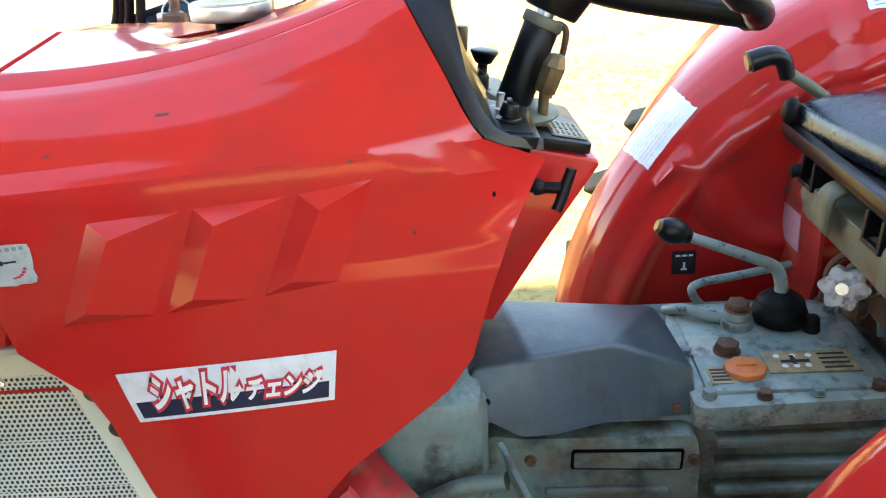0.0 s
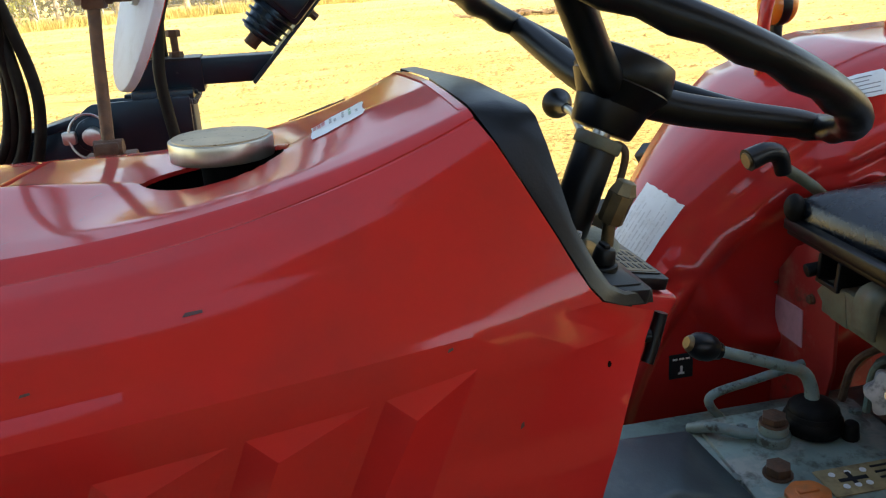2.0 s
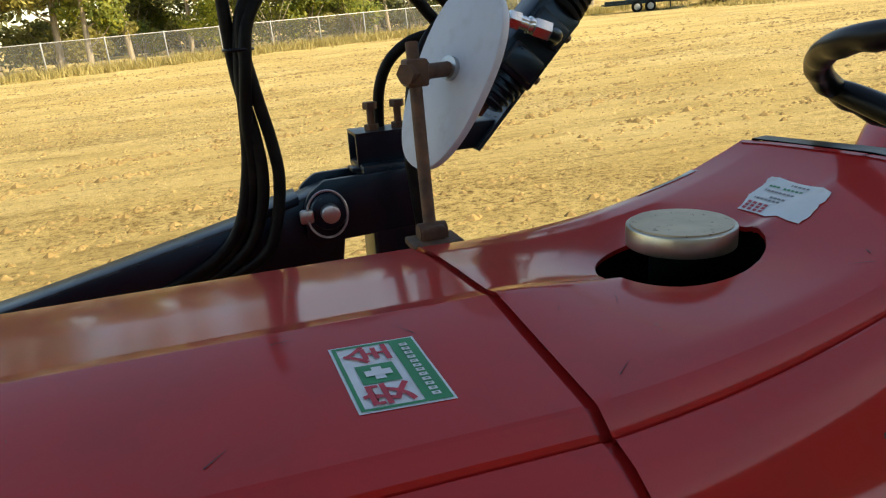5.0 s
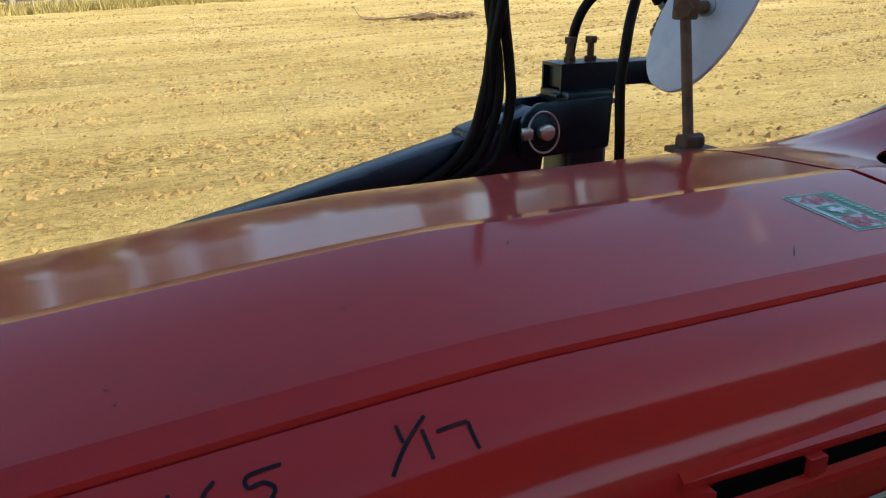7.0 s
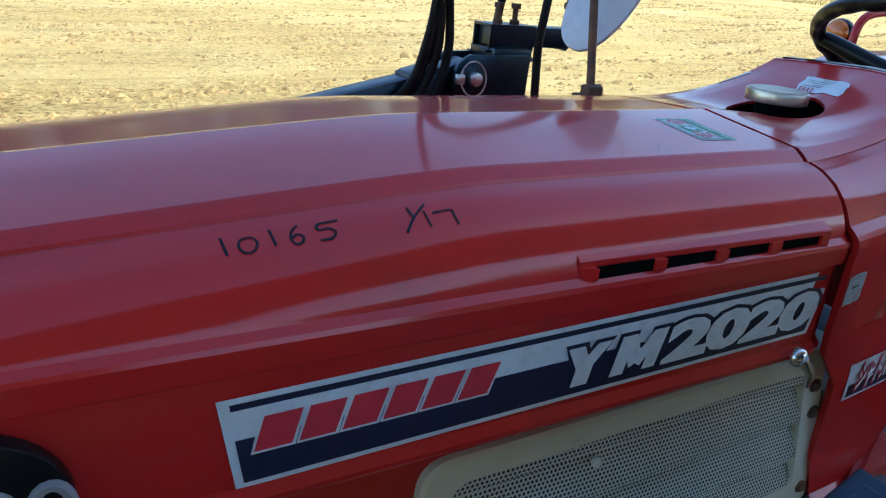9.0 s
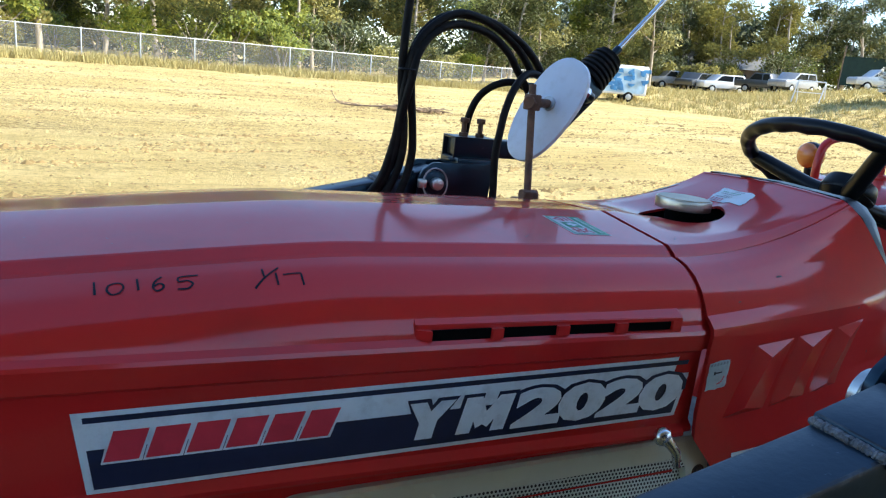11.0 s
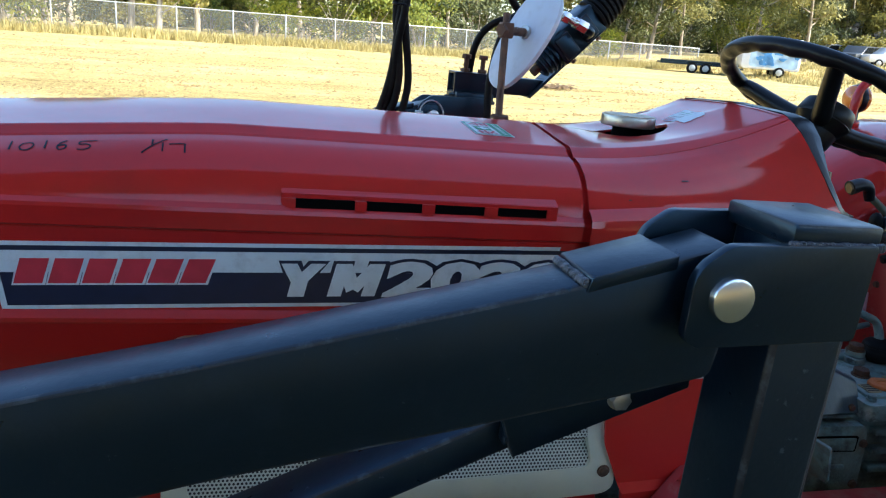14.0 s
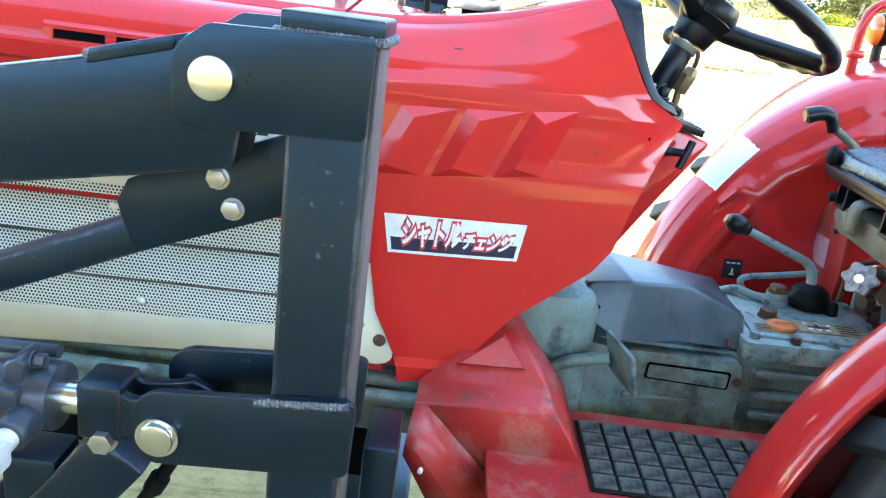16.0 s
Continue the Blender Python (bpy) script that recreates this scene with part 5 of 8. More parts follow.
loop = [(0.386 + 0.0235 * math.cos(a) * (1 + 0.035 * math.cos(7 * a)), -0.064 + 0.0205 * math.sin(a) * (1 + 0.035 * math.cos(7 * a))) for a in [i * math.pi / 18 for i in range(36)]]
plate(bm, loop, 2, 0.772, 0.780, 0.002)
cyl(bm, (0.386, -0.064, 0.779), (0.386, -0.064, 0.7815), 0.015, 0.013, seg=24, bevel=0.001)
box(bm, (0.375, -0.066, 0.780), (0.397, -0.062, 0.7835), 0.001)
part("oil_cap", bm, ORANGE_CAP, top_plate, "faded orange oil filler cap")
bm = bmesh.new()
box(bm, (0.412, -0.072, 0.7735), (0.512, -0.030, 0.7750))
box(bm, (0.344, -0.088, 0.7735), (0.368, -0.058, 0.7750))
part("shift_plate", bm, SHIFT_PLATE, top_plate, "worn yellowish gear shift plate")
bm = bmesh.new()
for i in range(3):
    cyl(bm, (0.432 + i * 0.013, -0.060, 0.775), (0.432 + i * 0.013, -0.060, 0.7756), 0.0036, seg=14)
    cyl(bm, (0.428 + i * 0.018, -0.040, 0.775), (0.428 + i * 0.018, -0.040, 0.7756), 0.0036, seg=14)
part("shift_marks", bm, WHITE_STICKER, top_plate)
for lo, hi in [((0.430, -0.053, 0.775), (0.462, -0.048, 0.7756)), ((0.442, -0.058, 0.7757), (0.447, -0.040, 0.7762))] + [((0.346, -0.084 + i * 0.0065, 0.775), (0.366, -0.081 + i * 0.0065, 0.7755)) for i in range(4)] \
        + [((0.474, -0.066 + i * 0.009, 0.775), (0.505, -0.063 + i * 0.009, 0.7755)) for i in range(4)]:
    bm = bmesh.new()
    box(bm, lo, hi)
    part("print_bar", bm, INK, top_plate)
# gear lever
bm = bmesh.new()
ellipsoid(bm, (0.458, 0.042, 0.786), (0.034, 0.034, 0.020))
cyl(bm, (0.458, 0.042, 0.772), (0.459, 0.044, 0.800), 0.033, 0.031, seg=28, bevel=0.006)
ellipsoid(bm, (0.459, 0.044, 0.800), (0.029, 0.029, 0.013))
cyl(bm, (0.488, 0.015, 0.772), (0.488, 0.015, 0.795), 0.010, 0.008, seg=14, bevel=0.003)
part("lever_boot", bm, RUBBER, tractor, "black rubber lever boot")
bm = bmesh.new()
tube(bm, spline([(0.458, 0.045, 0.80), (0.460, 0.053, 0.822), (0.452, 0.058, 0.842), (0.425, 0.058, 0.856), (0.34, 0.056, 0.893)], 6), 0.0075, 12, taper=lambda t: 1.15 - 0.25 * t)
lever = part("gear_lever", bm, LEVER_GREY, tractor, "grey-green gear lever")
bm = bmesh.new()
q = axes_to(Vector((-0.085, 0, 0.037)))
ellipsoid(bm, (0.325, 0.056, 0.900), (0.0165, 0.0165, 0.022), q, 20, 14)
cyl(bm, (0.345, 0.056, 0.8905), (0.333, 0.056, 0.896), 0.010, 0.013, seg=16)
part("knob", bm, PLASTIC, lever, "black knob with worn tip")
bm = bmesh.new()
cyl(bm, Vector((0.325, 0.056, 0.900)) + q @ Vector((0, 0, 0.018)), Vector((0.325, 0.056, 0.900)) + q @ Vector((0, 0, 0.0225)), 0.010, 0.007, seg=16)
part("knob_tip", bm, BRASS, lever)
bm = bmesh.new()
tube(bm, spline([(0.392, 0.118, 0.742), (0.370, 0.122, 0.772), (0.378, 0.125, 0.786), (0.43, 0.128, 0.794), (0.50, 0.130, 0.806)], 6), 0.0058, 12)
part("range_lever", bm, LEVER_GREY, tractor, "bent grey-green side lever")
# star-shaped valve knob with worn silver paint
bm = bmesh.new()
K = Vector((0.501, -0.022, 0.853))
kd = Vector((-0.55, -0.75, 0.25)).normalized()
kq = axes_to(kd)
loop = [(0.0235 * (1 + 0.13 * math.cos(6 * a)) * math.cos(a), 0.0235 * (1 + 0.13 * math.cos(6 * a)) * math.sin(a)) for a in [i * math.pi / 42 for i in range(84)]]
plate(bm, loop, 2, -0.010, 0.008, 0.003, 0, Matrix.Translation(K) @ kq.to_4x4())
cyl(bm, K - kd * 0.07, K, 0.010, seg=14)
star = part("valve_knob", bm, WORN_SILVER, tractor, "star-shaped valve knob with worn silver paint")
bm = bmesh.new()
cyl(bm, K + kd * 0.006, K + kd * 0.0095, 0.009, 0.007, seg=18)
part("knob_centre", bm, CHROME, star)
bm = bmesh.new()
box(bm, (0.57, -0.05, 0.70), (0.70, 0.08, 0.80), 0.012)
valve_block = part("hydraulic_valve", bm, RUSTY, tractor, "grimy hydraulic valve block")
for a, b, r in (((0.535, -0.045, 0.835), (0.62, 0.0, 0.83), 0.018), ((0.545, -0.085, 0.80), (0.62, -0.02, 0.80), 0.016), ((0.53, 0.02, 0.80), (0.60, 0.05, 0.80), 0.014)):
    bm = bmesh.new()
    cyl(bm, a, b, r, seg=18, bevel=0.003)
    cyl(bm, Vector(a).lerp(Vector(b), 0.2), Vector(a).lerp(Vector(b), 0.45), r * 1.3, seg=6)
    part("valve_port", bm, RUSTY, valve_block)
for i in range(4):
    bm = bmesh.new()
    tube(bm, spline([(0.525 + i * 0.012, 0.085 - i * 0.03, 0.775), (0.53 + i * 0.010, 0.07 - i * 0.02, 0.84), (0.58, 0.05 - i * 0.02, 0.87 - i * 0.02)], 6), 0.005, 8)
    part("hydraulic_pipe", bm, GREEN_CAST if i % 2 else RUSTY, valve_block)
bm = bmesh.new()
box(bm, (0.62, -0.11, 0.50), (0.98, 0.17, 0.78), 0.02)
part("rear_case", bm, GREEN_CAST, tractor)

# clutch pedal
bm = bmesh.new()
tube(bm, spline([(0.0, -0.14, 0.66), (0.06, -0.15, 0.700), (0.115, -0.165, 0.722)], 5), 0.010, 10)
pedal = part("pedal_arm", bm, GREEN_CAST, tractor)
bm = bmesh.new()
plate(bm, [(-0.034, -0.045), (0.034, -0.045), (0.034, 0.045), (-0.034, 0.045)], 2, -0.003, 0.003, 0.002, 0.006, Matrix.Translation((0.128, -0.183, 0.725)) @ pose(0, 0, 0, 8, 74, 22))
part("pedal_pad", bm, GREEN_CAST, tractor, "worn grey-green pedal plate")

# footboard, rubber mat and red guard
bm = bmesh.new()
box(bm, (-0.06, -0.44, 0.583), (0.62, -0.115, 0.598), 0.004)
box(bm, (-0.06, -0.445, 0.545), (0.62, -0.435, 0.602), 0.003)
footboard = part("footboard", bm, RED_WORN, tractor, "scuffed red steel footboard")
bm = bmesh.new()
box(bm, (0.083, -0.330, 0.5985), (0.50, -0.155, 0.602), 0.001)
mat_sheet = part("rubber_mat", bm, RUBBER, footboard, "dusty black rubber mat with square pads")
bm = bmesh.new()
box(bm, (0, 0, 0), (0.0325, 0.030, 0.005), 0.0015, 1)
pad_mesh = finish(bm, "mat_pad", MAT_RUBBER)
for i in range(11):
    for j in range(5):
        pad = new("mat_pad", pad_mesh)
        pad.parent = mat_sheet
        pad.location = (0.088 + i * 0.0372, -0.326 + j * 0.0345, 0.6015)
bm = bmesh.new()


A, A2, B, C = Vector((-0.045, -0.180, 0.770)), Vector((-0.031, -0.150, 0.769)), Vector((-0.166, -0.228, 0.681)), Vector((0.021, -0.222, 0.685))
CF, BF = Vector((0.031, -0.256, 0.668)), Vector((-0.169, -0.258, 0.658))
F1, F2, F3, F4, F5, F6 = [Vector(p) for p in ((0.061, -0.262, 0.626), (0.074, -0.264, 0.605), (0.071, -0.264, 0.578), (0.063, -0.266, 0.564), (-0.037, -0.268, 0.547), (-0.147, -0.262, 0.573))]
R1, R2, R3 = Vector((0.047, -0.185, 0.681)), Vector((0.067, -0.20, 0.627)), Vector((0.080, -0.21, 0.598))


def panels(bm, faces, bevel):
    """Folded sheet: faces share their corners, and every fold is rounded."""
    made = {}
    for f in faces:
        for p in f:
            if tuple(p) not in made:
                made[tuple(p)] = bm.verts.new(p)
        bm.faces.new([made[tuple(p)] for p in f])
    bmesh.ops.recalc_face_normals(bm, faces=bm.faces)
    bmesh.ops.bevel(bm, geom=[e for e in bm.edges if len(e.link_faces) == 2], offset=bevel, segments=2, profile=0.5, affect="EDGES")


panels(bm, [(A, B, C), (B, BF, CF, C), (BF, F6, F5, F4, F3, F2, F1, CF), (CF, F1, F2, R3, R2, R1, C), (A, C, R1, A2)], 0.003)
solid = part("foot_guard", bm, RED_WORN, tractor, "dented red steel foot guard with rubbed edges", 50)
s_mod = solid.modifiers.new("thickness", "SOLIDIFY")
s_mod.thickness = 0.003
bm = bmesh.new()
W1, W2, W3, W4, W5, W6, W7, W8, W9 = [Vector(p) for p in ((-0.168, -0.264, 0.660), (-0.151, -0.264, 0.660), (-0.041, -0.276, 0.554), (-0.032, -0.285, 0.510), (-0.090, -0.310, 0.519), (-0.157, -0.312, 0.610),
                                                         (-0.176, -0.305, 0.618), (-0.118, -0.310, 0.505), (-0.177, -0.308, 0.604))]
panels(bm, [(W1, W2, W3, W4, W5, W6, W7), (W7, W6, W5, W8, W9)], 0.003)
wing = part("guard_wing", bm, RED_WORN, tractor, "red folded wing of the guard", 50)
s_mod = wing.modifiers.new("thickness", "SOLIDIFY")
s_mod.thickness = 0.004
# the sheet is not pierced; a white stub stands for light through the hole
bm = bmesh.new()
cyl(bm, (-0.1495, -0.309, 0.586), (-0.1505, -0.316, 0.585), 0.0035, seg=10)
part("guard_hole", bm, WHITE_STICKER, wing)

bm = bmesh.new()
n_ = (B - A).cross(C - A).normalized()
if n_.y > 0:
    n_ = -n_
em = [A.lerp(B, 0.12).lerp(C, 0.10), A.lerp(B, 0.72).lerp(C, 0.08), A.lerp(B, 0.24).lerp(C, 0.66)]
vs = [bm.verts.new(p - n_ * 0.002) for p in em] + [bm.verts.new(p.lerp((em[0] + em[1] + em[2]) / 3, 0.15) + n_ * 0.006) for p in em]
bm.faces.new(vs[3:])
for i in range(3):
    bm.faces.new((vs[i], vs[(i + 1) % 3], vs[3 + (i + 1) % 3], vs[3 + i]))
part("guard_emboss", bm, RED_WORN, solid)

# fenders over the rear wheels
AXLE = Vector((0.88, 0, 0.50))


def fender_far_side():
    """Inner wall with pressed ribs, rounded shoulder and a wide flat top with a rolled lip."""
    bm = bmesh.new()
    c = Vector((0.82, 0, 0.55))
    curve = ((0.52, 0.0), (0.530, 0.0005), (0.545, 0.002), (0.567, 0.005), (0.587, 0.012), (0.605, 0.024), (0.620, 0.042), (0.630, 0.065), (0.635, 0.09))
    prof = [(0.22 + 0.010 * q, 0.0) for q in range(30)]
    for (r0, o0), (r1, o1) in zip(curve, curve[1:]):
        prof += [(r0 + (r1 - r0) * k / 3, o0 + (o1 - o0) * k / 3) for k in range(3)]
    prof += [(0.635, 0.09), (0.636, 0.15), (0.634, 0.24), (0.630, 0.33), (0.622, 0.348), (0.608, 0.352)]
    rows = []
    n = 240
    ribs = [[(0.30, 0.89), (0.363, 0.922), (0.402, 0.911), (0.443, 0.958), (0.512, 0.993), (0.60, 1.02), (0.72, 1.03)], [(0.402, 0.911), (0.418, 0.867), (0.469, 0.797), (0.518, 0.79), (0.62, 0.79)]]
    for i in range(n + 1):
        a = radians(196 - i * (196 - 20) / n)
        row = []
        wide = 0.05 + 0.95 * min(1.0, max(0.0, (145 - math.degrees(a)) / 35))     # the top widens from front to back
        for j, (r, o) in enumerate(prof):
            o = o if o < 0.09 else 0.09 + (o - 0.09) * wide
            x, z = c.x + r * math.cos(a), c.z + r * math.sin(a)
            top = min(1.0, max(0.0, (x - 0.560) / 0.03))
            if top > 0 and r > 0.5:           # the top runs level behind the first bend
                z = z * (1 - top) + top * min(z, 1.172 - 0.75 * max(0.0, 0.632 - r))
            rel = 0.0
            if r < 0.59:
                near = 9.0
                for line in ribs:
                    for (x0, z0), (x1, z1) in zip(line, line[1:]):
                        q = max(0.0, min(1.0, ((x - x0) * (x1 - x0) + (z - z0) * (z1 - z0)) / ((x1 - x0) ** 2 + (z1 - z0) ** 2)))
                        near = min(near, math.hypot(x - x0 - q * (x1 - x0), z - z0 - q * (z1 - z0)))
                band = max(0.0, 1 - abs(r - 0.548) / 0.030)
                k = max(band, max(0.0, 1 - near / 0.036))
                rel = 0.017 * k * k * (3 - 2 * k)
            row.append(bm.verts.new((x, 0.238 + (o - rel) - 0.030 * top * (1 if r > 0.5 else 0), z)))
        rows.append(row)
    skin(bm, rows, False)
    ob = part("rear_fender", bm, RED, tractor, "red rear mudguard with pressed ribs", 60)
    m = ob.modifiers.new("thickness", "SOLIDIFY")
    m.thickness = 0.003
    return ob


def fender_near_side():
    """Rounded arch band with a rolled edge; its inner wall is seen from the open outer side."""
    bm = bmesh.new()
    prof = ((0.20, -0.285), (0.45, -0.285), (0.575, -0.288), (0.600, -0.294), (0.612, -0.306), (0.617, -0.325), (0.618, -0.36), (0.616, -0.385), (0.608, -0.395), (0.596, -0.393))
    rows = []
    for i in range(49):
        a = radians(200 - i * 175 / 48)
        rows.append([bm.verts.new((AXLE.x + r * math.cos(a), y, AXLE.z + r * math.sin(a))) for r, y in prof])
    skin(bm, rows, False)
    for f in bm.faces:                # inner wall, in a darker red with brown patches
        if max(v.co.y for v in f.verts) > -0.2875 and min(v.co.y for v in f.verts) > -0.289:
            f.material_index = 1
    ob = part("rear_fender", bm, [RED, RED_UNDER], tractor, "red rear mudguard arching over the wheel", 60)
    m = ob.modifiers.new("thickness", "SOLIDIFY")
    m.thickness = 0.003
    return ob


fender_far, fender_near = fender_far_side(), fender_near_side()
far_tree = tree_of(fender_far)
# stickers on the far fender
fd = Vector((0.45, 0.75, -0.45))
fst = [(0.2842, 0.2929, 0.9383), (0.3096, 0.226, 0.9263), (0.381, 0.2368, 1.0117), (0.364, 0.3212, 1.0231)]
bm = bmesh.new()
stuck(bm, far_tree, fst, fd, 0.0015, 14, 6, 0, 0.05)
part("instruction_label", bm, WHITE_STICKER, fender_far, "white instruction label with worn edges")
for i in range(9):
    bm = bmesh.new()
    v0, end = 0.05, 0.62 + 0.33 * random.random()
    while v0 < end:
        v1 = min(end, v0 + random.uniform(0.05, 0.16))
        stuck(bm, far_tree, frac(fst, 0.10 + i * 0.092, v0, 0.128 + i * 0.092, v1), fd, 0.0024, 1, 5)
        v0 = v1 + 0.022
    part("print_line", bm, PALE_INK, fender_far)

bm = bmesh.new()
pl = [(0.366, 0.1, 0.742), (0.402, 0.1, 0.742), (0.402, 0.1, 0.782), (0.366, 0.1, 0.782)]
stuck(bm, far_tree, pl, D_IN, 0.0015, 3, 3, 0)
for f in ((0.14, 0.76, 0.34, 0.84), (0.40, 0.76, 0.62, 0.84), (0.68, 0.76, 0.86, 0.84), (0.46, 0.26, 0.56, 0.52), (0.38, 0.18, 0.64, 0.26)):
    stuck(bm, far_tree, frac(pl, *f), D_IN, 0.0024, 1, 1, 1)
part("lever_label", bm, [INK, WHITE_STICKER], fender_far, "small black lever label")
for x0, x1 in ((0.596, 0.658), (0.664, 0.750)):
    bm = bmesh.new()
    q4 = [(x0 + 0.004, 0.10, 1.215), (x1 + 0.004, 0.10, 1.215), (x1, 0.10, 1.262), (x0, 0.10, 1.262)]
    ld = (0, 0.8, -0.6)
    stuck(bm, far_tree, q4, ld, 0.0015, 8, 6, 0, 0.06)
    for i in range(5):
        stuck(bm, far_tree, frac(q4, 0.12, 0.14 + i * 0.16, 0.5 + 0.35 * random.random(), 0.18 + i * 0.16), ld, 0.0022, 3, 1, 1)
    part("fender_label", bm, [WHITE_STICKER, GREY_INK], fender_far, "worn white label")
# grab loop and amber beacon on the far fender
bm = bmesh.new()
tube(bm, spline([(0.575, 0.400, 1.13), (0.578, 0.402, 1.22), (0.60, 0.405, 1.262), (0.66, 0.41, 1.275), (0.76, 0.42, 1.272), (0.80, 0.425, 1.25), (0.81, 0.43, 1.13)], 6), 0.0095, 12)
cyl(bm, (0.577, 0.401, 1.165), (0.577, 0.401, 1.180), 0.017, seg=16, bevel=0.003)
cyl(bm, (0.81, 0.43, 1.165), (0.81, 0.43, 1.185), 0.017, seg=16, bevel=0.003)
part("grab_rail", bm, RED, tractor, "red tubular grab rail")
bm = bmesh.new()
cyl(bm, (0.6565, 0.503, 1.14), (0.6565, 0.503, 1.20), 0.010, seg=14)
cyl(bm, (0.648, 0.503, 1.2195), (0.665, 0.503, 1.2195), 0.033, seg=28, bevel=0.004)
beacon = part("indicator_lamp", bm, PLASTIC, tractor, "round amber indicator lamp")
for s in (-1, 1):
    bm = bmesh.new()
    ellipsoid(bm, (0.6565 + s * 0.010, 0.503, 1.2195), (0.018, 0.031, 0.031), None, 24, 14)
    part("lens", bm, AMBER, beacon, "amber ribbed lens")

# rear tyres
def tyre(y0, y1):
    hub, g = Vector((AXLE.x, 0, 0.552)), 1.09
    bm = bmesh.new()
    prof = [(0.28, y0 + 0.03), (0.33, y0 + 0.005), (0.40, y0), (0.455, y0 + 0.015), (0.468, y0 + 0.05), (0.472, (y0 + y1) / 2), (0.468, y1 - 0.05), (0.455, y1 - 0.015), (0.40, y1), (0.33, y1 - 0.005), (0.28, y1 - 0.03)]
    rows = []
    for i in range(64):
        a = 2 * math.pi * i / 64
        rows.append([bm.verts.new((hub.x + g * r * math.cos(a), y, hub.z + g * r * math.sin(a))) for r, y in prof])
    skin(bm, rows + [rows[0]], False)
    t = part("rear_tyre", bm, TYRE, tractor, "dusty black rear tyre with lugs")
    half = (y1 - y0) / 2
    lug = bmesh.new()
    box(lug, (0.46 * g, -half / 2 - 0.001, -0.020), (0.505 * g, half / 2 + 0.001, 0.020), 0.004, 1)
    lug_me = finish(lug, "lug", TYRE)
    for i in range(44):
        h = i % 2
        ob = new("lug", lug_me)
        ob.parent = t
        ob.matrix_basis = Matrix.Translation(hub + Vector((0, (y0 + y1) / 2 + (h - 0.5) * half, 0))) @ Matrix.Rotation(-math.pi * i / 22, 4, "Y") @ Matrix.Rotation(radians(28 if h else -28), 4, "X")
    bm = bmesh.new()
    cyl(bm, (AXLE.x, y0 + 0.06, hub.z), (AXLE.x, y1 - 0.06, hub.z), 0.31, seg=48, bevel=0.01)
    cyl(bm, (AXLE.x, y0 + 0.03, hub.z), (AXLE.x, y1 - 0.03, hub.z), 0.10, seg=24, bevel=0.01)
    part("rim", bm, RED_WORN, t, "red wheel rim")


tyre(-0.60, -0.325)
tyre(0.42, 0.67)

# seat on its bracket
bm = bmesh.new()
NX, NY = 84, 30
rows = []
for i in range(NX + 1):
    u = i / NX
    row = []
    for j in range(NY + 1):
        v = j / NY * 2 - 1
        x = 0.492 + u * 0.46
        y = -0.005 + v * 0.165
        z = 1.052 + 0.020 * abs(v) ** 3 * (0.3 + 0.7 * u) - 0.012 * (1 - u) + 0.16 * max(0, u - 0.55) ** 1.6
        z -= 0.0075 * max(0.0, math.cos(u * 62 - 1.2)) ** 2 * max(0.0, 1 - abs(v * 1.15) ** 4) * (1 if 0.25 < u < 0.80 else 0)
        e = max(abs(v) ** 6, (1 - u) ** 14)
        z -= 0.026 * e
        x += (0.16 - y) * 0.16 * (1 - u) + 0.03 * max(0, -v - 0.75) / 0.25 * (1 - u)
        row.append(bm.verts.new((x, y, z)))
    rows.append(row)
skin(bm, rows, False)
edge = [rows[0][j] for j in range(NY + 1)] + [rows[i][NY] for i in range(1, NX + 1)] + [rows[NX][j] for j in range(NY - 1, -1, -1)] + [rows[i][0] for i in range(NX - 1, 0, -1)]
low = [bm.verts.new((v.co.x, v.co.y, v.co.z - 0.026)) for v in edge]
skin(bm, [edge, low], True)
seat = part("seat_cushion", bm, VINYL, tractor, "black vinyl seat with pressed ribs", 60)
bm = bmesh.new()
T = Matrix.Translation((0.485, 0, 0.985)) @ Matrix.Rotation(radians(3), 4, "Y")
box(bm, (0, -0.175, -0.010), (0.47, 0.165, 0.0), 0.003, 2, T)
box(bm, (-0.004, -0.178, -0.003), (0.012, 0.168, 0.012), 0.003, 2, T)
for y in (-0.095, 0.078):
    box(bm, (0.0, y - 0.02, -0.042), (0.45, y - 0.014, -0.010), 0.001, 1, T)
    box(bm, (0.0, y + 0.014, -0.042), (0.45, y + 0.02, -0.010), 0.001, 1, T)
    box(bm, (0.0, y - 0.02, -0.046), (0.45, y + 0.02, -0.040), 0.001, 1, T)
part("seat_pan", bm, PLASTIC, seat, "black seat pan on channel rails")
bm = bmesh.new()
box(bm, (0.488, -0.22, 0.902), (0.506, 0.090, 0.944), 0.003)
box(bm, (0.488, -0.22, 0.938), (0.540, 0.085, 0.945), 0.002)
plate(bm, [(0.10, 0.925), (0.085, 0.944), (0.05, 0.944), (0.04, 0.902), (0.07, 0.902)], 0, 0.487, 0.507, 0.002)
seat_beam = part("seat_bracket", bm, OLIVE_STEEL, tractor, "olive steel seat bracket")
for y0 in (0.018, -0.138):
    bm = bmesh.new()
    tube_line = spline([(0.474, 0, 0.918), (0.474, 0, 0.945), (0.478, 0, 0.962), (0.492, 0, 0.970), (0.515, 0, 0.968)], 5)
    rows = [[bm.verts.new((p.x, y0 - w, p.z)) for w in (0.0, 0.036)] for p in tube_line]
    skin(bm, rows, False)
    tab = part("bent_tab", bm, OLIVE_STEEL, seat_beam)
    m = tab.modifiers.new("thickness", "SOLIDIFY")
    m.thickness = 0.004
bm = bmesh.new()
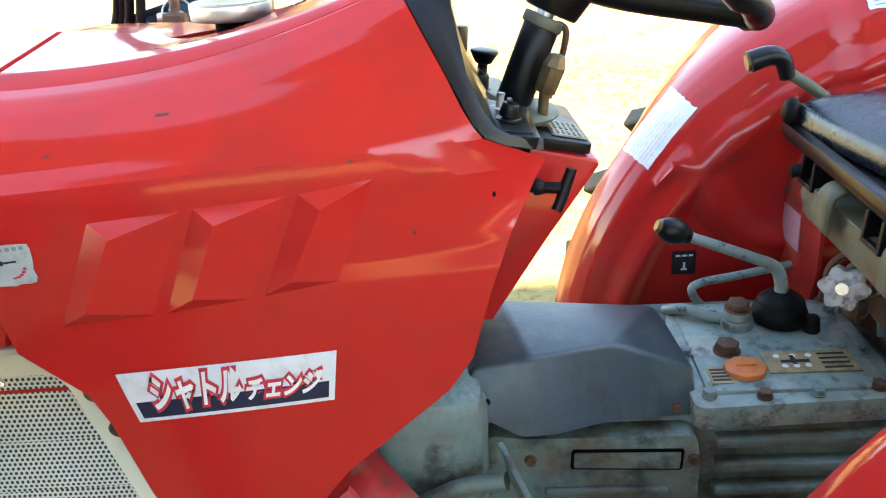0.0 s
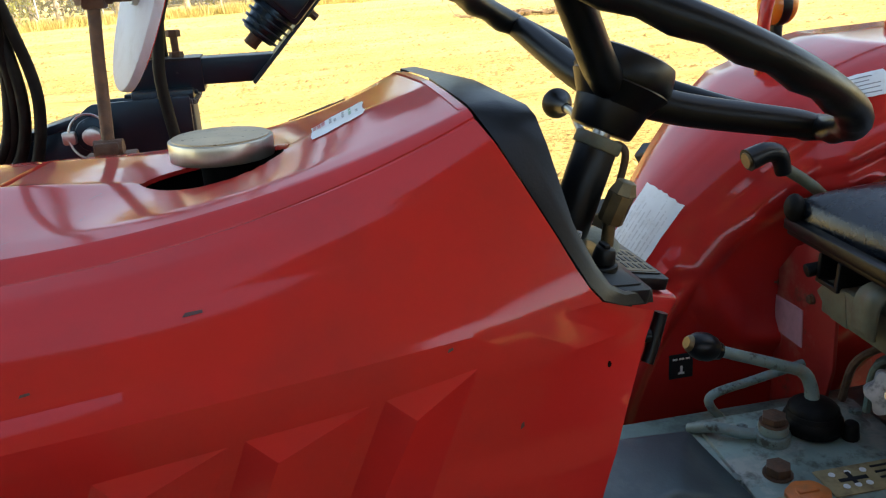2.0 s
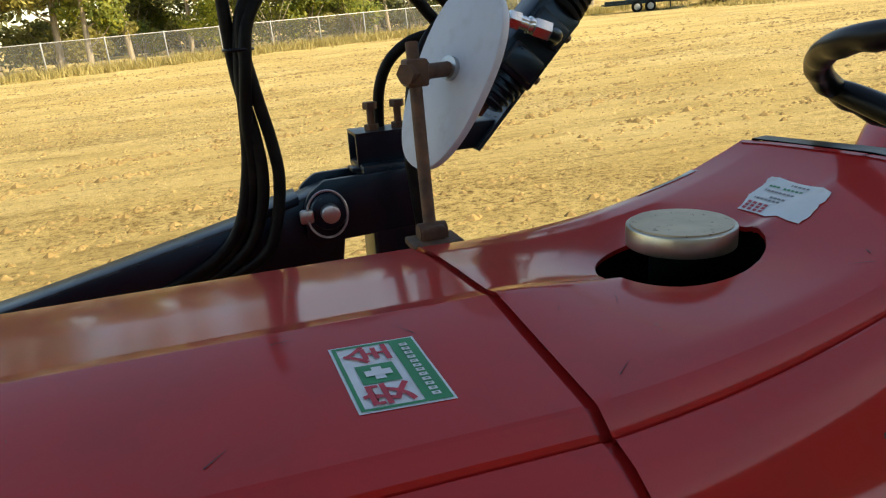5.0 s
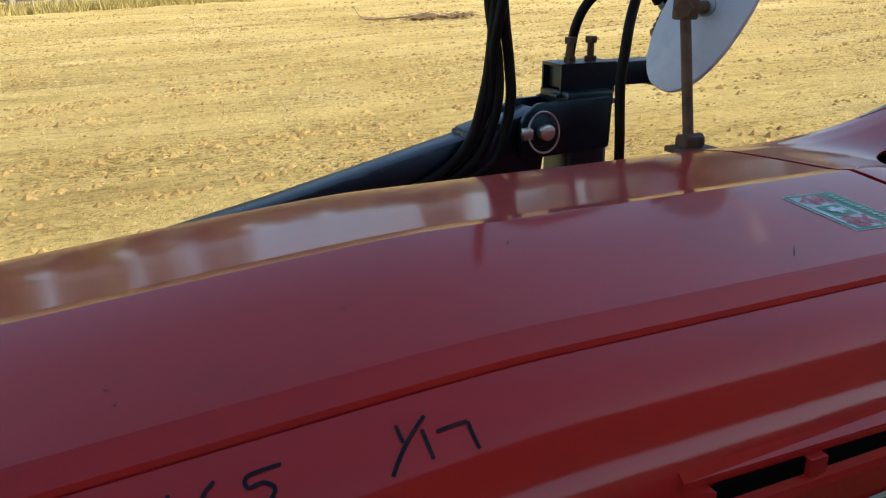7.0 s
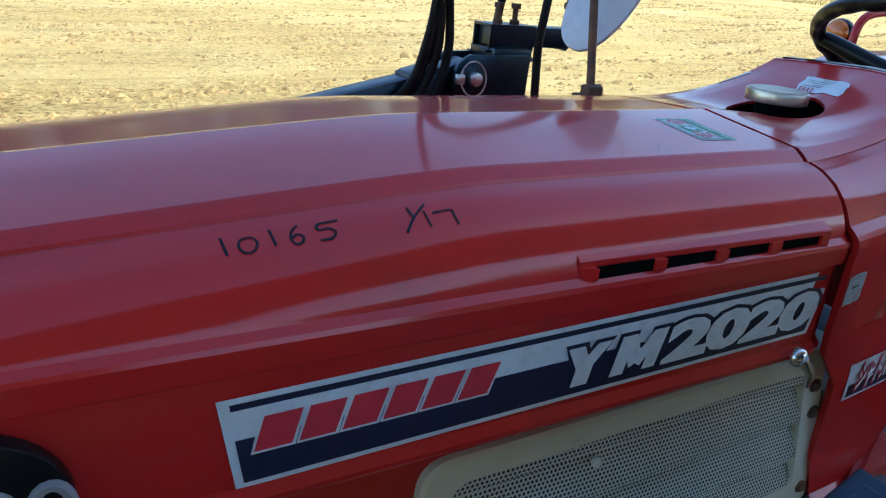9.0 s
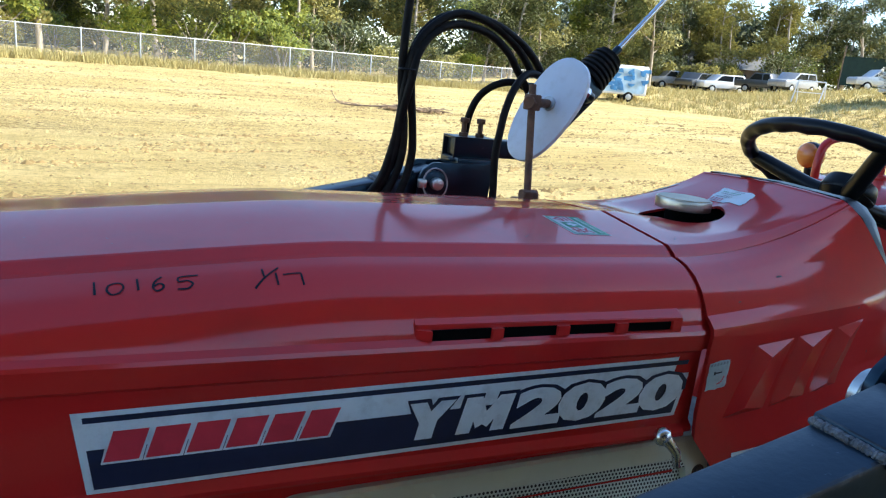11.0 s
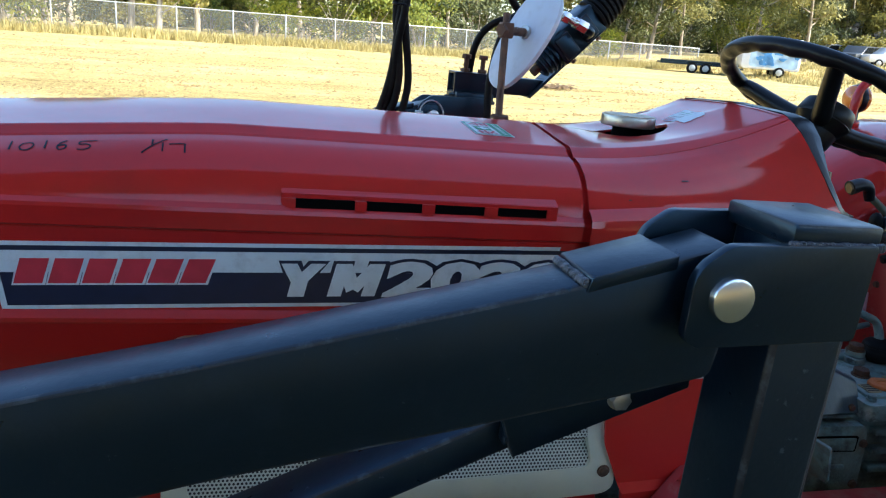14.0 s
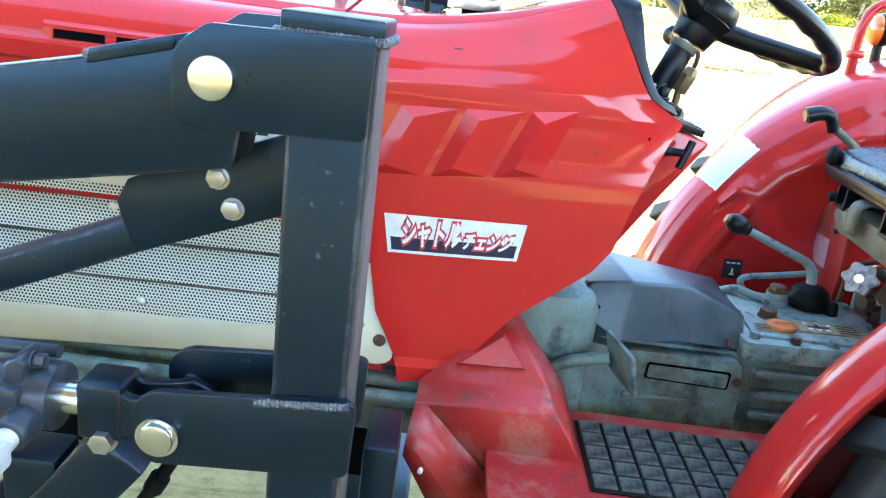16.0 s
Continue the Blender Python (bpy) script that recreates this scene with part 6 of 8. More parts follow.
cyl(bm, (0.475, 0.105, 0.950), (0.515, 0.100, 0.957), 0.0085, 0.0065, seg=14, bevel=0.002)
part("seat_lever", bm, RUBBER, tractor)
bm = bmesh.new()
ellipsoid(bm, (0.487, 0.155, 0.992 + 0.02), (0.012, 0.014, 0.018))
part("seat_bumper", bm, RUBBER, seat)
# flat red panel with a faded sticker below the seat
bm = bmesh.new()
plate(bm, [(0.253, 0.873), (0.204, 0.937), (0.164, 0.962), (0.136, 0.942), (0.112, 0.881), (0.108, 0.802), (0.121, 0.737), (0.233, 0.645), (0.253, 0.704)], 0, 0.525, 0.531, 0.0015)
panel = part("side_panel", bm, RED_WORN, tractor, "flat red side panel")
bm = bmesh.new()
plate(bm, [(0.246, 0.852), (0.176, 0.856), (0.172, 0.802), (0.238, 0.800)], 0, 0.5232, 0.5247)
part("faded_sticker", bm, PINK_STICKER, panel)
for y, z in ((0.243, 0.872), (0.160, 0.880)):
    bolt(panel, (0.525, y, z), (-1, 0, 0), 0.006, 0.006, RUSTY)
# black lever with a hooked grip beyond the seat
bm = bmesh.new()
tube(bm, spline([(0.575, 0.20, 0.985), (0.535, 0.195, 1.022), (0.502, 0.190, 1.046), (0.488, 0.187, 1.054)], 5), 0.0075, 10)
hook = part("hydraulic_lever", bm, OLIVE_STEEL, tractor)
bm = bmesh.new()
pts = spline([(0.490, 0.188, 1.048), (0.480, 0.186, 1.072), (0.462, 0.184, 1.078), (0.437, 0.181, 1.072)], 6)
tube(bm, pts, 0.0125, 14, taper=lambda t: 0.8 + 0.35 * t)
part("grip", bm, PLASTIC, hook, "black hooked plastic grip")
bm = bmesh.new()
cyl(bm, (0.4385, 0.181, 1.0722), (0.4345, 0.181, 1.0715), 0.011, 0.010, seg=14)
part("grip_end", bm, BRASS, hook)

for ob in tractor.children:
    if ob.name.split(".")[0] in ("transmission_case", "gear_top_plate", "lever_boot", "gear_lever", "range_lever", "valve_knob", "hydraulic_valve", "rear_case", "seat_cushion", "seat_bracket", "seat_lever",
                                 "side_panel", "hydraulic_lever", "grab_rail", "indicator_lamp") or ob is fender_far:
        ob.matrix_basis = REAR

# ---------------- front loader ----------------
def weld(bm, a, b, r):
    """One rippled bead of weld metal from a to b."""
    a, b = Vector(a), Vector(b)
    n = int((b - a).length / 0.0011)
    pts = [a.lerp(b, i / n) + Vector([random.uniform(-1, 1) * 0.0004 for _ in range(3)]) for i in range(n + 1)]
    tube(bm, pts, r, 8, taper=lambda t: 0.80 + 0.28 * abs(math.sin(t * n * 0.82)))


loader = thing("front_loader", "black steel front loader with bright pins and hydraulic rams", "loader")


def sweep_box(bm, a, b, w, h, bevel=0.004):
    """A square tube from a to b, w wide along y and h high."""
    a, b = Vector(a), Vector(b)
    d = b - a
    ang = math.atan2(d.z, d.x)
    box(bm, (0, -w / 2, -h / 2), (d.length, w / 2, h / 2), bevel, 2, Matrix.Translation(a) @ Matrix.Rotation(-ang, 4, "Y"))


def loader_side(yc, out):
    """One side: post, pivot plates, lift arm, brace and ram. out: -1 near side, 1 far side."""
    y_out, y_in = yc + out * 0.041, yc - out * 0.041
    lo, hi = min(y_out, y_in), max(y_out, y_in)
    bm = bmesh.new()
    box(bm, (-0.294, lo, 0.22), (-0.223, hi, 1.166), 0.005, 3)
    post = part("post", bm, BLACK_STEEL, loader, "black square steel post")
    bm = bmesh.new()
    box(bm, (-0.2235, lo + 0.004, 0.24), (-0.2195, hi - 0.004, 1.158), 0.001)
    part("post_face", bm, DUSTY_STEEL, post, "dusty rubbed rear face of the post")
    bm = bmesh.new()
    box(bm, (-0.302, lo - 0.004, 1.160), (-0.216, hi + 0.004, 1.180), 0.003)
    part("post_cap", bm, BLACK_STEEL, post)
    bm = bmesh.new()
    for k in range(26):
        x = -0.304 + 0.0035 * k
        for y in (lo - 0.006, hi + 0.006):
            ellipsoid(bm, (x, y, 1.162 + 0.001 * random.random()), (0.0035, 0.004, 0.0045), None, 6, 4)
    weld(bm, (-0.216, lo, 1.162), (-0.216, lo + 0.086, 1.162), 0.0045)
    part("weld_bead", bm, WELD, post, "rough weld bead")
    # two pivot plates
    shape = [(-0.387, 1.085), (-0.375, 1.076), (-0.224, 1.082), (-0.222, 1.166), (-0.358, 1.162), (-0.380, 1.146), (-0.387, 1.132)]
    for y0, y1, dz in ((y_out, y_out + out * 0.010, 0), (y_in - out * 0.010, y_in, 0.006)):
        bm = bmesh.new()
        plate(bm, [(x, z + dz) for x, z in shape], 1, min(y0, y1), max(y0, y1), 0.0015, 0.006)
        part("pivot_plate", bm, BLACK_STEEL, post)
    P = Vector((-0.357, yc, 1.119 if out < 0 else 1.128))
    bm = bmesh.new()
    cyl(bm, P + Vector((0.004, out * 0.058, 0)), P + Vector((0.004, -out * 0.060, 0)), 0.0188, seg=32, bevel=0.0025)
    pin = part("pivot_pin", bm, CHROME, post, "bright turned steel pin")
    bm = bmesh.new()
    e = P - Vector((0, out * 0.066, 0))
    if out > 0:
        collar = bmesh.new()
        cyl(collar, e, e + Vector((0, out * 0.012, 0)), 0.025, seg=24, bevel=0.003)
        part("pin_collar", collar, BLACK_STEEL, post)
        cyl(bm, e - Vector((0, 0.016, 0)), e + Vector((0, 0.004, 0)), 0.0125, seg=20, bevel=0.002)
        tube(bm, [e + Vector((0.027 * math.cos(a) - 0.004, -0.008 + 0.004 * math.sin(a), 0.031 * math.sin(a))) for a in [i * math.pi / 14 for i in range(28)]], 0.0017, 6, True)
        box(bm, e + Vector((-0.040, -0.010, -0.010)), e + Vector((-0.022, 0.002, 0.008)), 0.003)
    else:
        cyl(bm, e, e + Vector((0, out * 0.008, 0)), 0.024, seg=24)
    part("lynch_pin", bm, ZINC, post)
    # lift arm: flat-sided beam that falls forward, bent down at the knee
    bm = bmesh.new()
    ya, yb = yc - 0.030, yc + 0.030
    arm = [(-0.325, 1.146), (-0.345, 1.156), (-0.392, 1.142), (-0.48, 1.118), (-0.75, 1.056), (-1.05, 0.995), (-1.50, 0.860), (-1.62, 0.79), (-1.62, 0.70), (-1.50, 0.750), (-1.05, 0.893),
           (-0.75, 0.960), (-0.43, 1.021), (-0.344, 1.039), (-0.339, 1.044), (-0.330, 1.10)]
    plate(bm, arm, 1, ya, yb, 0.004)
    a_ob = part("lift_arm", bm, BLACK_STEEL, loader, "black steel lift arm with scuffed edges")
    bm = bmesh.new()
    plate(bm, [(-0.466, 1.115), (-0.392, 1.136), (-0.392, 1.1475), (-0.463, 1.128)], 1, ya - 0.003, yb + 0.003, 0.001)
    part("arm_doubler", bm, BLACK_STEEL, a_ob)
    bm = bmesh.new()
    weld(bm, (-0.467, ya, 1.122), (-0.467, ya + 0.060, 1.122), 0.0044)
    part("weld_bead", bm, WELD, a_ob)
    if out < 0:
        # gusset plate and brace below the arm
        bm = bmesh.new()
        g0 = yc + 0.062
        plate(bm, [(-0.290, 1.068), (-0.290, 0.982), (-0.468, 0.911), (-0.482, 0.949), (-0.486, 0.967), (-0.475, 0.990), (-0.430, 1.014), (-0.358, 1.040)], 1, g0, g0 + 0.010, 0.0012)
        gus = part("gusset_plate", bm, BLACK_STEEL, loader)
        for x, z in ((-0.366, 0.973), (-0.382, 1.004)):
            bolt(gus, (x, g0, z), (0, -1, 0), 0.0105, 0.009, ZINC, "zinc hexagon bolt")
        bm = bmesh.new()
        sweep_box(bm, (-0.452, -0.400, 0.932), (-1.30, -0.400, 0.559), 0.060, 0.038)
        box(bm, (-0.476, g0 + 0.008, 0.918), (-0.44, -0.38, 0.944), 0.004)
        part("brace", bm, BLACK_STEEL, loader, "black steel brace")
    # lower ram bracket
    for y0, y1, up in ((y_out, y_out + out * 0.010, 0.0), (y_in - out * 0.010, y_in, 0.004)):
        bm = bmesh.new()
        plate(bm, [(-0.408, 0.738), (-0.212, 0.748), (-0.210, 0.832), (-0.405, 0.818), (-0.424, 0.802), (-0.424, 0.754)], 1, min(y0, y1), max(y0, y1), 0.0015, 0.012)
        part("ram_bracket", bm, BLACK_STEEL, post)
    Q = Vector((-0.398, yc, 0.771))
    bm = bmesh.new()
    cyl(bm, Q + Vector((0, out * 0.062, 0)), Q - Vector((0, out * 0.055, 0)), 0.017, seg=28, bevel=0.003)
    cyl(bm, Q + Vector((0, out * 0.052, 0)), Q + Vector((0, out * 0.056, 0)), 0.021, seg=28)
    part("ram_pin", bm, CHROME, post, "bright ram pin")
    # weld between the bracket and the post
    bm = bmesh.new()
    weld(bm, (-0.308, y_out + out * 0.009, 0.8203), (-0.217, y_out + out * 0.009, 0.8275), 0.0042)
    part("weld_bead", bm, WELD, post, "rough weld bead")
    # ram
    zr = 0.768
    bm = bmesh.new()
    box(bm, (-0.492, yc - 0.025, zr - 0.031), (-0.446, yc + 0.025, zr + 0.031), 0.004, 2)
    ram = part("ram_clevis", bm, BLACK_STEEL, loader, "black forged ram clevis")
    for dy in (-0.0175, 0.0175):
        bm = bmesh.new()
        plate(bm, [(-0.456, zr - 0.026), (-0.435, zr - 0.024), (-0.415, zr - 0.022), (-0.385, zr - 0.026), (-0.366, zr - 0.014), (-0.360, zr + 0.002), (-0.368, zr + 0.020), (-0.388, zr + 0.028), (-0.415, zr + 0.022), (-0.438, zr + 0.020), (-0.456, zr + 0.029)], 1,
              yc + dy - 0.006, yc + dy + 0.006, 0.0015)
        part("fork_arm", bm, BLACK_STEEL, ram)
    bolt(ram, (-0.465, yc - 0.022, zr - 0.030), (0, -1, 0), 0.0125, 0.012, ZINC, "zinc hexagon bolt")
    bm = bmesh.new()
    cyl(bm, Vector((-0.49, yc, zr)), Vector((-0.540, yc, zr)), 0.0175, seg=28)
    part("ram_rod", bm, CHROME, ram, "chromed ram rod")
    bm = bmesh.new()
    cyl(bm, Vector((-0.518, yc, zr)), Vector((-0.560, yc, zr)), 0.036, seg=36, bevel=0.003)
    cyl(bm, Vector((-0.555, yc, zr)), Vector((-1.20, yc, zr - 0.02)), 0.032, seg=36)
    part("ram_barrel", bm, RAM_STEEL, ram, "black ram barrel")
    bm = bmesh.new()
    plate(bm, [(-0.568, zr + 0.012), (-0.548, zr + 0.012), (-0.540, zr + 0.046), (-0.548, zr + 0.052), (-0.560, zr + 0.046)], 1, yc - 0.026, yc + 0.012, 0.003)
    box(bm, (-0.572, yc - 0.040, zr + 0.004), (-0.542, yc - 0.020, zr + 0.024), 0.003)
    part("gland_lug", bm, RAM_STEEL, ram)
    bolt(ram, (-0.541, yc - 0.010, zr + 0.044), (1, 0, 0), 0.008, 0.014, RAM_STEEL)
    bm = bmesh.new()
    cyl(bm, (-0.538, yc - 0.030, zr - 0.010), (-0.540, yc - 0.060, zr - 0.014), 0.019, 0.017, seg=24, bevel=0.003)
    part("port_boss", bm, RAM_STEEL, ram)
    bm = bmesh.new()
    tube(bm, [(-0.535, yc + 0.03, zr + 0.034), (-0.75, yc + 0.03, zr + 0.030), (-1.15, yc + 0.03, zr + 0.02)], 0.008, 10)
    part("ram_pipe", bm, RAM_STEEL, ram)
    bm = bmesh.new()
    cyl(bm, (-0.540, yc - 0.058, zr - 0.014), (-0.541, yc - 0.080, zr - 0.018), 0.0115, seg=16)
    box(bm, (-0.556, yc - 0.096, zr - 0.034), (-0.528, yc - 0.072, zr - 0.006), 0.005, 2)
    cyl(bm, (-0.548, yc - 0.084, zr - 0.022), (-0.580, yc - 0.086, zr - 0.010), 0.0125, seg=6, bevel=0.001)
    cyl(bm, (-0.578, yc - 0.086, zr - 0.011), (-0.594, yc - 0.087, zr - 0.004), 0.0155, seg=6, bevel=0.001)
    cyl(bm, (-0.592, yc - 0.087, zr - 0.005), (-0.640, yc - 0.088, zr + 0.022), 0.0115, seg=16)
    part("hose_elbow", bm, BRIGHT_ZINC, ram, "bright steel hose elbow")
    bm = bmesh.new()
    tube(bm, spline([(-0.630, yc - 0.088, zr + 0.016), (-0.69, yc - 0.085, zr + 0.045), (-0.78, yc - 0.075, zr + 0.05), (-0.9, yc - 0.05, zr + 0.03), (-1.1, yc - 0.04, zr)], 6), 0.011, 12)
    part("ram_hose", bm, RUBBER, ram)
    return post


loader_side(-0.515, -1)
for ob in loader.children:
    ob.location.x = -0.013
near_parts = set(loader.children)
loader_side(0.587, 1)
for ob in set(loader.children) - near_parts:
    ob.location = (-0.004, 0, 0.006)
# lower frame: slanted mounts on the near side and the cross beam
bm = bmesh.new()
sweep_box(bm, (-0.50, -0.42, 0.665), (-0.78, -0.42, 0.30), 0.09, 0.075)
part("front_mount", bm, BLACK_STEEL, loader)
bm = bmesh.new()
box(bm, (-0.64, -0.46, 0.555), (-0.575, -0.40, 0.64), 0.006, 2)
cyl(bm, (-0.66, -0.46, 0.545), (-0.66, -0.37, 0.545), 0.022, seg=20, bevel=0.003)
part("mount_block", bm, BLACK_STEEL, loader)
bm = bmesh.new()
box(bm, (-0.225, -0.40, 0.25), (-0.182, -0.30, 0.672), 0.005)
box(bm, (-0.30, -0.45, 0.24), (-0.16, 0.53, 0.34), 0.006)
part("mount_plate", bm, BLACK_STEEL, loader)
bm = bmesh.new()
tube(bm, spline([(-0.44, -0.40, 0.66), (-0.47, -0.40, 0.60), (-0.51, -0.40, 0.53), (-0.56, -0.38, 0.44)], 6), 0.009, 10)
cyl(bm, (-0.475, -0.40, 0.592), (-0.485, -0.40, 0.572), 0.013, seg=12)
part("drain_hose", bm, RUBBER, loader)
bm = bmesh.new()
tube(bm, [(-0.80, -0.17, 0.64), (-0.45, -0.18, 0.642), (-0.14, -0.18, 0.645)], 0.011, 10)
part("cross_pipe", bm, GREEN_CAST, loader)

# control valve on a square tube on the far post
bm = bmesh.new()
box(bm, (-0.318, 0.558, 1.176), (-0.215, 0.578, 1.182), 0.001)
for y0, y1 in ((0.562, 0.567), (0.619, 0.624)):
    box(bm, (-0.308, y0, 1.180), (-0.205, y1, 1.228), 0.001)
for z0, z1 in ((1.178, 1.184), (1.223, 1.228)):
    box(bm, (-0.308, 0.562, z0), (-0.205, 0.624, z1), 0.001)
receiver = part("receiver_tube", bm, BLACK_STEEL, loader, "black square receiver tube")
for xb in (-0.279, -0.240):
    y = 0.586
    bm = bmesh.new()
    cyl(bm, (xb, y, 1.226), (xb, y, 1.236), 0.0105, seg=6)
    cyl(bm, (xb, y, 1.234), (xb, y, 1.260), 0.0055, seg=12)
    cyl(bm, (xb, y, 1.257), (xb, y, 1.267), 0.0105, seg=6, bevel=0.001)
    part("clamp_bolt", bm, RUSTY, receiver)
bm = bmesh.new()
plate(bm, [(-0.300, 1.188), (-0.300, 1.226), (-0.094, 1.226), (-0.131, 1.188)], 1, 0.564, 0.615, 0.002)
bar = part("valve_bar", bm, BLACK_STEEL, loader, "black square bar cut on the slant")
# slanted mounting plate welded to the bar's end, the valve sits along it
vd = Vector((0.684, 0.0, 0.730))
vn = Vector((-0.730, 0.0, 0.684))
bm = bmesh.new()
pm = Matrix.Translation((-0.133, 0.586, 1.186)) @ Matrix((vd, Vector((0, 1, 0)), vn)).transposed().to_4x4()
box(bm, (0.0, -0.034, -0.003), (0.205, 0.034, 0.003), 0.001, 1, pm)
part("valve_plate", bm, BLACK_STEEL, loader, "slanted black mounting plate")
bm = bmesh.new()
weld(bm, (-0.094, 0.566, 1.2265), (-0.094, 0.612, 1.2265), 0.004)
part("weld_bead", bm, WELD, loader)
VB = Vector((-0.130, 0.556, 1.243))
vm = Matrix.Translation(VB) @ Matrix((vn, Vector((0, 1, 0)), vd)).transposed().to_4x4()
bm = bmesh.new()
box(bm, (-0.034, -0.034, 0.060), (0.036, 0.036, 0.182), 0.006, 2, vm)
valve = part("control_valve", bm, BLACK_STEEL, loader, "black hydraulic control valve with rubber boot")
bm = bmesh.new()
cyl(bm, VB + vd * 0.014, VB + vd * 0.062, 0.025, 0.030, seg=24, bevel=0.003)
for k in range(4):
    cyl(bm, VB + vd * (0.018 + k * 0.011), VB + vd * (0.022 + k * 0.011), 0.030 + k * 0.002, seg=24, bevel=0.001)
part("spool_housing", bm, BLACK_STEEL, valve)
bm = bmesh.new()
cyl(bm, VB - vd * 0.004, VB + vd * 0.018, 0.0105, seg=16, bevel=0.0015)
part("spool_end", bm, RUSTY, valve)
for k in (0.085, 0.142):
    bm = bmesh.new()
    box(bm, (-0.026, -0.043, k - 0.018), (0.028, -0.032, k + 0.018), 0.004, 2, vm)
    part("port_block", bm, BLACK_STEEL, valve)
for k in (0.090, 0.165):
    bolt(valve, VB + vd * k - vn * 0.0405 + Vector((0, 0.01, 0)), -vn, 0.0065, 0.012, RUSTY)
bm = bmesh.new()
ring = [(0.176, 0.034), (0.178, 0.042)]
for i in range(6):
    ring += [(0.180 + i * 0.012, 0.043 - i * 0.0014), (0.186 + i * 0.012, 0.042 - i * 0.0014), (0.189 + i * 0.012, 0.036 - i * 0.0014)]
ring += [(0.256, 0.030), (0.262, 0.014), (0.264, 0.009)]
ex, ey = vn, Vector((0, 1, 0))
skin(bm, [[bm.verts.new(VB + vd * h + (ex * math.cos(k * math.pi / 12) + ey * math.sin(k * math.pi / 12)) * r) for k in range(24)] for h, r in ring], True)
part("boot", bm, RUBBER, valve, "black ribbed rubber boot")
bm = bmesh.new()
cyl(bm, VB + vd * 0.255, VB + vd * 0.285, 0.009, seg=12)
part("stick_base", bm, BLACK_STEEL, valve)
sd = Vector((0.66, 0.0, 0.75))
bm = bmesh.new()
cyl(bm, VB + vd * 0.280, VB + vd * 0.280 + sd * 0.30, 0.0060, seg=12)
part("joystick", bm, CHROME, valve, "bright threaded control stick")
bm = bmesh.new()
f0, fdir = Vector((-0.105, 0.490, 1.366)), Vector((0.92, -0.10, -0.36)).normalized()
cyl(bm, f0 + Vector((-0.004, 0.03, 0.0)), f0 + fdir * 0.006, 0.009, seg=14)
cyl(bm, f0, f0 + fdir * 0.016, 0.0125, seg=6, bevel=0.001)
cyl(bm, f0 + fdir * 0.015, f0 + fdir * 0.030, 0.0095, seg=16)
cyl(bm, f0 + fdir * 0.028, f0 + fdir * 0.036, 0.0120, seg=16, bevel=0.001)
cyl(bm, f0 + fdir * 0.036, f0 + fdir * 0.060, 0.0135, seg=6, bevel=0.0015)
part("fitting", bm, CHROME, valve, "bright steel fitting")
bm = bmesh.new()
tube(bm, spline([f0 + fdir * 0.058, f0 + fdir * 0.075 + Vector((0, 0.01, 0)), f0 + fdir * 0.080 + Vector((0, 0.04, -0.006))], 5), 0.0095, 12)
part("fitting_elbow", bm, BLACK_STEEL, valve)
# hoses in a bundle from the arm, over a high arch to the valve
HOSES = [[(-0.590, 0.555, 1.045), (-0.515, 0.545, 1.085), (-0.478, 0.535, 1.130), (-0.459, 0.528, 1.200), (-0.453, 0.520, 1.260), (-0.450, 0.514, 1.330), (-0.440, 0.514, 1.392), (-0.408, 0.518, 1.440), (-0.355, 0.525, 1.466), (-0.275, 0.530, 1.462), (-0.205, 0.535, 1.435), (-0.150, 0.545, 1.398), (-0.110, 0.555, 1.345)],
         [(-0.565, 0.560, 1.040), (-0.495, 0.545, 1.090), (-0.466, 0.535, 1.140), (-0.452, 0.525, 1.200), (-0.451, 0.515, 1.265), (-0.444, 0.502, 1.330), (-0.434, 0.502, 1.385), (-0.402, 0.510, 1.426), (-0.350, 0.520, 1.448), (-0.280, 0.528, 1.440), (-0.228, 0.532, 1.410), (-0.190, 0.540, 1.370), (-0.140, 0.552, 1.318)],
         [(-0.545, 0.560, 1.040), (-0.478, 0.535, 1.090), (-0.452, 0.527, 1.135), (-0.441, 0.520, 1.190), (-0.444, 0.518, 1.250), (-0.455, 0.522, 1.320), (-0.459, 0.518, 1.400), (-0.456, 0.515, 1.490), (-0.446, 0.515, 1.580)],
         [(-0.525, 0.560, 1.040), (-0.455, 0.525, 1.085), (-0.433, 0.520, 1.125), (-0.421, 0.518, 1.185), (-0.424, 0.518, 1.235), (-0.436, 0.512, 1.300), (-0.444, 0.507, 1.360), (-0.434, 0.507, 1.405), (-0.396, 0.513, 1.446), (-0.340, 0.523, 1.470), (-0.265, 0.530, 1.455), (-0.200, 0.538, 1.418), (-0.150, 0.548, 1.370)],
         [(-0.262, 0.618, 1.180), (-0.262, 0.612, 1.240), (-0.258, 0.604, 1.285), (-0.243, 0.594, 1.320), (-0.215, 0.578, 1.344), (-0.180, 0.562, 1.350), (-0.135, 0.552, 1.330), (-0.100, 0.548, 1.300)],
         [(-0.238, 0.490, 1.020), (-0.246, 0.482, 1.110), (-0.254, 0.480, 1.200), (-0.250, 0.480, 1.250), (-0.240, 0.485, 1.300), (-0.215, 0.500, 1.345), (-0.180, 0.522, 1.370), (-0.140, 0.540, 1.370), (-0.100, 0.548, 1.345)]]
for h in HOSES:
    bm = bmesh.new()
    tube(bm, spline(h, 7), 0.0080, 12)
    part("hydraulic_hose", bm, RUBBER, loader, "black rubber hydraulic hose")
bm = bmesh.new()
tube(bm, [Vector((-0.449 + 0.0175 * math.cos(a), 0.511 + 0.0185 * math.sin(a), 1.352)) for a in [i * math.pi / 12 for i in range(24)]], 0.0022, 6, True)
part("hose_tie", bm, PLASTIC, loader)

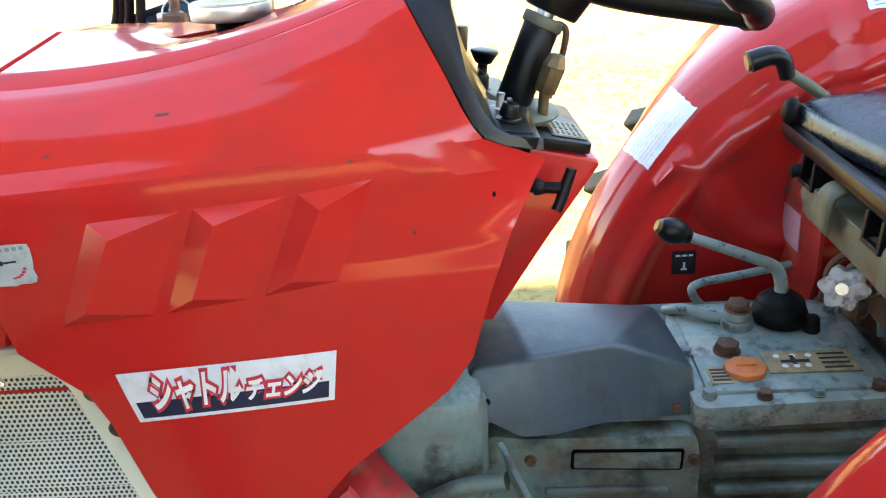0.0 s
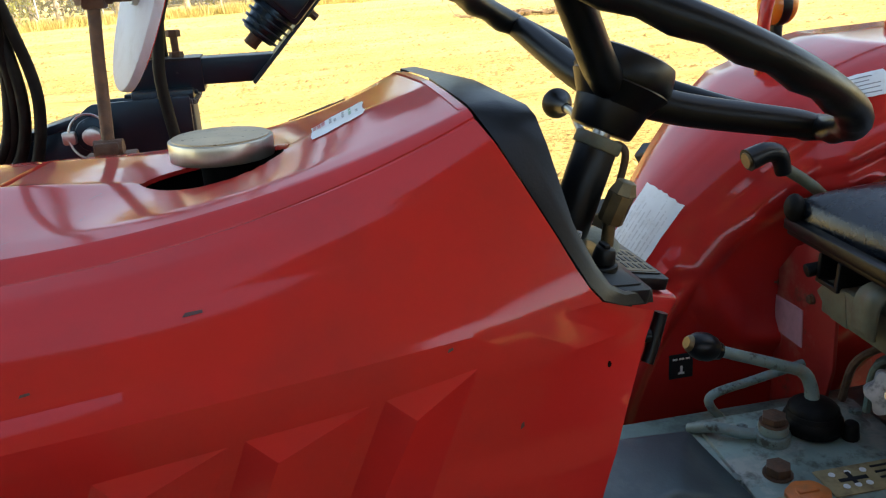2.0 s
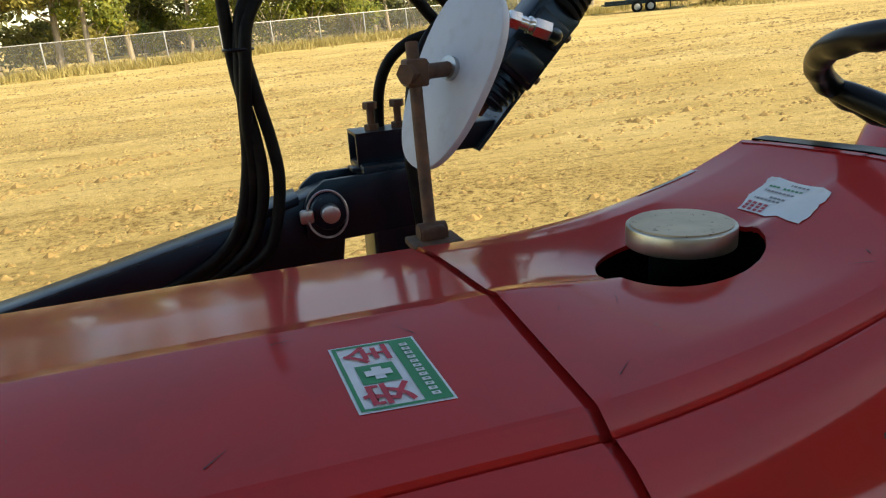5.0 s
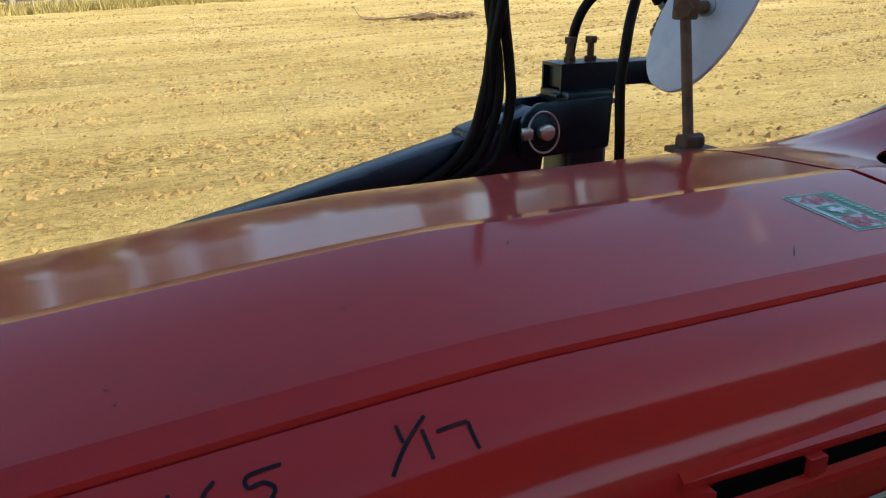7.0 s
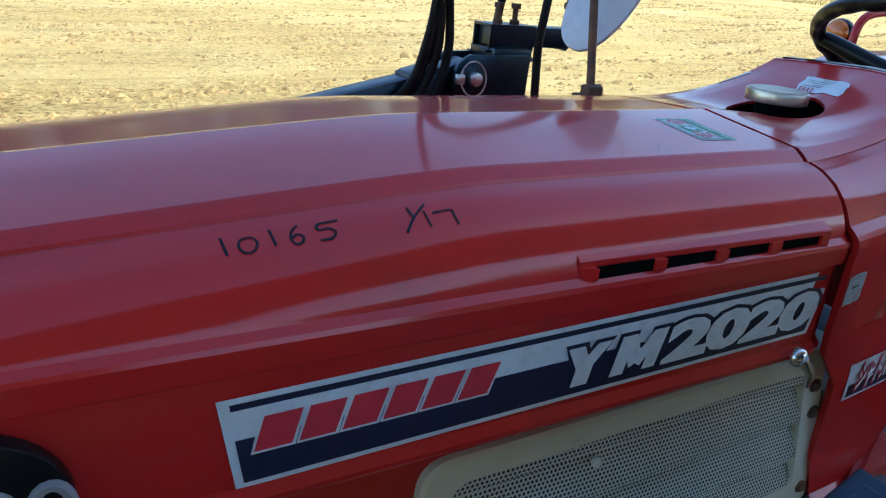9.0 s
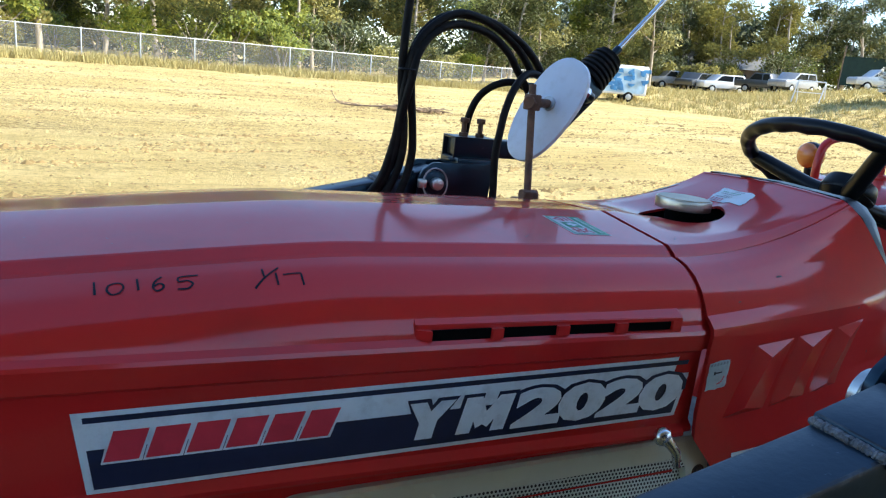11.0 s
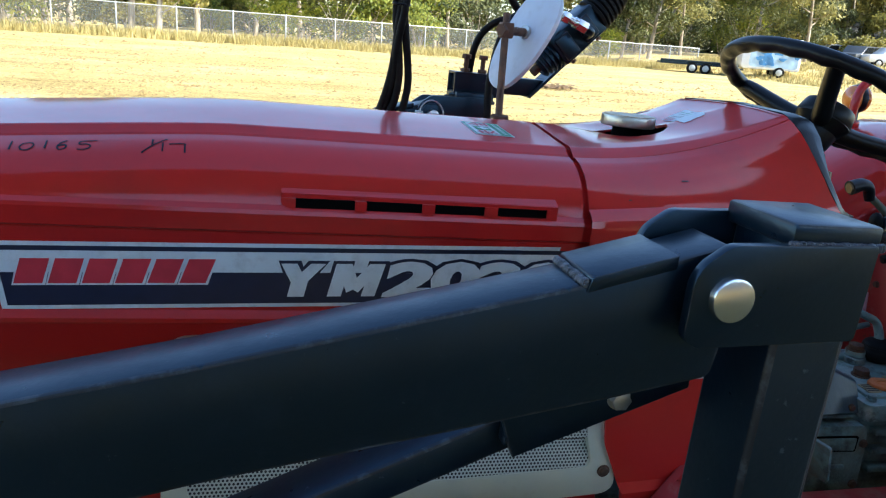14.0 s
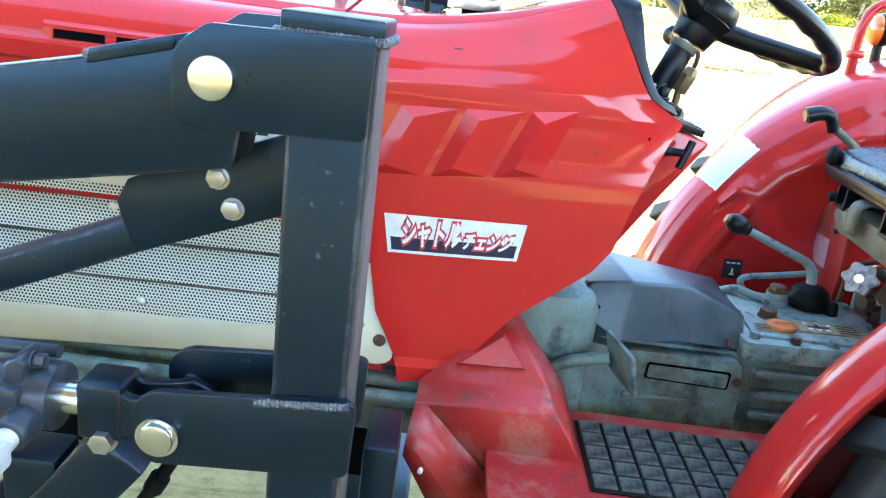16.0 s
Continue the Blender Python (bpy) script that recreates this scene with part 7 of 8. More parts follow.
# rear-view mirror on a rusty rod, seen from its white back
mirror = thing("wing_mirror", "white-backed oval wing mirror on a thin rusty rod", "mirror")
bm = bmesh.new()
tube(bm, [(-0.293, 0.274, 1.158), (-0.290, 0.295, 1.25), (-0.285, 0.320, 1.350)], 0.0068, 12)
part("rod", bm, RUSTY, mirror, "thin rusty steel rod")
bm = bmesh.new()
box(bm, (-0.318, 0.246, 1.146), (-0.265, 0.290, 1.154), 0.002)
box(bm, (-0.306, 0.260, 1.152), (-0.280, 0.285, 1.168), 0.003)
cyl(bm, (-0.307, 0.272, 1.160), (-0.277, 0.272, 1.160), 0.010, seg=14)
part("foot", bm, RUSTY, mirror, "rusty clamp foot")
bm = bmesh.new()
MC = Vector((-0.247, 0.328, 1.309))
mn = Vector((-0.86, -0.42, 0.28)).normalized()       # the white back looks this way
ml = (Vector((-0.220, 0.317, 1.389)) - Vector((-0.286, 0.368, 1.203)))
ml = (ml - mn * ml.dot(mn)).normalized()
mw = mn.cross(ml)
loop = []
for i in range(48):
    a = 2 * math.pi * i / 48
    ca, sa = math.cos(a), math.sin(a)
    loop.append((0.104 * math.copysign(abs(ca) ** 0.85, ca), (0.055 + 0.006 * ca) * math.copysign(abs(sa) ** 0.85, sa)))
mm = Matrix.Translation(MC) @ Matrix((ml, mw, mn)).transposed().to_4x4()
plate(bm, loop, 2, -0.012, 0.0, 0.003, 0, mm)
part("housing", bm, MIRROR_BACK, mirror, "white plastic mirror back")
bm = bmesh.new()
plate(bm, [(x * 0.94, y * 0.92) for x, y in loop], 2, -0.0135, -0.0125, 0, 0, mm)
part("glass", bm, GLASS_MIRROR, mirror)
bm = bmesh.new()
jm = Vector((-0.286, 0.312, 1.320))
cyl(bm, jm + Vector((-0.012, -0.010, 0)), MC + mn * 0.001 + ml * 0.012, 0.008, seg=12)
cyl(bm, jm - Vector((0.014, 0.012, 0)), jm + Vector((0.014, 0.012, 0)), 0.011, seg=6)
box(bm, jm - Vector((0.012, 0.012, 0.014)), jm + Vector((0.012, 0.012, 0.014)), 0.003)
part("clamp", bm, RUSTY, mirror, "rusty clamp and bolt")
bm = bmesh.new()
cyl(bm, MC + mn * 0.0 + ml * 0.012, MC + mn * 0.006 + ml * 0.012, 0.013, seg=16)
part("washer", bm, ZINC, mirror)

# slight nose-up tilt, turn and shift that fit the tractor to the camera's view
VIEW_FIT = pose(-0.0366, -0.0145, 0.0439, -0.331, 1.590, 0.986)
for whole_thing in (tractor, loader, mirror):
    whole_thing.matrix_basis = VIEW_FIT

# ---------------- ground and distance ----------------
def ground_height(x, y):
    """Flat yard with a low grassy bank rising at the far side."""
    d = max(0.0, x * 0.85 + y * 0.25 - 33)
    top = 1.1 + 0.09 * min(14.0, max(0.0, x - y + 1.5))
    return top * (1 - math.exp(-d / 4.5))


def relief(x, y):
    """Ruts and trodden hollows of the yard, level where the tractor stands."""
    far = min(1.0, max(0.0, (math.hypot(x, y) - 2.5) / 4.0)) * min(1.0, max(0.0, (60 - math.hypot(x, y)) / 20))
    along, across = x * 0.96 + y * 0.28, y * 0.96 - x * 0.28
    return far * (0.030 * noise.noise(Vector((along * 0.16, across * 0.55, 1.3))) + 0.022 * noise.noise(Vector((along * 0.5, across * 1.9, 4.1))) + 0.010 * noise.noise(Vector((x * 2.6, y * 3.4, 7.7))))


def steps(fine0, fine1, d):
    out = [-1500, -600, -250, -120] + [-60 + i * 2 for i in range(81)] + [120, 250, 600, 1500]
    n = round((fine1 - fine0) / d)
    return sorted([v for v in out if v < fine0 - 0.01 or v > fine1 + 0.01] + [fine0 + i * d for i in range(n + 1)])


bm = bmesh.new()
xs, ys = steps(-8, 22, 0.25), steps(1, 27, 0.2)
grid = [[bm.verts.new((x, y, ground_height(x, y) + relief(x, y))) for x in xs] for y in ys]
skin(bm, grid, False)
whole("ground", bm, SAND, "bare dry yellow sandy yard with wheel ruts", "ground", kind="structure")

# loose clods strewn over the yard
bm = bmesh.new()
lump = [Vector(p) for p in ((1, 0, 0), (0.3, 0.9, 0.1), (-0.8, 0.5, 0), (-0.7, -0.6, 0.1), (0.4, -0.9, 0), (0.1, 0.1, 0.75))]
def clod(x, y, s):
    w = random.uniform(0, 6.28)
    co, si = math.cos(w), math.sin(w)
    h = ground_height(x, y) + relief(x, y)
    vs = [bm.verts.new((x + (p.x * co - p.y * si) * s * 1.5, y + (p.x * si + p.y * co) * s, h + p.z * s * random.uniform(0.7, 1.5) - 0.004)) for p in lump]
    for i in range(5):
        bm.faces.new((vs[i], vs[(i + 1) % 5], vs[5]))


for k in range(15000):
    r = 2.6 + 30 * random.random() ** 1.7
    a = radians(random.uniform(15, 172))
    x, y = r * math.cos(a), r * math.sin(a)
    if y > 1.1:
        clod(x, y, random.uniform(0.004, 0.017) * (1 + 1.2 * random.random() ** 6) * (0.6 + r / 16))
for row in range(230):                # lumps thrown up along old wheel tracks
    x0, y0 = random.uniform(-7, 20), 3.0 + 20 * random.random() ** 1.4
    ln, turn = random.uniform(0.8, 3.5), random.gauss(0.27, 0.12)
    for k in range(int(ln * random.uniform(9, 20))):
        q = random.uniform(-0.5, 0.5) * ln
        x, y = x0 + q * math.cos(turn) + random.gauss(0, 0.06), y0 + q * math.sin(turn) + random.gauss(0, 0.07)
        if y > 2.2:
            clod(x, y, random.uniform(0.012, 0.036) * (1 + 0.8 * random.random() ** 5))
whole("clods", bm, CLOD, "loose dry clods of sandy earth on the yard", "earth clods", kind="stuff", smooth=0)

# unseen sheet roof, added over and behind the camera to shade the tractor
bm = bmesh.new()
box(bm, (-18, -10.4, 6.0), (30, -2.6, 6.08))
whole("ceiling", bm, SHADE_ROOF, "unseen dark roof slab added to shade the tractor", "roof", kind="structure")
# unseen wall, added to hold back low sky light behind the camera
bm = bmesh.new()
box(bm, (-18, -12.6, 0), (30, -12.4, 3.4))
whole("wall_shed", bm, WALL_BROWN, "unseen brown wall added to limit light from behind", "wall", kind="structure")


def near_ground(x, y):
    return ground_height(x, y) + relief(x, y) - 0.03


def leaf_cloud(bm, centre, rad, n, size, flat=0.8):
    """Small leaf sheets scattered through a clump."""
    for _ in range(n):
        d = Vector((random.gauss(0, 1), random.gauss(0, 1), random.gauss(0, flat)))
        d = d.normalized() * (random.random() ** 0.45)
        c = Vector(centre) + Vector((d.x * rad, d.y * rad, d.z * rad * flat))
        a = Vector((random.uniform(-1, 1), random.uniform(-1, 1), random.uniform(-1, 1))).normalized()
        b = a.orthogonal().normalized()
        s = size * random.uniform(0.6, 1.3)
        bm.faces.new([bm.verts.new(c + a * s), bm.verts.new(c + b * s * 0.45), bm.verts.new(c - a * s), bm.verts.new(c - b * s * 0.45)])


def gum_tree(h, lean, leaf, crown_low=0.35):
    """A tapered pale trunk with limbs and an open, uneven crown."""
    t = thing("gum_tree", "tall thin pale-barked gum tree with an open olive crown", "tree", "trees behind the fence")
    bm = bmesh.new()
    top = Vector((lean, 0, h * 0.92))
    line = spline([(0, 0, -0.3), (lean * 0.15, 0.15, h * 0.3), (lean * 0.55, -0.1, h * 0.6), top], 6)
    tube(bm, line, 0.16, 8, taper=lambda k: 1.15 - 0.95 * k)
    tips = [top]
    for i in range(9):
        k = crown_low + (0.95 - crown_low) * i / 9
        p = line[int(k * (len(line) - 1))]
        a = random.uniform(0, 6.28)
        ln = h * random.uniform(0.14, 0.26) * (1.15 - k * 0.5)
        q = p + Vector((math.cos(a) * ln, math.sin(a) * ln, ln * random.uniform(0.3, 0.9)))
        tube(bm, spline([p, p.lerp(q, 0.5) + Vector((0, 0, -0.1 * ln)), q], 4), 0.05, 6, taper=lambda k: 1.1 - 0.8 * k)
        tips += [q, p.lerp(q, 0.65) + Vector((random.uniform(-.5, .5), random.uniform(-.5, .5), 0.3))]
    part("trunk", bm, BARK, t, smooth=60)
    bm = bmesh.new()
    for q in tips:
        leaf_cloud(bm, q, h * random.uniform(0.085, 0.135), 190, 0.16)
    part("crown", bm, leaf, t, smooth=0)
    return t


def shrub(h, leaf, name="shrub", label="dense yellow-green shrub beyond the fence", group="shrubs behind the fence"):
    t = thing(name, label, "shrub", group)
    bm = bmesh.new()
    for i in range(5):
        a = i * 1.256
        tube(bm, [(0, 0, -0.1), (math.cos(a) * h * 0.15, math.sin(a) * h * 0.15, h * 0.4), (math.cos(a) * h * 0.35, math.sin(a) * h * 0.35, h * 0.7)], 0.04, 6, taper=lambda k: 1 - 0.7 * k)
    part("stem", bm, BARK, t)
    bm = bmesh.new()
    for _ in range(12):
        leaf_cloud(bm, (random.gauss(0, h * 0.24), random.gauss(0, h * 0.24), h * random.uniform(0.2, 0.85)), h * 0.24, 170, 0.125)
    part("foliage", bm, leaf, t, smooth=0)
    return t


# fence line: y along x
def fence_y(x):
    return 40.3 + 0.27 * (x - 3)


random.seed(5)
kinds = [gum_tree(9.6, 1.0, LEAF_GUM, 0.28), gum_tree(10.5, -0.8, LEAF_GUM, 0.36), gum_tree(8.4, 0.5, LEAF_GREEN, 0.20), gum_tree(9.8, -1.2, LEAF_DARK, 0.24)]
for i, k in enumerate(kinds):
    k.matrix_basis = pose(-8 + i * 9.0, fence_y(-8 + i * 9.0) + 5 + i, 0, 0, 0, 70 * i)
for i in range(62):
    x = -26 + i * 1.45 + random.uniform(-0.8, 0.8)
    y = fence_y(x) + random.choice((3.5, 7, 11, 16, 22)) + random.uniform(-1.5, 1.5)
    s = random.uniform(0.75, 1.15)
    c = copy_thing(random.choice(kinds), pose(x, y, near_ground(x, y), 0, 0, random.uniform(0, 360)))
    c.scale = (s, s, s * random.uniform(0.9, 1.1))
sh = [shrub(3.2, LEAF_GREEN), shrub(3.8, LEAF_DARK, label="dense dark green shrub beyond the fence"), shrub(2.6, LEAF_GUM, label="loose olive shrub beyond the fence")]
for i, k in enumerate(sh):
    k.matrix_basis = pose(8 + i * 4, fence_y(8 + i * 4) + 3, 0)
for i in range(58):
    x = -26 + i * 1.5 + random.uniform(-1, 1)
    y = fence_y(x) + random.choice((4, 9, 14, 20)) + random.uniform(-1, 1)
    s = random.uniform(0.7, 1.35)
    c = copy_thing(random.choice(sh), pose(x, y, near_ground(x, y), 0, 0, random.uniform(0, 360)))
    c.scale = (s, s, s)
# far woods, too dense to tell apart
bm = bmesh.new()
for i in range(380):
    x = -60 + i * 0.45 + random.uniform(-1, 1)
    y = fence_y(x) + random.uniform(24, 36)
    leaf_cloud(bm, (x, y, random.uniform(0.5, 8.5)), 2.2, 110, 0.40)
for i in range(330):
    x = 42 + random.uniform(0, 70)
    y = 112 - x * 0.62 + random.uniform(0, 14)
    leaf_cloud(bm, (x, y, random.uniform(1, 11)), 2.6, 110, 0.42)
whole("far_woods", bm, LEAF_DARK, "dense dark woodland behind the yard", "woodland", kind="stuff", smooth=0)

# chain-link fence
fence = thing("chain_link_fence", "galvanised chain-link fence along the dry grass verge", "fence")
post_bm = bmesh.new()
cyl(post_bm, (0, 0, -0.2), (0, 0, 1.55), 0.035, seg=10, bevel=0.005)
post_me = finish(post_bm, "fence_post", GALV)
fx = [-26 + i * 2.6 for i in range(22)]
for x in fx:
    ob = new("fence_post", post_me)
    ob.parent = fence
    ob.location = (x, fence_y(x), 0)
bm = bmesh.new()
tube(bm, [(x, fence_y(x), 1.50) for x in fx], 0.022, 8)
part("top_rail", bm, GALV, fence)
bm = bmesh.new()
for x0, x1 in zip(fx, fx[1:]):
    bm.faces.new([bm.verts.new(p) for p in ((x0, fence_y(x0), 0.05), (x1, fence_y(x1), 0.05), (x1, fence_y(x1), 1.48), (x0, fence_y(x0), 1.48))])
part("wire_mesh", bm, WIRE, fence, smooth=0)

# dry grass along the fence and on the bank
bm = bmesh.new()


def tuft(x, y, h, n=9):
    z = near_ground(x, y)
    for _ in range(n):
        a = random.uniform(0, 6.28)
        b = Vector((x + random.gauss(0, 0.12), y + random.gauss(0, 0.12), z))
        w = Vector((math.cos(a), math.sin(a), 0)) * 0.03
        tip = b + Vector((random.gauss(0, 0.14), random.gauss(0, 0.14), h * random.uniform(0.6, 1.3)))
        bm.faces.new([bm.verts.new(b - w), bm.verts.new(b + w), bm.verts.new(tip)])


for i in range(3600):
    x = random.uniform(-26, 30)
    tuft(x, fence_y(x) - abs(random.gauss(0, 0.9)) - 0.1, random.uniform(0.2, 0.55))
for i in range(6500):
    x = random.uniform(26, 60)
    y = random.uniform(8, 46)
    k = x * 0.85 + y * 0.25 - 33
    if -1.5 < k < 16:
        tuft(x, y, random.uniform(0.12, 0.42))
whole("dry_grass", bm, DRY_GRASS, "tall dry straw-coloured grass along the verge", "grass", kind="stuff", smooth=0)

# fallen branch and dead twigs in the yard
def stick(t, pts, r, name="stick"):
    bm = bmesh.new()
    tube(bm, spline([Vector(p) + Vector((0, 0, ground_height(p[0], p[1]) + relief(p[0], p[1]))) for p in pts], 5), r, 7, taper=lambda k: 1.15 - 0.85 * k)
    part(name, bm, WOOD, t)


branch = thing("fallen_branch", "long thin bare fallen branch with side twigs on sand", "branch", "debris in the yard")
stick(branch, [(7.05, 18.75, 0.04), (6.30, 19.05, 0.10), (5.55, 19.25, 0.08), (4.95, 19.55, 0.05), (4.68, 19.70, 0.12), (4.50, 19.85, 0.42)], 0.032, "stem")
for _ in range(12):
    x = random.uniform(4.8, 6.9)
    y = 19.75 - (x - 4.6) * 0.42
    a, ln = random.uniform(2.2, 4.2), random.uniform(0.3, 0.8)
    d = Vector((math.cos(a), math.sin(a) * 0.5, random.uniform(-0.02, 0.22))) * ln
    p = Vector((x, y, 0.07))
    stick(branch, [p, p + d * 0.5 + Vector((0, 0, 0.03)), p + d], 0.011, "twig")
for x, y, n, w in ((5.95, 18.95, 16, 0.42), (6.95, 18.95, 20, 0.5)):
    heap = thing("twig_heap", "low heap of dead twigs and dry leaves", "twigs", "debris in the yard")
    for _ in range(n):
        a, ln = random.uniform(-0.6, 0.6), random.uniform(0.3, 0.8)
        p = Vector((x + random.gauss(0, w * 0.5), y + random.gauss(0, 0.15), 0.03))
        d = Vector((math.cos(a), math.sin(a), random.uniform(0.0, 0.25))) * ln
        stick(heap, [p, p + d * 0.5 + Vector((0, 0, random.uniform(0.02, 0.10))), p + d], 0.012)
    bm = bmesh.new()
    leaf_cloud(bm, (x + 0.2, y, 0.08), w, 240, 0.055, 0.22)
    part("dead_leaves", bm, LEAF_DEAD, heap, smooth=0)


# ---------------- parked vehicles and yard clutter far off ----------------
def wheel_at(t, x, y, z, r, w=0.2):
    bm = bmesh.new()
    cyl(bm, (x, y - w / 2, z), (x, y + w / 2, z), r, seg=24, bevel=0.03)
    tyre_ob = part("wheel", bm, RUBBER, t)
    bm = bmesh.new()
    cyl(bm, (x, y - w / 2 - 0.01, z), (x, y + w / 2 + 0.01, z), r * 0.6, seg=20, bevel=0.02)
    part("rim", bm, GALV, tyre_ob)


def on_bank(t, x, y, turn, s=1.0):
    t.matrix_basis = pose(x, y, near_ground(x, y), 0, 0, turn)
    t.scale = (s, s, s)


box_trailer = thing("box_trailer", "white enclosed box trailer with blue printed sides", "trailer")
bm = bmesh.new()
plate(bm, [(-1.5, 0.42), (1.45, 0.42), (1.5, 0.5), (1.5, 2.05), (1.42, 2.15), (-1.30, 2.15), (-1.62, 1.95), (-1.66, 0.6)], 1, -0.85, 0.85, 0.04)
body = part("body", bm, CAR_WHITE, box_trailer, "white box body")
bm = bmesh.new()
plate(bm, round_poly([(-1.25, 0.55), (1.36, 0.52), (1.38, 1.75), (0.7, 2.02), (-0.6, 1.9), (-1.2, 1.5)], 0.2), 1, -0.860, -0.848)
part("print_ground", bm, PALE_PRINT, box_trailer, "faded pale blue printed side")
random.seed(11)
for i in range(24):
    bm = bmesh.new()
    x, z = random.uniform(-0.9, 1.2), random.uniform(0.6, 1.8)
    plate(bm, round_poly([(x, z), (x + random.uniform(0.15, 0.5), z - 0.05), (x + random.uniform(0.2, 0.5), z + random.uniform(0.1, 0.4)), (x - 0.05, z + random.uniform(0.1, 0.3))], 0.05), 1, -0.868 - 0.001 * i, -0.855)
    part("print_patch", bm, BLUE_PRINT, box_trailer)
for x in (0.45,):
    wheel_at(box_trailer, x, -0.78, 0.30, 0.30)
    wheel_at(box_trailer, x, 0.78, 0.30, 0.30)
bm = bmesh.new()
tube(bm, [(-1.6, 0, 0.45), (-2.5, 0, 0.42)], 0.05, 8)
cyl(bm, (-2.3, 0, 0.0), (-2.3, 0, 0.5), 0.04, seg=10)
part("drawbar", bm, BLACK_STEEL, box_trailer)
on_bank(box_trailer, 28.25, 38.8, -24, 1.04)

car_trailer = thing("car_trailer", "dark tandem-axle flatbed trailer parked on sand", "trailer")
bm = bmesh.new()
box(bm, (-2.0, -0.9, 0.5), (2.0, 0.9, 0.62), 0.02)
box(bm, (-2.0, -0.9, 0.62), (2.0, -0.84, 0.78), 0.01)
tube(bm, [(2.0, 0, 0.52), (3.2, 0, 0.45)], 0.05, 8)
part("deck", bm, BLACK_STEEL, car_trailer)
for x in (-0.05, 0.75):
    wheel_at(car_trailer, x, -0.92, 0.33, 0.33)
bm = bmesh.new()
plate(bm, [(-0.5, 0.55), (-0.4, 0.75), (1.1, 0.75), (1.2, 0.55), (1.15, 0.55), (1.05, 0.70), (-0.35, 0.70), (-0.45, 0.55)], 1, -1.05, -0.80, 0.01)
part("mudguard", bm, BLACK_STEEL, car_trailer)
on_bank(car_trailer, 25.1, 42.1, -22)


def car(paint, label, kind="suv"):
    t = thing("parked_car", label, "car", "cars parked behind the verge")
    bm = bmesh.new()
    if kind == "suv":
        prof = [(-2.2, 0.45), (-2.25, 0.85), (-2.15, 1.0), (-1.2, 1.08), (-0.55, 1.68), (1.6, 1.72), (2.05, 1.1), (2.15, 0.9), (2.1, 0.45)]
        glass = [(-1.0, 1.12), (-0.50, 1.58), (1.50, 1.62), (1.85, 1.12)]
    else:
        prof = [(-2.4, 0.5), (-2.45, 0.9), (-2.3, 1.05), (-1.2, 1.12), (-0.7, 1.72), (0.7, 1.74), (0.9, 1.12), (2.4, 1.10), (2.4, 0.5)]
        glass = [(-1.05, 1.15), (-0.65, 1.62), (0.6, 1.64), (0.75, 1.15)]
    plate(bm, prof, 1, -0.88, 0.88, 0.06)
    part("body", bm, paint, t)
    for y in (-0.895, 0.885):
        (ax, az_), (bx, bz), (cx, cz), (dx, dz) = glass
        mid = (bx + cx) / 2 + 0.1
        for pane in ([(ax, az_), (bx, bz), (mid - 0.05, bz + 0.02), (mid - 0.05, az_)], [(mid + 0.05, az_), (mid + 0.05, bz + 0.02), (cx, cz), (dx, dz)]):
            bm = bmesh.new()
            plate(bm, pane, 1, y, y + 0.01, 0, 0.05)
            part("side_window", bm, CAR_GLASS, t)
    for x in (-1.35, 1.35):
        wheel_at(t, x, -0.80, 0.36, 0.36)
        wheel_at(t, x, 0.80, 0.36, 0.36)
    return t


for paint, label, kind, az, dist, turn in ((CAR_WHITE, "white station wagon parked beyond the grass", "suv", 43.4, 72, 25), (CAR_DARK, "dark four-wheel drive parked beyond the grass", "suv", 41.5, 73, 60),
                                           (CAR_DARK, "black utility parked beyond the grass", "ute", 46.3, 70, -30), (CAR_GREY, "dark grey four-wheel drive parked beyond the grass", "suv", 48.1, 69, 50),
                                           (CAR_SILVER, "silver four-wheel drive parked near a bush", "suv", 53.4, 66, 20), (CAR_GREY, "grey utility parked beyond the grass", "ute", 40.0, 76, 15)):
    t = car(paint, label, kind)
    on_bank(t, math.sin(radians(az)) * dist, math.cos(radians(az)) * dist, turn - az * 0.9)

# white frame on the grass
frame_ob = thing("white_frame", "white painted steel frame standing in dry grass", "frame")
bm = bmesh.new()
for x in (-0.9, 0.9):
    tube(bm, [(x - 0.25, -0.5, 0), (x, 0, 1.55), (x + 0.1, 0.5, 0)], 0.045, 8)
tube(bm, [(-0.9, 0, 1.55), (0.9, 0, 1.55)], 0.045, 8)
tube(bm, [(-1.0, -0.25, 0.75), (0.85, -0.25, 0.75)], 0.03, 8)
part("pipes", bm, CAR_WHITE, frame_ob)
on_bank(frame_ob, math.sin(radians(49.3)) * 47, math.cos(radians(49.3)) * 47, -49, 0.8)

# flowering bush and rail fence at the end of the bank
bush = shrub(2.4, LEAF_DARK, "flowering_bush", "white-flowering oleander bush on the grass bank", "")
bm = bmesh.new()
for _ in range(34):
    a = random.uniform(0, 6.28)
    leaf_cloud(bm, (math.cos(a) * 1.05, math.sin(a) * 1.05, random.uniform(0.7, 2.3)), 0.48, 70, 0.10)
part("blossom", bm, BLOSSOM, bush, smooth=0)
on_bank(bush, math.sin(radians(55.0)) * 46, math.cos(radians(55.0)) * 46, 0)
rail = thing("rail_fence", "low weathered timber rail fence on the bank", "fence")
for i in range(7):
    bm = bmesh.new()
    box(bm, (i * 1.8 - 0.06, -0.06, -0.2), (i * 1.8 + 0.06, 0.06, 0.95), 0.01)
    part("post", bm, WOOD, rail)
for z in (0.45, 0.85):
    bm = bmesh.new()
    box(bm, (0, -0.02, z - 0.06), (10.8, 0.02, z + 0.06), 0.005)
    part("rail", bm, WOOD, rail)
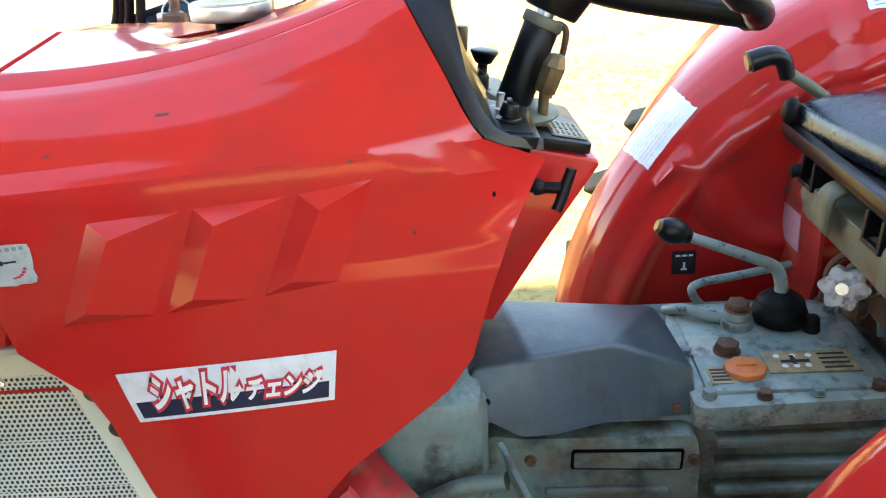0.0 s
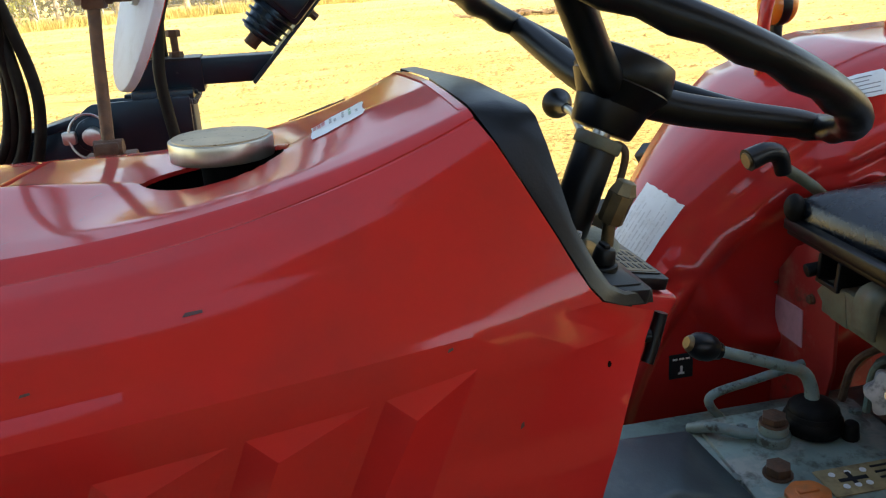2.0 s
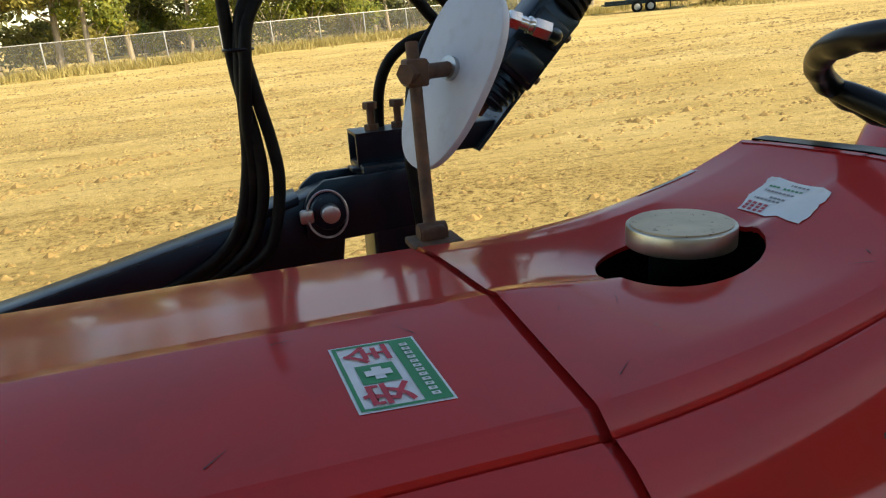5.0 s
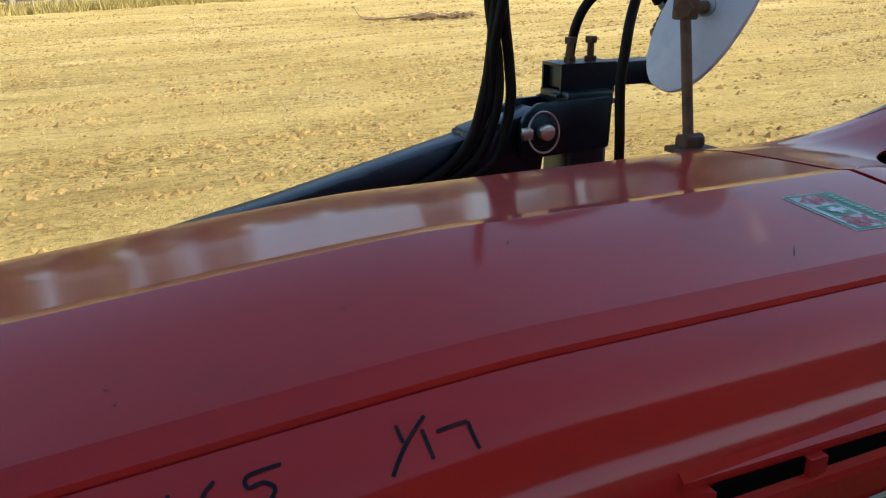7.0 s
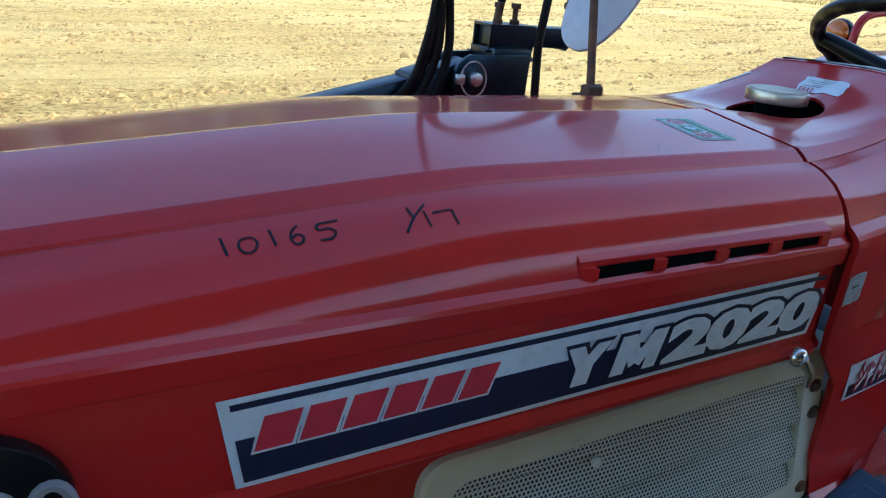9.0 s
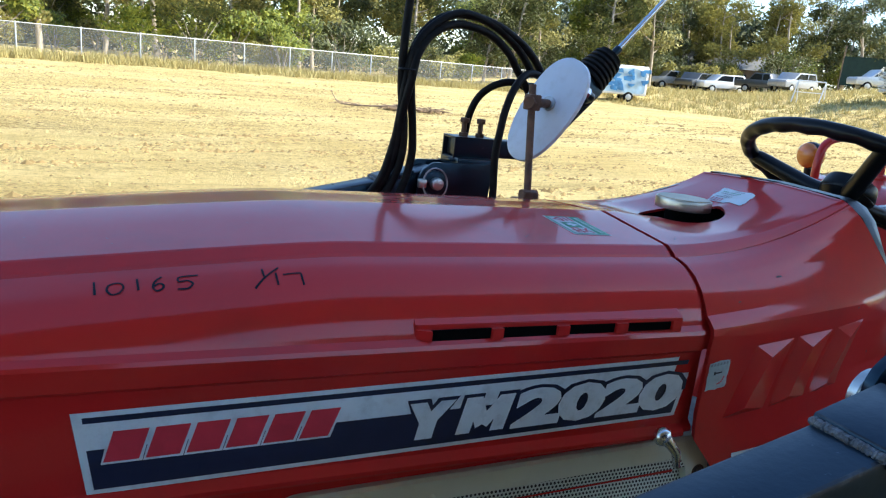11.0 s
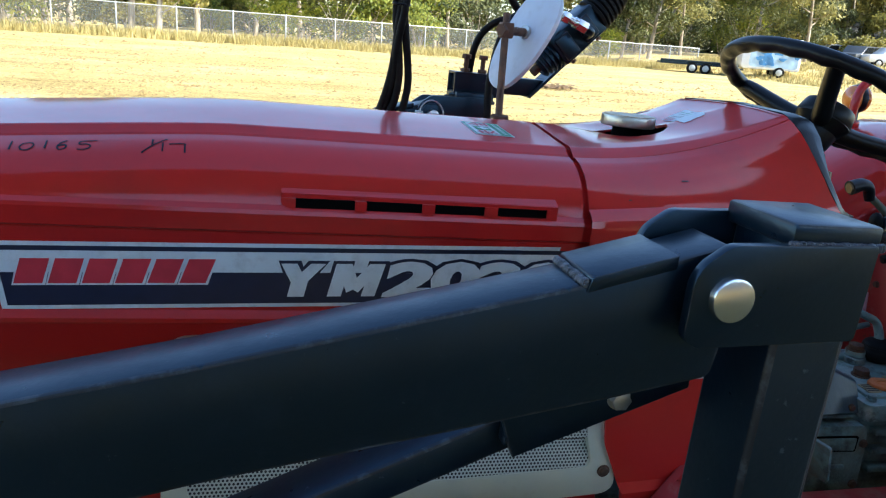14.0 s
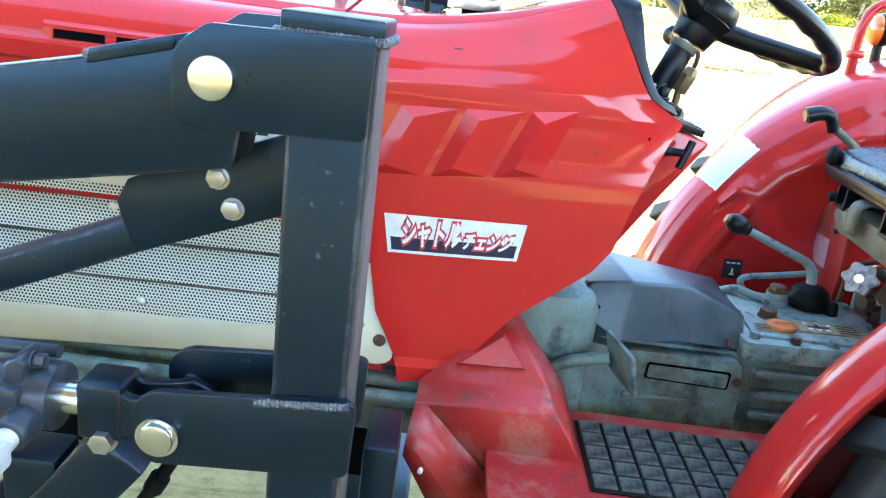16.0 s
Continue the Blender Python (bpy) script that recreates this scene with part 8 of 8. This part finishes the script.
on_bank(rail, math.sin(radians(55.5)) * 36, math.cos(radians(55.5)) * 36, -40)
# house with a low grey roof between the trees, and shade cloth
house = thing("house", "low brown house with a grey sheet roof among trees", "house")
bm = bmesh.new()
box(bm, (-5, -3, 0), (5, 3, 2.7))
part("wall", bm, HOUSE_WALL, house)
bm = bmesh.new()
plate(bm, [(-3.6, 2.6), (3.6, 2.6), (0, 4.2)], 0, -5.4, 5.4)
part("roof", bm, ROOF_GREY, house, smooth=0)
for x in (-3, 0.5, 3):
    bm = bmesh.new()
    box(bm, (x - 0.6, -3.04, 1.0), (x + 0.6, -2.98, 2.1), 0.01)
    part("window", bm, CAR_GLASS, house)
on_bank(house, math.sin(radians(42.5)) * 88, math.cos(radians(42.5)) * 88, -42)
cloth = thing("shade_cloth_screen", "dark green shade cloth screen on posts", "screen")
bm = bmesh.new()
box(bm, (-6, -0.02, 0.6), (6, 0.02, 3.4))
part("cloth", bm, SHADE_CLOTH, cloth)
for x in (-6, -2, 2, 6):
    bm = bmesh.new()
    cyl(bm, (x, 0.06, -0.2), (x, 0.06, 4.4), 0.09, seg=10)
    part("post", bm, WOOD, cloth)
on_bank(cloth, math.sin(radians(55)) * 84, math.cos(radians(55)) * 84, -50)
# trees and shrubs behind the cars
random.seed(21)
for i in range(34):
    az, dist = radians(34 + i * 0.95), random.choice((84, 90, 98, 106))
    x, y = math.sin(az) * dist, math.cos(az) * dist
    c = copy_thing(random.choice(kinds), pose(x, y, near_ground(x, y), 0, 0, random.uniform(0, 360)))
    s_ = random.uniform(0.8, 1.2)
    c.scale = (s_, s_, s_)
    if i % 2 == 0:
        dist -= random.uniform(2, 6)
        x, y = math.sin(az) * dist, math.cos(az) * dist
        c = copy_thing(random.choice(sh), pose(x, y, near_ground(x, y), 0, 0, random.uniform(0, 360)))
lime = shrub(4.4, LEAF_GREEN, "bright_tree", "bright yellow-green bushy tree behind the cars", "")
on_bank(lime, math.sin(radians(48.0)) * 82, math.cos(radians(48.0)) * 82, 0)
